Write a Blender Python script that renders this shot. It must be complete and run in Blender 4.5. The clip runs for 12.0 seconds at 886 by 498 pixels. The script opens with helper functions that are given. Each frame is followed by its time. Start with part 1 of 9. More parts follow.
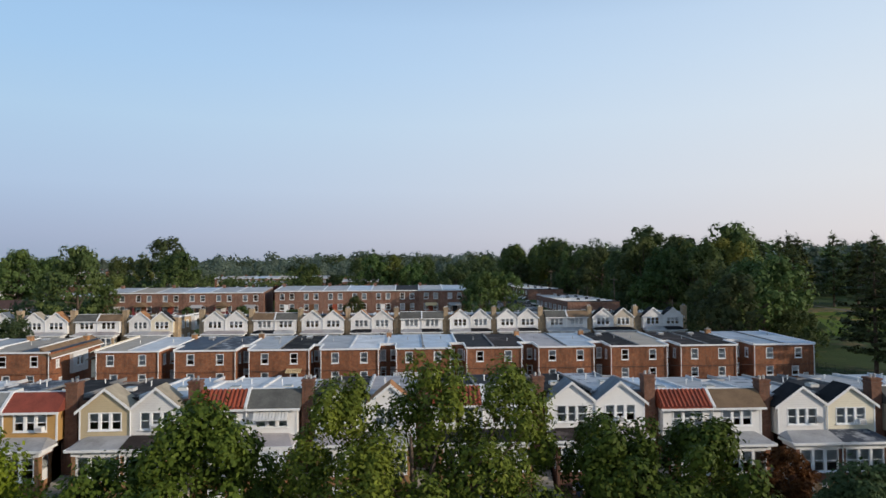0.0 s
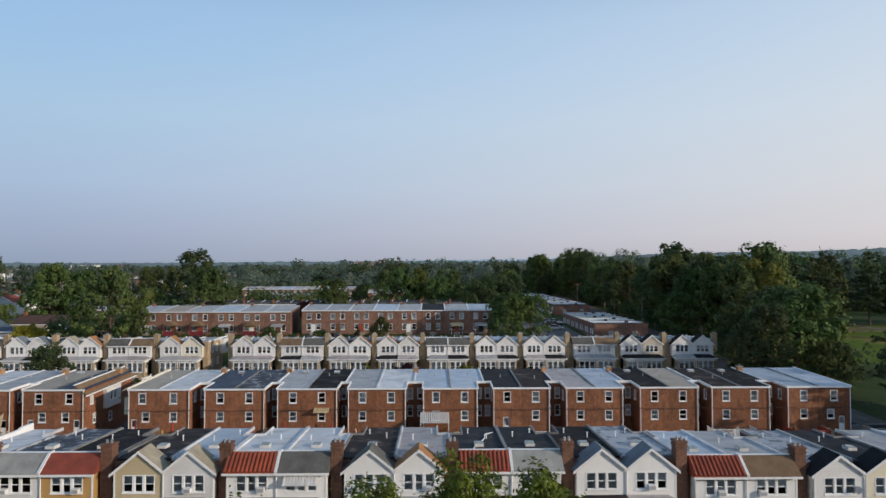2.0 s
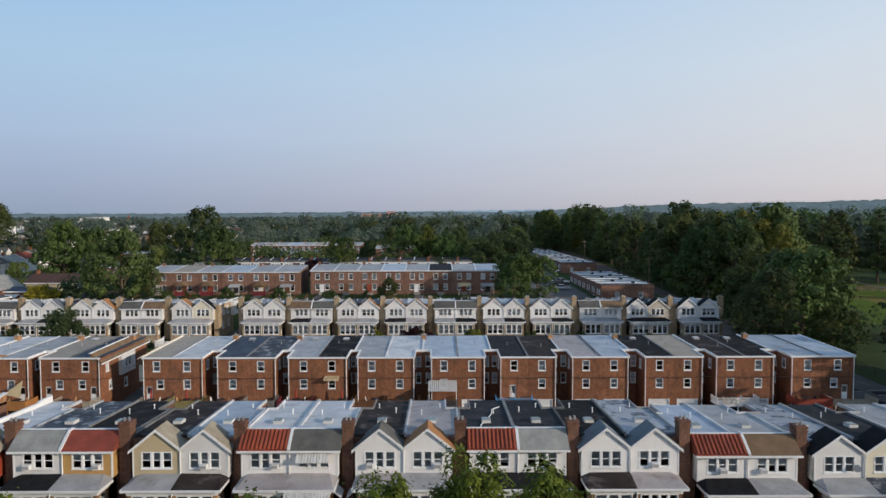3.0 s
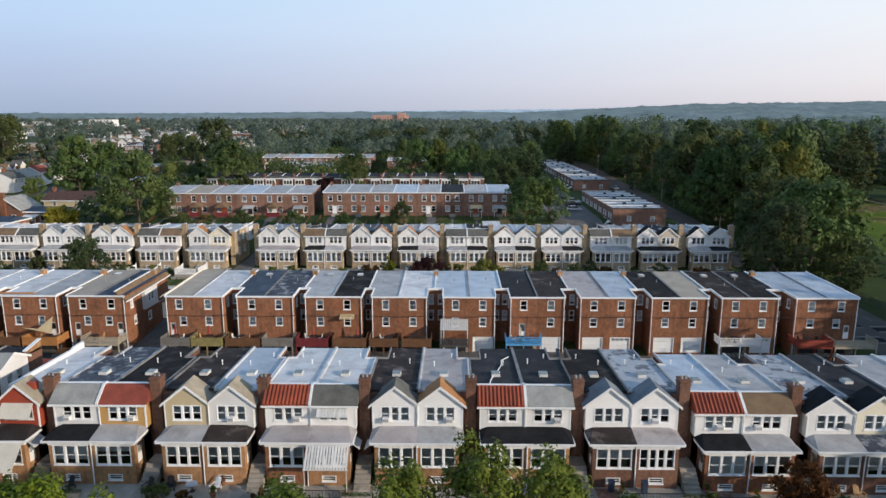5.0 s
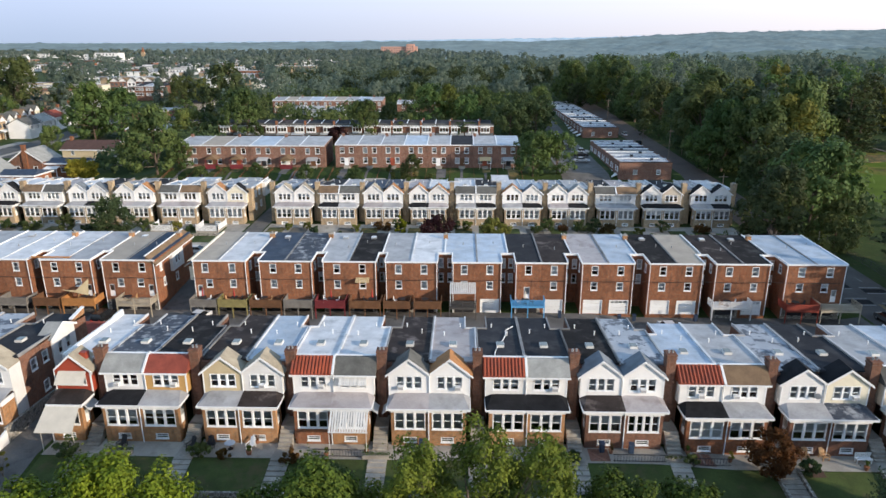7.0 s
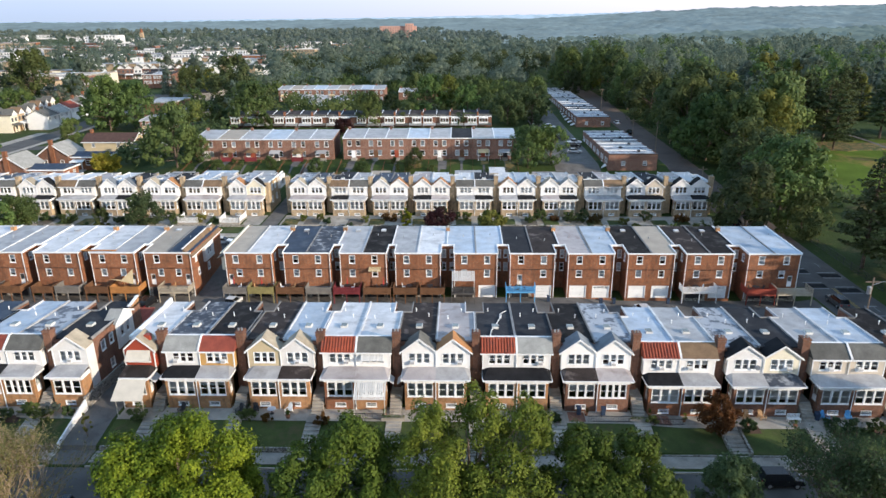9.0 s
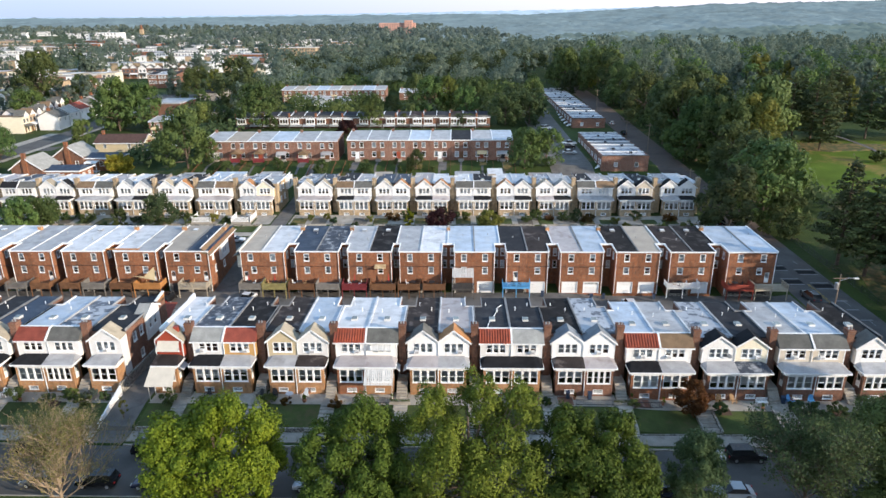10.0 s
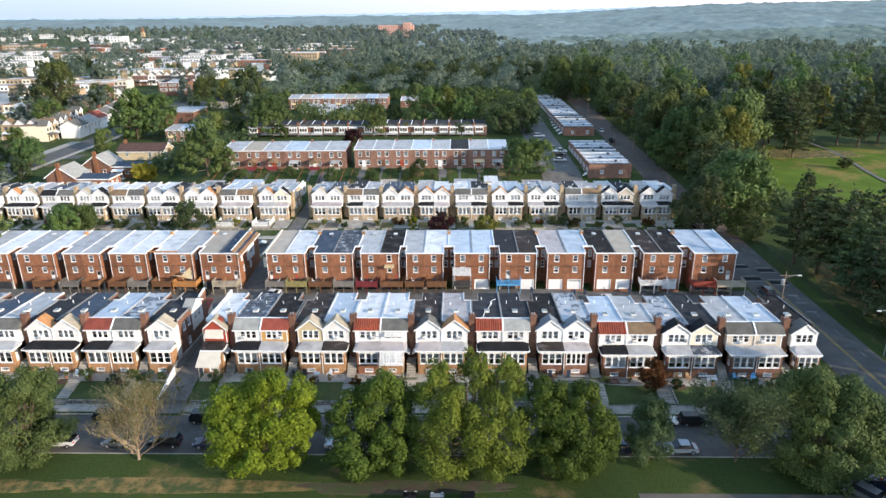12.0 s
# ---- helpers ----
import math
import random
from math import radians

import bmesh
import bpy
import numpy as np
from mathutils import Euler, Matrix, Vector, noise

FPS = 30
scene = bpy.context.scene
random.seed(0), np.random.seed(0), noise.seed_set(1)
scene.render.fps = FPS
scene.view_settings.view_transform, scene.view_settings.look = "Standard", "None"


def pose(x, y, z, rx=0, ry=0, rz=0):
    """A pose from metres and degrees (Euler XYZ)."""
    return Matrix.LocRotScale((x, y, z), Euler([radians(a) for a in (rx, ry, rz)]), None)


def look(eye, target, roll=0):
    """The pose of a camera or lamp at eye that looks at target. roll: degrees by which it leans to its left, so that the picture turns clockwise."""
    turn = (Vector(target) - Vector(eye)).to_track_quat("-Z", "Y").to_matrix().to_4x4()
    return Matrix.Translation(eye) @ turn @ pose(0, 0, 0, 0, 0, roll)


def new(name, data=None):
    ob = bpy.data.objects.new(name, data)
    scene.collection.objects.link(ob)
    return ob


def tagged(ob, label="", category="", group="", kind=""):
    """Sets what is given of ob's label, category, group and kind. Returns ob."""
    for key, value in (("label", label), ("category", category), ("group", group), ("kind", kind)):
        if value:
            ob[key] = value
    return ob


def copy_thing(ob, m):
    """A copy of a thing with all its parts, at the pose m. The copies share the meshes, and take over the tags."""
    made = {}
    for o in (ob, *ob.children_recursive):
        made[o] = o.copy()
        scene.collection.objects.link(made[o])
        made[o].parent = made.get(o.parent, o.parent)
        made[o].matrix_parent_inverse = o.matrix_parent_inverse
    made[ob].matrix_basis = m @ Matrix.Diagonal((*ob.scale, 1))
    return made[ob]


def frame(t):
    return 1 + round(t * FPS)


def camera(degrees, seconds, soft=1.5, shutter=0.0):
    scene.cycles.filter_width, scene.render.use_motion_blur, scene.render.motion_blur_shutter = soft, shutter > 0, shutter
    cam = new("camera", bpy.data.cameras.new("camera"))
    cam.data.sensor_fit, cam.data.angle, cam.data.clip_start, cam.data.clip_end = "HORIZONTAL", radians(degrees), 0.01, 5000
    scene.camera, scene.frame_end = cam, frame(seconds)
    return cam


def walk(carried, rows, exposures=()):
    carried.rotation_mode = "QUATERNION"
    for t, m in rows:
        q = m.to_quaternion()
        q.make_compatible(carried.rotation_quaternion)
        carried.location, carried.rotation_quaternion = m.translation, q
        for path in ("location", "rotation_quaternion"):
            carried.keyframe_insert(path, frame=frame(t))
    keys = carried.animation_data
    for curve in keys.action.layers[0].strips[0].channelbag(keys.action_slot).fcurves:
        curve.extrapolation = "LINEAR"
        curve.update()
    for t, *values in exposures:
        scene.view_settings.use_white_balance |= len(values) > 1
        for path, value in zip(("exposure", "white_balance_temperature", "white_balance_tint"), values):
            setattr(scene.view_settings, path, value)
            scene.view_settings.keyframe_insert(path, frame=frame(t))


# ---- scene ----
cam = camera(68.1, 12.0)
PATH = [
    (0, (2.036, 0.446, 20.406), (2.142, 2.443, 20.469), -0.3),
    (0.5, (1.913, 0.436, 21.849), (2.002, 2.433, 21.915), -0.3),
    (1, (1.744, 0.445, 23.2), (1.815, 2.443, 23.27), -0.2),
    (1.5, (1.67, 0.458, 24.642), (1.722, 2.456, 24.715), -0.2),
    (2, (1.677, 0.441, 26.083), (1.708, 2.44, 26.145), -0.1),
    (2.5, (1.598, 0.394, 27.524), (1.615, 2.394, 27.523), -0.1),
    (3, (1.582, 0.328, 29.01), (1.591, 2.326, 28.92), -0.1),
    (5, (1.48, 0.053, 35.099), (1.454, 2.015, 34.708), -0.0),
    (5.5, (1.443, -0.051, 36.693), (1.41, 1.897, 36.239), -0.0),
    (6, (1.457, -0.577, 38.307), (1.415, 1.358, 37.8), -0.1),
    (6.5, (1.475, -1.947, 39.869), (1.426, -0.026, 39.315), -0.1),
    (7, (1.53, -3.946, 41.474), (1.476, -2.036, 40.884), -0.1),
    (9, (1.373, -16.192, 47.904), (1.32, -14.303, 47.251), -0.4),
    (9.5, (1.366, -19.896, 49.623), (1.313, -18.01, 48.959), -0.4),
    (10, (1.223, -23.956, 51.205), (1.173, -22.07, 50.539), -0.4),
    (10.5, (1.213, -27.912, 52.816), (1.164, -26.026, 52.149), -0.5),
    (11, (1.021, -31.962, 54.301), (0.976, -30.076, 53.636), -0.5),
    (11.5, (1.045, -36.039, 55.906), (1.001, -34.153, 55.24), -0.5),
    (12, (1.014, -40.222, 57.559), (0.969, -38.338, 56.891), -0.5),
]
walk(cam, [(t, look(eye, target, roll)) for t, eye, target, roll in PATH],
     exposures=[(0.0, -1.46), (2.0, -1.58), (2.5, -1.59), (3.0, -1.56), (5.5, -1.07), (7.0, -0.79), (9.5, -0.52), (12.0, -0.33)])

# ---- world and sun ----
SUN_TURN, SUN_UP = 118.0, 16.0
world = bpy.data.worlds.new("sky")
scene.world = world
world.use_nodes = True
wn = world.node_tree
wn.nodes.clear()
sky = wn.nodes.new("ShaderNodeTexSky")
sky.sky_type = "NISHITA"
sky.sun_disc = False
sky.sun_elevation = radians(SUN_UP)
sky.sun_rotation = radians(-SUN_TURN)
sky.air_density, sky.dust_density, sky.ozone_density = 1.0, 0.1, 5.0
bg = wn.nodes.new("ShaderNodeBackground")
bg.inputs["Strength"].default_value = 0.123
wo = wn.nodes.new("ShaderNodeOutputWorld")
hazy = wn.nodes.new("ShaderNodeGamma")
hazy.inputs["Gamma"].default_value = 0.08
wn.links.new(sky.outputs[0], hazy.inputs["Color"])
soft = wn.nodes.new("ShaderNodeHueSaturation")
soft.inputs["Saturation"].default_value = 5.2
soft.inputs["Value"].default_value = 9.3
wn.links.new(hazy.outputs[0], soft.inputs["Color"])
tone = wn.nodes.new("ShaderNodeMix")
tone.data_type, tone.blend_type = "RGBA", "MULTIPLY"
tone.inputs["Factor"].default_value = 1.0
tone.inputs["B"].default_value = (1.13, 0.98, 1.05, 1)
wn.links.new(soft.outputs[0], tone.inputs["A"])
wn.links.new(tone.outputs["Result"], bg.inputs["Color"])


def haze_ramp(height, stops):
    """Colours of the morning haze from the horizon up to half of the sky's height."""
    r = wn.nodes.new("ShaderNodeValToRGB")
    while len(r.color_ramp.elements) < len(stops):
        r.color_ramp.elements.new(0.5)
    for e, (p, c) in zip(r.color_ramp.elements, stops):
        e.position, e.color = p * 2, (*(v / 2.2 for v in c), 1)
    wn.links.new(height, r.inputs["Fac"])
    return r.outputs["Color"]


def world_math(op, a, b, clamp=False):
    m = wn.nodes.new("ShaderNodeMath")
    m.operation, m.use_clamp = op, clamp
    for sock, v in zip(m.inputs, (a, b)):
        if isinstance(v, (int, float)):
            sock.default_value = v
        else:
            wn.links.new(v, sock)
    return m.outputs[0]


dome = wn.nodes.new("ShaderNodeTexCoord").outputs["Generated"]
split = wn.nodes.new("ShaderNodeSeparateXYZ")
wn.links.new(dome, split.inputs[0])
height = world_math("MULTIPLY", split.outputs["Z"], 2.0, True)
toward = wn.nodes.new("ShaderNodeVectorMath")
toward.operation = "DOT_PRODUCT"
toward.inputs[1].default_value = (math.sin(radians(SUN_TURN)), math.cos(radians(SUN_TURN)), 0)
wn.links.new(dome, toward.inputs[0])
sunward = world_math("MULTIPLY", world_math("ADD", toward.outputs["Value"], 0.86), 0.95, True)
blue_side = haze_ramp(height, [(0.0, (0.70, 0.86, 1.16)), (0.05, (0.88, 1.05, 1.42)), (0.12, (1.00, 1.30, 1.74)), (0.215, (0.99, 1.42, 1.90)), (0.295, (0.85, 1.35, 1.96)), (0.5, (0.60, 1.10, 1.85))])
sun_side = haze_ramp(height, [(0.0, (1.50, 1.34, 1.36)), (0.05, (1.72, 1.64, 1.66)), (0.12, (1.72, 1.76, 1.84)), (0.215, (1.62, 1.79, 1.98)), (0.295, (1.46, 1.72, 2.02)), (0.5, (1.00, 1.40, 1.95))])
both = wn.nodes.new("ShaderNodeMix")
both.data_type = "RGBA"
wn.links.new(sunward, both.inputs["Factor"])
wn.links.new(blue_side, both.inputs["A"])
wn.links.new(sun_side, both.inputs["B"])
veil = wn.nodes.new("ShaderNodeBackground")
veil.inputs["Strength"].default_value = 2.62
wn.links.new(both.outputs["Result"], veil.inputs["Color"])
lay = wn.nodes.new("ShaderNodeMixShader")
wn.links.new(world_math("MULTIPLY", world_math("SUBTRACT", split.outputs["Z"], 0.35), 3.0, True), lay.inputs[0])
wn.links.new(veil.outputs[0], lay.inputs[1])
wn.links.new(bg.outputs[0], lay.inputs[2])
wn.links.new(lay.outputs[0], wo.inputs["Surface"])

sun = new("sun", bpy.data.lights.new("sun", "SUN"))
sun.data.energy = 9.2
sun.data.angle = radians(0.6)
sun.data.color = (1.0, 0.86, 0.705)
to_sun = Vector((math.sin(radians(SUN_TURN)) * math.cos(radians(SUN_UP)), math.cos(radians(SUN_TURN)) * math.cos(radians(SUN_UP)), math.sin(radians(SUN_UP))))
sun.matrix_world = look(to_sun * 300, (0, 0, 0))

# ---- materials ----
MATS = {}


def nodes_of(name):
    m = bpy.data.materials.new(name)
    m.use_nodes = True
    return m, m.node_tree, m.node_tree.nodes["Principled BSDF"]


def noise_node(t, where, scale, detail=3.0, rough=0.55):
    n = t.nodes.new("ShaderNodeTexNoise")
    n.inputs["Scale"].default_value = scale
    n.inputs["Detail"].default_value = detail
    n.inputs["Roughness"].default_value = rough
    t.links.new(where, n.inputs["Vector"])
    return n.outputs["Fac"]


def ramp_node(t, fac, stops):
    r = t.nodes.new("ShaderNodeValToRGB")
    while len(r.color_ramp.elements) < len(stops):
        r.color_ramp.elements.new(0.5)
    for e, (p, c) in zip(r.color_ramp.elements, stops):
        e.position = p
        e.color = (*c, 1) if len(c) == 3 else c
    t.links.new(fac, r.inputs["Fac"])
    return r.outputs["Color"]


def mix_node(t, a, b, fac, blend="MIX"):
    m = t.nodes.new("ShaderNodeMix")
    m.data_type = "RGBA"
    m.blend_type = blend
    for sock, v in ((m.inputs["Factor"], fac), (m.inputs["A"], a), (m.inputs["B"], b)):
        if isinstance(v, (int, float)):
            sock.default_value = v
        elif isinstance(v, tuple):
            sock.default_value = (*v, 1)
        else:
            t.links.new(v, sock)
    return m.outputs["Result"]


def math_node(t, op, a, b=0.0):
    m = t.nodes.new("ShaderNodeMath")
    m.operation = op
    for sock, v in zip(m.inputs, (a, b)):
        if isinstance(v, (int, float)):
            sock.default_value = v
        else:
            t.links.new(v, sock)
    return m.outputs[0]


def place_of(t):
    return t.nodes.new("ShaderNodeNewGeometry").outputs["Position"]


def random_of(t):
    return t.nodes.new("ShaderNodeObjectInfo").outputs["Random"]


def bump_to(t, bsdf, height, strength, distance=0.03):
    b = t.nodes.new("ShaderNodeBump")
    b.inputs["Strength"].default_value = strength
    b.inputs["Distance"].default_value = distance
    t.links.new(height, b.inputs["Height"])
    t.links.new(b.outputs["Normal"], bsdf.inputs["Normal"])


def lerp(a, b, k):
    return a + (b - a) * k


def shade(c, k):
    return tuple(min(1.0, v * k) for v in c[:3])


def surf(name, col, rough=0.8, var=0.18, big=0.35, fine=6.0, bump=0.2, metal=0.0, rand=0.12, spec=0.4, stain=None, stain_at=(0.52, 0.68), stain_scale=0.45):
    """A worn surface: its colour varied at a large and a small scale, and from thing to thing."""
    if name in MATS:
        return MATS[name]
    m, t, p = nodes_of(name)
    at = place_of(t)
    a = noise_node(t, at, big, 4)
    b = noise_node(t, at, fine, 3)
    c = ramp_node(t, a, [(0.3, shade(col, 1 - var)), (0.7, shade(col, 1 + var))])
    c = mix_node(t, c, ramp_node(t, b, [(0.3, (1 - var, 1 - var, 1 - var)), (0.7, (1, 1, 1))]), 0.8, "MULTIPLY")
    if stain:
        s = noise_node(t, at, stain_scale, 6, 0.65)
        c = mix_node(t, c, stain, ramp_node(t, s, [(stain_at[0], (0, 0, 0)), (stain_at[1], (1, 1, 1))]))
    if rand:
        r = math_node(t, "MULTIPLY_ADD", random_of(t), 2 * rand)
        r.node.inputs[2].default_value = 1 - rand
        hsv = t.nodes.new("ShaderNodeHueSaturation")
        t.links.new(r, hsv.inputs["Value"])
        t.links.new(c, hsv.inputs["Color"])
        c = hsv.outputs["Color"]
    t.links.new(c, p.inputs["Base Color"])
    p.inputs["Roughness"].default_value = rough
    p.inputs["Metallic"].default_value = metal
    p.inputs["Specular IOR Level"].default_value = spec
    if bump:
        bump_to(t, p, b, bump)
    MATS[name] = m
    return m


def brick_mat(name, c1, c2, mortar, soot=(0.05, 0.035, 0.03)):
    m, t, p = nodes_of(name)
    at = place_of(t)
    sep = t.nodes.new("ShaderNodeSeparateXYZ")
    t.links.new(at, sep.inputs[0])
    com = t.nodes.new("ShaderNodeCombineXYZ")
    t.links.new(math_node(t, "ADD", sep.outputs["X"], sep.outputs["Y"]), com.inputs["X"])
    t.links.new(sep.outputs["Z"], com.inputs["Y"])
    br = t.nodes.new("ShaderNodeTexBrick")
    br.inputs["Scale"].default_value = 1.0
    br.inputs["Brick Width"].default_value = 0.21
    br.inputs["Row Height"].default_value = 0.075
    br.inputs["Mortar Size"].default_value = 0.009
    br.inputs["Color1"].default_value = (*c1, 1)
    br.inputs["Color2"].default_value = (*c2, 1)
    br.inputs["Mortar"].default_value = (*mortar, 1)
    t.links.new(com.outputs[0], br.inputs["Vector"])
    big = noise_node(t, at, 0.5, 5, 0.6)
    c = mix_node(t, br.outputs["Color"], soot, ramp_node(t, big, [(0.5, (0, 0, 0)), (0.85, (0.6, 0.6, 0.6))]))
    run = t.nodes.new("ShaderNodeCombineXYZ")
    t.links.new(math_node(t, "MULTIPLY", com.outputs[0].node.inputs["X"].links[0].from_socket, 1.1), run.inputs["X"])
    t.links.new(math_node(t, "MULTIPLY", sep.outputs["Z"], 0.16), run.inputs["Y"])
    c = mix_node(t, c, soot, ramp_node(t, noise_node(t, run.outputs[0], 1.6, 5, 0.6), [(0.5, (0, 0, 0)), (0.78, (0.62, 0.62, 0.62))]))
    med = noise_node(t, at, 2.5, 3)
    c = mix_node(t, c, ramp_node(t, med, [(0.3, (0.72, 0.72, 0.72)), (0.7, (1.12, 1.08, 1.05))]), 1.0, "MULTIPLY")
    r = math_node(t, "MULTIPLY_ADD", random_of(t), 0.3)
    r.node.inputs[2].default_value = 0.85
    hsv = t.nodes.new("ShaderNodeHueSaturation")
    t.links.new(r, hsv.inputs["Value"])
    t.links.new(c, hsv.inputs["Color"])
    t.links.new(hsv.outputs["Color"], p.inputs["Base Color"])
    p.inputs["Roughness"].default_value = 0.88
    p.inputs["Specular IOR Level"].default_value = 0.25
    bump_to(t, p, br.outputs["Fac"], 0.25, 0.01)
    MATS[name] = m
    return m


def siding_mat(name, col, lap=0.2):
    """Painted lap siding: shallow level courses, faint dirt."""
    m, t, p = nodes_of(name)
    at = place_of(t)
    sep = t.nodes.new("ShaderNodeSeparateXYZ")
    t.links.new(at, sep.inputs[0])
    course = math_node(t, "FRACT", math_node(t, "DIVIDE", sep.outputs["Z"], lap))
    a = noise_node(t, at, 0.7, 4)
    b = noise_node(t, at, 9.0, 3)
    c = ramp_node(t, a, [(0.3, shade(col, 0.9)), (0.7, col)])
    c = mix_node(t, c, ramp_node(t, b, [(0.3, (0.92, 0.91, 0.9)), (0.7, (1, 1, 1))]), 1.0, "MULTIPLY")
    c = mix_node(t, c, ramp_node(t, course, [(0.0, (0.72, 0.72, 0.73)), (0.12, (1, 1, 1))]), 1.0, "MULTIPLY")
    r = math_node(t, "MULTIPLY_ADD", random_of(t), 0.12)
    r.node.inputs[2].default_value = 0.92
    hsv = t.nodes.new("ShaderNodeHueSaturation")
    t.links.new(r, hsv.inputs["Value"])
    t.links.new(c, hsv.inputs["Color"])
    t.links.new(hsv.outputs["Color"], p.inputs["Base Color"])
    p.inputs["Roughness"].default_value = 0.55
    bump_to(t, p, course, 0.4, 0.015)
    MATS[name] = m
    return m


def glass_mat(name, tint):
    m = bpy.data.materials.new(name)
    m.use_nodes = True
    t = m.node_tree
    t.nodes.clear()
    out = t.nodes.new("ShaderNodeOutputMaterial")
    tr = t.nodes.new("ShaderNodeBsdfTransparent")
    tr.inputs["Color"].default_value = (*tint, 1)
    gl = t.nodes.new("ShaderNodeBsdfGlossy")
    gl.inputs["Roughness"].default_value = 0.04
    fr = t.nodes.new("ShaderNodeFresnel")
    fr.inputs["IOR"].default_value = 1.8
    wavy = t.nodes.new("ShaderNodeBump")
    wavy.inputs["Strength"].default_value = 0.06
    t.links.new(noise_node(t, place_of(t), 1.2, 2), wavy.inputs["Height"])
    t.links.new(wavy.outputs[0], gl.inputs["Normal"])
    mx = t.nodes.new("ShaderNodeMixShader")
    t.links.new(fr.outputs[0], mx.inputs[0])
    t.links.new(tr.outputs[0], mx.inputs[1])
    t.links.new(gl.outputs[0], mx.inputs[2])
    t.links.new(mx.outputs[0], out.inputs["Surface"])
    MATS[name] = m
    return m


def leaf_mat(name, dark, light, trans=0.35, rand=0.22):
    """Leaves: each leaf and each tree of its own green, a little light coming through."""
    m, t, p = nodes_of(name)
    geo = t.nodes.new("ShaderNodeNewGeometry")
    low, high = tuple(lerp(a, b, 0.16) for a, b in zip(dark, light)), tuple(lerp(a, b, 0.86) for a, b in zip(dark, light))
    c = ramp_node(t, geo.outputs["Random Per Island"], [(0.0, low), (1.0, high)])
    big = noise_node(t, geo.outputs["Position"], 0.35, 3)
    c = mix_node(t, c, ramp_node(t, big, [(0.3, (0.8, 0.84, 0.8)), (0.7, (1.18, 1.13, 1.05))]), 1.0, "MULTIPLY")
    stand_by_stand = noise_node(t, geo.outputs["Position"], 0.055, 2)
    c = mix_node(t, c, ramp_node(t, stand_by_stand, [(0.35, (0.80, 0.87, 0.92)), (0.65, (1.24, 1.18, 1.04))]), 1.0, "MULTIPLY")
    r = math_node(t, "MULTIPLY_ADD", random_of(t), 2 * rand)
    r.node.inputs[2].default_value = 1 - rand
    hsv = t.nodes.new("ShaderNodeHueSaturation")
    t.links.new(r, hsv.inputs["Value"])
    turn = math_node(t, "MULTIPLY_ADD", math_node(t, "FRACT", math_node(t, "MULTIPLY", random_of(t), 7.31)), 0.045)
    turn.node.inputs[2].default_value = 0.475
    t.links.new(turn, hsv.inputs["Hue"])
    t.links.new(c, hsv.inputs["Color"])
    t.links.new(hsv.outputs["Color"], p.inputs["Base Color"])
    p.inputs["Roughness"].default_value = 0.6
    p.inputs["Specular IOR Level"].default_value = 0.12
    tl = t.nodes.new("ShaderNodeBsdfTranslucent")
    t.links.new(hsv.outputs["Color"], tl.inputs["Color"])
    mx = t.nodes.new("ShaderNodeMixShader")
    mx.inputs[0].default_value = trans
    t.links.new(p.outputs[0], mx.inputs[1])
    t.links.new(tl.outputs[0], mx.inputs[2])
    t.links.new(mx.outputs[0], t.nodes["Material Output"].inputs["Surface"])
    MATS[name] = m
    return m


BRICK = brick_mat("red_brick", (0.33, 0.125, 0.055), (0.23, 0.08, 0.038), (0.24, 0.15, 0.10))
BRICK_DARK = brick_mat("brown_brick", (0.24, 0.11, 0.065), (0.17, 0.075, 0.05), (0.20, 0.14, 0.11))
BRICK_OCHRE = brick_mat("ochre_brick", (0.50, 0.25, 0.10), (0.40, 0.19, 0.08), (0.38, 0.28, 0.19))
BRICK_DUSTY = brick_mat("dusty_brick", (0.27, 0.13, 0.09), (0.20, 0.095, 0.065), (0.29, 0.21, 0.17))
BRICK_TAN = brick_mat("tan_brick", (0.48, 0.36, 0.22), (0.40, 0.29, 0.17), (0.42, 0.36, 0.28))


def rubble_mat(name, dark, light, mortar):
    """Rough field stones of mixed grays in pale mortar."""
    m, t, p = nodes_of(name)
    at = place_of(t)
    flat = t.nodes.new("ShaderNodeVectorMath")
    flat.operation = "MULTIPLY"
    flat.inputs[1].default_value = (2.0, 2.0, 3.0)
    t.links.new(at, flat.inputs[0])
    cell = t.nodes.new("ShaderNodeTexVoronoi")
    edge = t.nodes.new("ShaderNodeTexVoronoi")
    edge.feature = "DISTANCE_TO_EDGE"
    for v in (cell, edge):
        v.inputs["Scale"].default_value = 1.0
        t.links.new(flat.outputs[0], v.inputs["Vector"])
    sep = t.nodes.new("ShaderNodeSeparateColor")
    t.links.new(cell.outputs["Color"], sep.inputs[0])
    c = ramp_node(t, sep.outputs[0], [(0.0, dark), (1.0, light)])
    c = mix_node(t, c, ramp_node(t, noise_node(t, at, 5.0, 4), [(0.3, (0.75, 0.74, 0.72)), (0.7, (1.1, 1.1, 1.08))]), 1.0, "MULTIPLY")
    c = mix_node(t, mortar, c, ramp_node(t, edge.outputs["Distance"], [(0.03, (0, 0, 0)), (0.07, (1, 1, 1))]))
    t.links.new(c, p.inputs["Base Color"])
    p.inputs["Roughness"].default_value = 0.92
    bump_to(t, p, edge.outputs["Distance"], 0.5, 0.05)
    MATS[name] = m
    return m


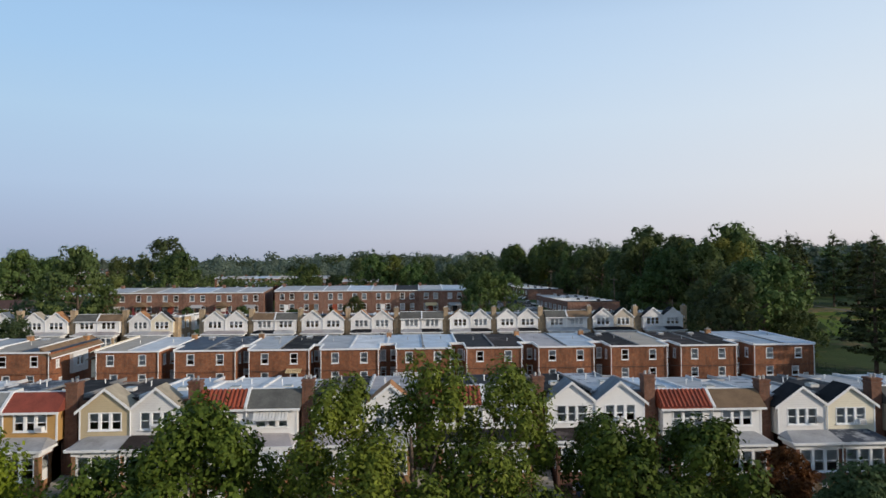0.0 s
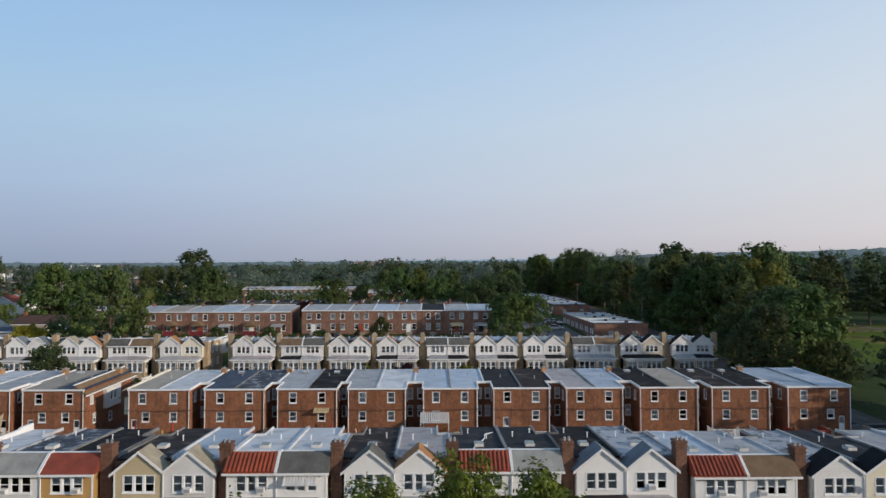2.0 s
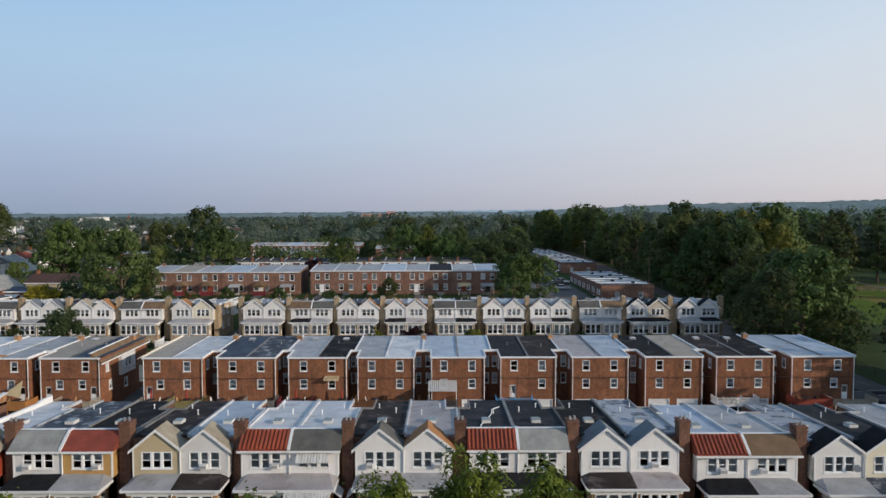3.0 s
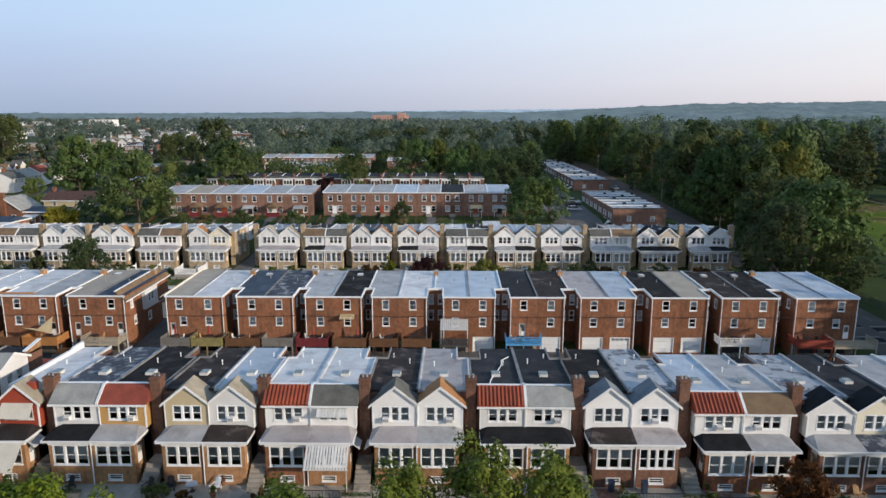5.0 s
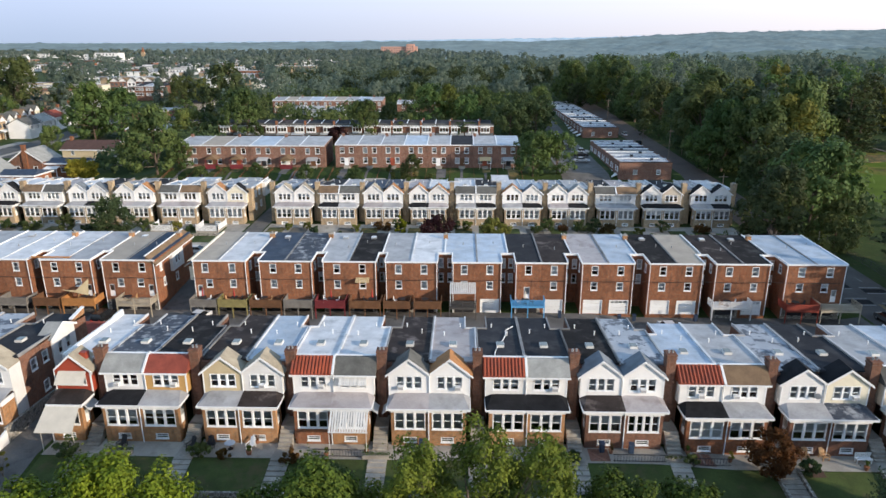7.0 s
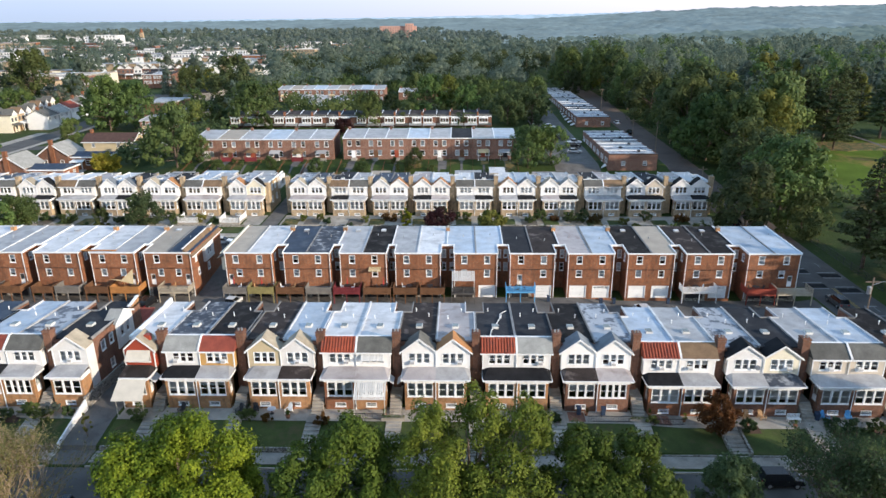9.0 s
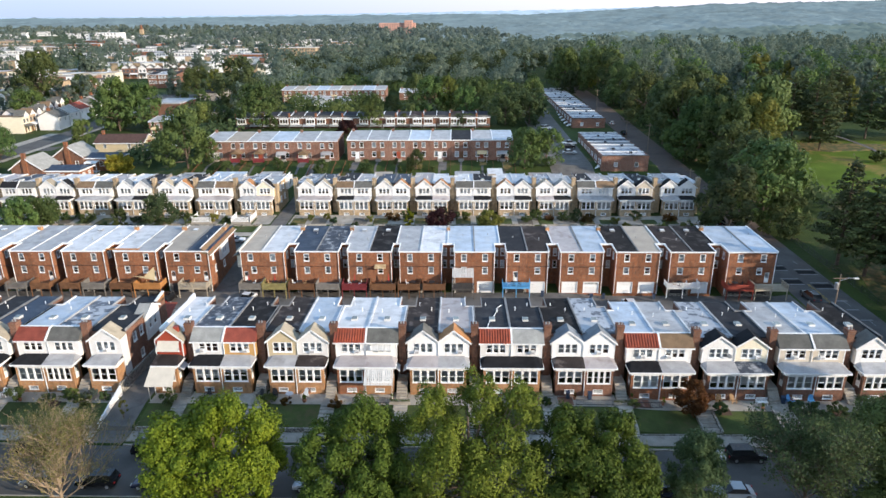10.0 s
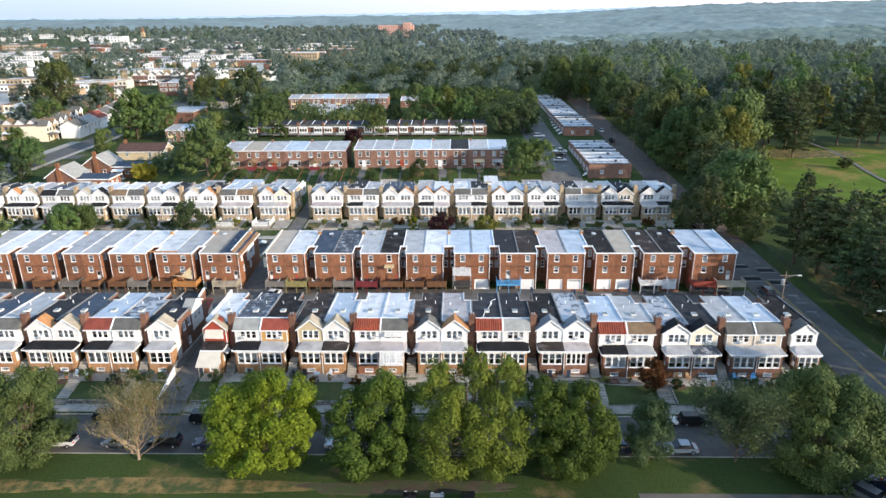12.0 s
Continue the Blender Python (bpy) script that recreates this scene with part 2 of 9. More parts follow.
STONE = rubble_mat("rubble_stone", (0.10, 0.095, 0.085), (0.30, 0.27, 0.23), (0.44, 0.42, 0.38))
SIDE_WHITE = siding_mat("white_siding", (0.82, 0.81, 0.79))
SIDE_STUCCO = surf("white_stucco", (0.80, 0.79, 0.77), 0.85, 0.05, 0.6, 7.0, 0.15, rand=0.05)
SIDE_CREAM = siding_mat("cream_siding", (0.80, 0.74, 0.58))
SIDE_BEIGE = siding_mat("beige_siding", (0.60, 0.49, 0.31))
SIDE_OCHRE = siding_mat("ochre_siding", (0.52, 0.31, 0.11))
SIDE_RED = siding_mat("red_siding", (0.36, 0.06, 0.03))
SIDE_TAN = siding_mat("pale_tan_siding", (0.62, 0.55, 0.45))
TRIM = surf("white_trim", (0.80, 0.80, 0.79), 0.5, 0.06, 0.8, 9.0, 0.05, rand=0.05)
FRAME = surf("white_window_frame", (0.82, 0.82, 0.81), 0.45, 0.05, 1.0, 12.0, 0.0, rand=0.04)
BLIND = surf("pale_blind", (0.62, 0.64, 0.66), 0.8, 0.1, 2.0, 14.0, 0.0, rand=0.25)
GLASS = glass_mat("window_glass", (0.90, 0.92, 0.93))
TILE_RED = surf("red_clay_tile", (0.34, 0.075, 0.035), 0.6, 0.2, 0.8, 8.0, 0.2, rand=0.1, stain=(0.20, 0.06, 0.04))
SHINGLE = {
    "gray": surf("gray_shingle", (0.30, 0.30, 0.28), 0.9, 0.2, 0.9, 7.0, 0.4, rand=0.1),
    "darkgray": surf("dark_gray_shingle", (0.115, 0.112, 0.10), 0.9, 0.25, 0.9, 7.0, 0.4, rand=0.15),
    "slate": surf("slate_gray_shingle", (0.16, 0.18, 0.20), 0.85, 0.2, 0.9, 7.0, 0.4, rand=0.1),
    "tan": surf("tan_gray_shingle", (0.36, 0.31, 0.23), 0.9, 0.2, 0.9, 7.0, 0.4, rand=0.1),
    "orange": surf("rusty_orange_shingle", (0.42, 0.20, 0.08), 0.9, 0.2, 0.9, 7.0, 0.4, rand=0.1),
    "red": surf("dark_red_shingle", (0.24, 0.055, 0.035), 0.9, 0.2, 0.9, 7.0, 0.4, rand=0.1),
    "brown": surf("brown_shingle", (0.20, 0.13, 0.075), 0.9, 0.2, 0.9, 7.0, 0.4, rand=0.1),
    "umber": surf("dark_umber_shingle", (0.085, 0.045, 0.035), 0.9, 0.2, 0.9, 7.0, 0.4, rand=0.1),
    "black": surf("black_shingle", (0.022, 0.022, 0.024), 0.9, 0.3, 0.9, 7.0, 0.4, rand=0.1, spec=0.1),
}
FLAT = {
    "white": surf("white_roof_coating", (0.65, 0.648, 0.65), 0.55, 0.14, 0.5, 5.0, 0.1, rand=0.08, stain=(0.42, 0.42, 0.42)),
    "bluewhite": surf("bluish_white_roof_coating", (0.42, 0.485, 0.56), 0.5, 0.2, 0.5, 5.0, 0.1, rand=0.1, stain=(0.46, 0.49, 0.52)),
    "light": surf("pale_gray_roof_coating", (0.40, 0.395, 0.395), 0.55, 0.2, 0.5, 5.0, 0.1, rand=0.12, stain=(0.27, 0.265, 0.26)),
    "patched": surf("patched_silver_roof", (0.40, 0.42, 0.45), 0.6, 0.15, 0.4, 5.0, 0.15, rand=0.08, stain=(0.10, 0.11, 0.13), stain_at=(0.5, 0.56), stain_scale=0.6),
    "mottled": surf("mottled_gray_roof", (0.075, 0.085, 0.105), 0.75, 0.3, 0.5, 5.0, 0.15, spec=0.1, rand=0.08, stain=(0.36, 0.37, 0.38), stain_at=(0.52, 0.66), stain_scale=0.8),
    "brownmottled": surf("mottled_brown_roof", (0.046, 0.037, 0.034), 0.8, 0.3, 0.5, 5.0, 0.15, spec=0.1, rand=0.08, stain=(0.17, 0.14, 0.13), stain_at=(0.54, 0.72)),
    "pinkish": surf("worn_pinkish_roof", (0.42, 0.38, 0.37), 0.6, 0.15, 0.4, 5.0, 0.1, rand=0.08, stain=(0.26, 0.22, 0.21)),
    "tan": surf("tan_roof_coating", (0.40, 0.34, 0.27), 0.7, 0.12, 0.4, 5.0, 0.1, rand=0.08, stain=(0.32, 0.28, 0.23)),
    "black": surf("black_tar_roof", (0.022, 0.020, 0.020), 0.85, 0.3, 0.5, 5.0, 0.15, spec=0.1, rand=0.1, stain=(0.065, 0.06, 0.057)),
    "charcoal": surf("charcoal_roof", (0.035, 0.036, 0.041), 0.8, 0.2, 0.5, 5.0, 0.15, spec=0.1, rand=0.1, stain=(0.06, 0.06, 0.064)),
    "navy": surf("dark_blue_roof", (0.040, 0.055, 0.085), 0.5, 0.25, 0.5, 5.0, 0.15, spec=0.1, rand=0.1, stain=(0.07, 0.085, 0.11)),
}
CONCRETE = surf("worn_concrete", (0.37, 0.335, 0.285), 0.9, 0.2, 0.5, 6.0, 0.3, stain=(0.22, 0.195, 0.165))
ASPHALT = surf("street_asphalt", (0.098, 0.093, 0.087), 0.9, 0.26, 0.25, 9.0, 0.3, rand=0.0, stain=(0.070, 0.067, 0.064), stain_scale=0.22)
ASPHALT_BROWN = surf("brown_worn_asphalt", (0.135, 0.10, 0.082), 0.9, 0.25, 0.2, 8.0, 0.3, rand=0.0, stain=(0.09, 0.075, 0.068), stain_scale=0.2)
ASPHALT_OLD = surf("alley_concrete", (0.14, 0.13, 0.12), 0.9, 0.25, 0.3, 7.0, 0.3, rand=0.0, stain=(0.08, 0.075, 0.07))
PAINT_WHITE = surf("road_paint_white", (0.22, 0.22, 0.22), 0.8, 0.15, 2.0, 12.0, 0.05)
PAINT_YELLOW = surf("road_paint_yellow", (0.34, 0.23, 0.06), 0.8, 0.15, 2.0, 12.0, 0.05)
METAL = surf("galvanised_metal", (0.42, 0.43, 0.44), 0.45, 0.1, 1.5, 12.0, 0.05, metal=0.7)
METAL_DARK = surf("dark_metal", (0.04, 0.04, 0.045), 0.5, 0.2, 1.5, 12.0, 0.05, metal=0.3)
CANVAS_PALE = surf("cream_awning_cloth", (0.62, 0.57, 0.48), 0.85, 0.08, 1.0, 10.0, 0.05)
FLAT["coping"] = surf("gray_coping", (0.24, 0.235, 0.23), 0.8, 0.25, 0.6, 6.0, 0.1, rand=0.2, stain=(0.12, 0.12, 0.12))
AWNING = surf("pale_striped_aluminium", (0.66, 0.65, 0.62), 0.45, 0.08, 1.5, 9.0, 0.0)
SKYPANE = surf("skylight_pane", (0.24, 0.27, 0.26), 0.2, 0.1, 1.0, 6.0, 0.0, rand=0.3)
AWNING_GRAY = surf("gray_aluminium", (0.40, 0.40, 0.40), 0.5, 0.1, 1.5, 9.0, 0.0)
WOOD_POLE = surf("weathered_pole", (0.20, 0.15, 0.11), 0.9, 0.2, 1.5, 12.0, 0.3)
CABLE = surf("black_cable", (0.02, 0.02, 0.02), 0.7, 0.1, 1.0, 5.0, 0.0)
BARK = surf("bark", (0.13, 0.095, 0.07), 0.95, 0.3, 1.5, 9.0, 0.6)
BARK_PALE = surf("pale_dry_bark", (0.32, 0.24, 0.16), 0.95, 0.25, 1.5, 9.0, 0.5)
RUBBER = surf("tyre_rubber", (0.02, 0.02, 0.02), 0.85, 0.15, 2.0, 9.0, 0.0)
RED_CLOTH = surf("red_painted_things", (0.40, 0.04, 0.03), 0.6, 0.15, 1.0, 8.0, 0.0)
CANVAS = surf("tan_canvas", (0.62, 0.48, 0.27), 0.85, 0.1, 1.0, 8.0, 0.1)
GRAVEL = surf("gravel_lot", (0.13, 0.115, 0.095), 0.95, 0.2, 0.3, 5.0, 0.4, rand=0)
DECKS = {
    "gray": surf("gray_deck_wood", (0.20, 0.185, 0.165), 0.85, 0.2, 1.0, 9.0, 0.2),
    "olive": surf("olive_deck_wood", (0.25, 0.215, 0.085), 0.85, 0.2, 1.0, 9.0, 0.2),
    "brown": surf("brown_deck_wood", (0.15, 0.072, 0.034), 0.85, 0.2, 1.0, 9.0, 0.2),
    "orange": surf("orange_deck_wood", (0.42, 0.19, 0.06), 0.8, 0.2, 1.0, 9.0, 0.2),
    "wine": surf("wine_red_deck_wood", (0.17, 0.025, 0.03), 0.8, 0.2, 1.0, 9.0, 0.2),
    "red": surf("brick_red_deck_wood", (0.27, 0.05, 0.03), 0.8, 0.2, 1.0, 9.0, 0.2),
    "dark": surf("dark_gray_deck_wood", (0.085, 0.08, 0.075), 0.85, 0.2, 1.0, 9.0, 0.2),
    "blue": surf("bright_blue_deck_paint", (0.10, 0.34, 0.62), 0.6, 0.12, 1.0, 9.0, 0.1),
    "white": surf("white_deck_paint", (0.75, 0.74, 0.72), 0.6, 0.08, 1.0, 9.0, 0.1),
    "beige": surf("beige_deck_wood", (0.42, 0.36, 0.27), 0.8, 0.15, 1.0, 9.0, 0.2),
}
LEAF = {
    "green": leaf_mat("fresh_green_leaves", (0.032, 0.057, 0.011), (0.108, 0.155, 0.026), 0.12),
    "mid": leaf_mat("mid_green_leaves", (0.052, 0.078, 0.030), (0.135, 0.172, 0.066), 0.45),
    "dark": leaf_mat("dark_green_leaves", (0.042, 0.064, 0.031), (0.100, 0.134, 0.060), 0.42),
    "bright": leaf_mat("bright_green_leaves", (0.052, 0.088, 0.007), (0.196, 0.246, 0.022), 0.1),
    "olive": leaf_mat("olive_leaves", (0.070, 0.084, 0.020), (0.185, 0.195, 0.050), 0.3),
    "deep": leaf_mat("deep_green_leaves", (0.024, 0.042, 0.009), (0.084, 0.124, 0.020), 0.1),
    "lush": leaf_mat("lush_green_leaves", (0.044, 0.074, 0.025), (0.136, 0.186, 0.062), 0.26),
    "yellow": leaf_mat("yellow_green_leaves", (0.16, 0.17, 0.02), (0.32, 0.30, 0.05)),
    "rust": leaf_mat("rust_red_leaves", (0.066, 0.036, 0.016), (0.165, 0.085, 0.030)),
    "purple": leaf_mat("dark_purple_leaves", (0.022, 0.010, 0.012), (0.06, 0.022, 0.026)),
    "pine": leaf_mat("pine_needles", (0.036, 0.056, 0.026), (0.098, 0.126, 0.052), 0.2),
    "lime": leaf_mat("yellowish_green_leaves", (0.044, 0.058, 0.009), (0.165, 0.182, 0.028), 0.1),
    # haze put into pale bluish leaf colours; distant also serves one blue-gray shrub
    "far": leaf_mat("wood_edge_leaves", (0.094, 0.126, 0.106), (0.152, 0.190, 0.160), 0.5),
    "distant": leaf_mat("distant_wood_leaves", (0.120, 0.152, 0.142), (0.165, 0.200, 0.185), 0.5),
    "dry": leaf_mat("thin_dry_leaves", (0.14, 0.15, 0.055), (0.28, 0.27, 0.11)),
}


def grass_mat():
    m, t, p = nodes_of("grass")
    at = place_of(t)
    sep = t.nodes.new("ShaderNodeSeparateXYZ")
    t.links.new(at, sep.inputs[0])
    a = noise_node(t, at, 0.06, 5, 0.6)
    b = noise_node(t, at, 3.0, 4, 0.7)
    c = ramp_node(t, a, [(0.3, (0.030, 0.052, 0.013)), (0.6, (0.052, 0.078, 0.020))])
    dry = noise_node(t, at, 0.11, 5, 0.65)
    c = mix_node(t, c, (0.15, 0.115, 0.05), ramp_node(t, dry, [(0.56, (0, 0, 0)), (0.66, (0.85, 0.85, 0.85))]))
    c = mix_node(t, c, ramp_node(t, b, [(0.3, (0.6, 0.6, 0.55)), (0.7, (1.15, 1.15, 1.1))]), 1.0, "MULTIPLY")
    t.links.new(c, p.inputs["Base Color"])
    p.inputs["Roughness"].default_value = 0.9
    p.inputs["Specular IOR Level"].default_value = 0.15
    bump_to(t, p, b, 0.6, 0.08)
    MATS["grass"] = m
    return m


GRASS = grass_mat()
LAWN = surf("front_lawn", (0.055, 0.078, 0.016), 0.9, 0.3, 0.5, 7.0, 0.5, rand=0.1, stain=(0.08, 0.07, 0.028))
FAIRWAY = surf("mown_fairway", (0.092, 0.140, 0.018), 0.95, 0.22, 0.12, 4.0, 0.2, rand=0.0, spec=0.1, stain=(0.25, 0.165, 0.06), stain_at=(0.54, 0.66), stain_scale=0.05)

DIRT = surf("bare_earth", (0.075, 0.056, 0.036), 0.95, 0.35, 0.4, 6.0, 0.5, rand=0, stain=(0.045, 0.06, 0.018), stain_at=(0.42, 0.6), stain_scale=0.5)
DRY = surf("dry_grass", (0.23, 0.155, 0.055), 0.95, 0.35, 0.4, 6.0, 0.5, rand=0, stain=(0.05, 0.068, 0.018), stain_at=(0.40, 0.58), stain_scale=0.6)

# ---- building helpers ----
class Shape:
    """Collects boxes, prisms and bars into one mesh; side = -1 mirrors it in x."""

    def __init__(self, side=1):
        self.v, self.f, self.k, self.side = [], [], [], side

    def add(self, pts, faces, k=0):
        n = len(self.v)
        self.v += [(self.side * p[0], p[1], p[2]) for p in pts]
        for f in faces:
            f = tuple(n + i for i in f)
            self.f.append(f if self.side > 0 else f[::-1])
            self.k.append(k)
        return self

    def box(self, x0, x1, y0, y1, z0, z1, k=0):
        x0, x1, y0, y1, z0, z1 = min(x0, x1), max(x0, x1), min(y0, y1), max(y0, y1), min(z0, z1), max(z0, z1)
        p = [(x0, y0, z0), (x1, y0, z0), (x1, y1, z0), (x0, y1, z0), (x0, y0, z1), (x1, y0, z1), (x1, y1, z1), (x0, y1, z1)]
        return self.add(p, [(0, 3, 2, 1), (4, 5, 6, 7), (0, 1, 5, 4), (1, 2, 6, 5), (2, 3, 7, 6), (3, 0, 4, 7)], k)

    def prism(self, poly, way, k=0):
        """A polygon in space pushed along way."""
        n = len(poly)
        far = [(a + way[0], b + way[1], c + way[2]) for a, b, c in poly]
        faces = [tuple(range(n))[::-1], tuple(range(n, 2 * n))] + [(i, (i + 1) % n, n + (i + 1) % n, n + i) for i in range(n)]
        return self.add(list(poly) + far, faces, k)

    def bar(self, a, b, r0, r1=None, n=6, k=0):
        a, b = Vector(a), Vector(b)
        r1 = r0 if r1 is None else r1
        d = (b - a).normalized()
        u = d.orthogonal().normalized()
        w = d.cross(u)
        pts = []
        for p, r in ((a, r0), (b, r1)):
            for i in range(n):
                q = p + (u * math.cos(i * math.tau / n) + w * math.sin(i * math.tau / n)) * r
                pts.append(tuple(q))
        return self.add(pts, [(i, (i + 1) % n, n + (i + 1) % n, n + i) for i in range(n)] + [tuple(range(n))[::-1], tuple(range(n, 2 * n))], k)

    def wall(self, axis, a0, a1, b0, b1, z0, z1, holes=(), k=0):
        """A wall along x or y (axis), between b0 and b1 across, with openings (a, a, z, z) right through it."""
        aa = sorted({a0, a1, *(h[0] for h in holes), *(h[1] for h in holes)})
        zz = sorted({z0, z1, *(h[2] for h in holes), *(h[3] for h in holes)})
        aa, zz = [a for a in aa if a0 <= a <= a1], [z for z in zz if z0 <= z <= z1]
        pts, index, faces = [], {}, []

        def at(i, j, far):
            if (i, j, far) not in index:
                index[i, j, far] = len(pts)
                b = b1 if far else b0
                pts.append((aa[i], b, zz[j]) if axis == "x" else (b, aa[i], zz[j]))
            return index[i, j, far]

        def solid(i, j):
            if not (0 <= i < len(aa) - 1 and 0 <= j < len(zz) - 1):
                return False
            ma, mz = (aa[i] + aa[i + 1]) / 2, (zz[j] + zz[j + 1]) / 2
            return not any(h[0] < ma < h[1] and h[2] < mz < h[3] for h in holes)

        for i in range(len(aa) - 1):
            for j in range(len(zz) - 1):
                if not solid(i, j):
                    continue
                p = [(i, j), (i + 1, j), (i + 1, j + 1), (i, j + 1)]
                quads = [[(*q, 0) for q in p], [(*q, 1) for q in p[::-1]]]
                for (di, dj), (m, n) in (((0, -1), (0, 1)), ((1, 0), (1, 2)), ((0, 1), (2, 3)), ((-1, 0), (3, 0))):
                    if not solid(i + di, j + dj):
                        quads.append([(*p[m], 0), (*p[m], 1), (*p[n], 1), (*p[n], 0)])
                for q in quads:
                    f = tuple(at(*c) for c in q)
                    faces.append(f if axis == "x" else f[::-1])
        return self.add(pts, faces, k)

    def ring(self, plan, z0, top, k=0):
        """A run of walls standing on one outline (x, y), its top following top(y)."""
        n = len(plan)
        pts = [(x, y, z0) for x, y in plan] + [(x, y, top(y)) for x, y in plan]
        return self.add(pts, [tuple(range(n, 2 * n))] + [(i, (i + 1) % n, n + (i + 1) % n, n + i) for i in range(n)], k)

    def mesh(self, name, *mats):
        me = bpy.data.meshes.new(name)
        me.from_pydata(self.v, [], self.f)
        for m in mats:
            me.materials.append(m)
        if len(mats) > 1:
            me.polygons.foreach_set("material_index", self.k)
        me.update()
        return me


CACHE = {}


def thing(name, x, y, z, label, category, group="", turn=0.0):
    ob = new(name)
    ob.empty_display_size = 0.3
    ob.location = (x, y, z)
    ob.rotation_euler = (0, 0, radians(turn))
    return tagged(ob, label, category, group)


def part(name, me, parent, at=(0, 0, 0), label="", turn=0.0):
    ob = new(name, me)
    ob.parent = parent
    ob.location = at
    ob.rotation_euler = (0, 0, radians(turn))
    return tagged(ob, label) if label else ob


def shared(key, make):
    if key not in CACHE:
        CACHE[key] = make()
    return CACHE[key]


def smooth(a, b, x):
    k = min(1.0, max(0.0, (x - a) / (b - a)))
    return k * k * (3 - 2 * k)


LAND = [(-900, 0.0), (36.05, 0.0), (36.2, -0.16), (45.7, -0.16), (45.85, 0.0), (48.55, 0.05), (48.75, 0.62), (52.6, 1.35), (53.0, 1.45), (60, 1.45), (72, 0.95), (93.2, 0.95),
        (107, 2.2), (111, 2.3), (113, 2.1), (123, 2.2), (125, 2.4), (130, 2.6), (130.4, 3.0), (138, 3.2), (155, 3.6), (164, 5.0), (176, 8.0), (200, 8.6), (260, 9.4), (330, 11.2), (600, 14.0), (1500, 20.0), (5200, 24.0)]
ROADSIDE = [(-900, 0.0), (36, -0.1), (60, 0.25), (93, 0.7), (130, 1.9), (183, 4.4), (260, 7.2), (330, 10.0), (600, 14.0), (1500, 20.0), (5200, 24.0)]


def along(knots, y):
    for (a, za), (b, zb) in zip(knots, knots[1:]):
        if y <= b:
            return lerp(za, zb, (y - a) / (b - a))
    return knots[-1][1]


def land(x, y):
    """The ground's height: terraces under the rows, one even slope along the avenue and in the park."""
    drop = 0.55 * smooth(20, 30, x) * smooth(48.5, 49, y) * (1 - smooth(125, 150, y))
    z = lerp(along(LAND, y) - drop, along(ROADSIDE, y), smooth(61.5, 64.0, x))
    z -= 3.2 * smooth(84, 97, -x) * smooth(150, 174, y) * (1 - smooth(258, 330, y))
    swell = smooth(120, 320, abs(x - 20)) * smooth(60, 300, y)
    return z + swell * 3.0 * (noise.noise(Vector((x * 0.006, y * 0.006, 3.1))))


# ---- windows ----
def window_frame(w, h, sashes):
    s = Shape()
    c, sw, mid = 0.08, w / sashes, h * 0.48
    s.wall("x", -w / 2 - c, w / 2 + c, -0.06, 0.10, -0.03, h + c, [(-w / 2 + i * sw + (0.11 if i else 0), -w / 2 + (i + 1) * sw - (0.11 if i < sashes - 1 else 0), 0.03, h) for i in range(sashes)])
    holes = []
    for i in range(sashes):
        a, b = -w / 2 + i * sw + (0.16 if i else 0.05), -w / 2 + (i + 1) * sw - (0.16 if i < sashes - 1 else 0.05)
        holes += [(a, b, 0.08, mid), (a, b, mid + 0.07, h - 0.05)]
    s.wall("x", -w / 2, w / 2, 0.015, 0.07, 0.0, h, holes)
    s.box(-w / 2 - c - 0.04, w / 2 + c + 0.04, -0.13, 0.0, -0.1, -0.032)
    return s.mesh("window", FRAME)


def window(parent, x, y, z, w, h, sashes=1, turn=0.0, cover=None, label=""):
    """A sash window in a wall's opening, with its panes and a blind; (x, y, z) is the middle of its sill."""
    key = (round(w, 2), round(h, 2), sashes)
    ob = part("window", shared(("window", *key), lambda: window_frame(w, h, sashes)), parent, (x, y, z), label, turn)
    sw = w / sashes
    for i in range(sashes):
        part("pane", shared(("pane", round(sw, 2), round(h, 2)), lambda: Shape().add([(-sw / 2, 0, 0), (sw / 2, 0, 0), (sw / 2, 0, h), (-sw / 2, 0, h)], [(0, 1, 2, 3)]).mesh("pane", GLASS)), ob, (-w / 2 + (i + 0.5) * sw, 0.045, 0))
    cover = random.choice((0, 0.3, 0.5, 0.5, 0.6, 0.75, 1.0, 1.0, 1.0, 1.0)) if cover is None else cover
    if cover:
        part("blind", shared(("blind", round(w, 2), round(h, 2), cover), lambda: Shape().box(-w / 2, w / 2, 0, 0.015, h * (1 - cover), h).mesh("blind", BLIND)), ob, (0, 0.085, 0))
    return ob


# ---- rowhouses seen from the street: enclosed porch, upper bay with a gable or a mansard ----
GABLE_WORDS = {"gray": "gray", "darkgray": "dark gray", "slate": "slate gray", "tan": "tan", "orange": "rusty orange", "red": "dark red", "brown": "brown", "black": "black", "tile": "red clay tile"}


def tile_roof(ob, side, x0, x1, ya, za, yb, zb):
    """Rounded tile courses running up a slope, each a part of its own."""
    n = int((x1 - x0) / 0.36)
    me = shared(("tile", ya, za, yb, zb), lambda: Shape().bar((0, ya - 0.04, za + 0.02), (0, yb, zb + 0.02), 0.135, 0.135, 6).mesh("tile_course", TILE_RED))
    for i in range(n):
        part("tile_course", me, ob, (side * (x0 + (i + 0.5) * (x1 - x0) / n), 0, 0))


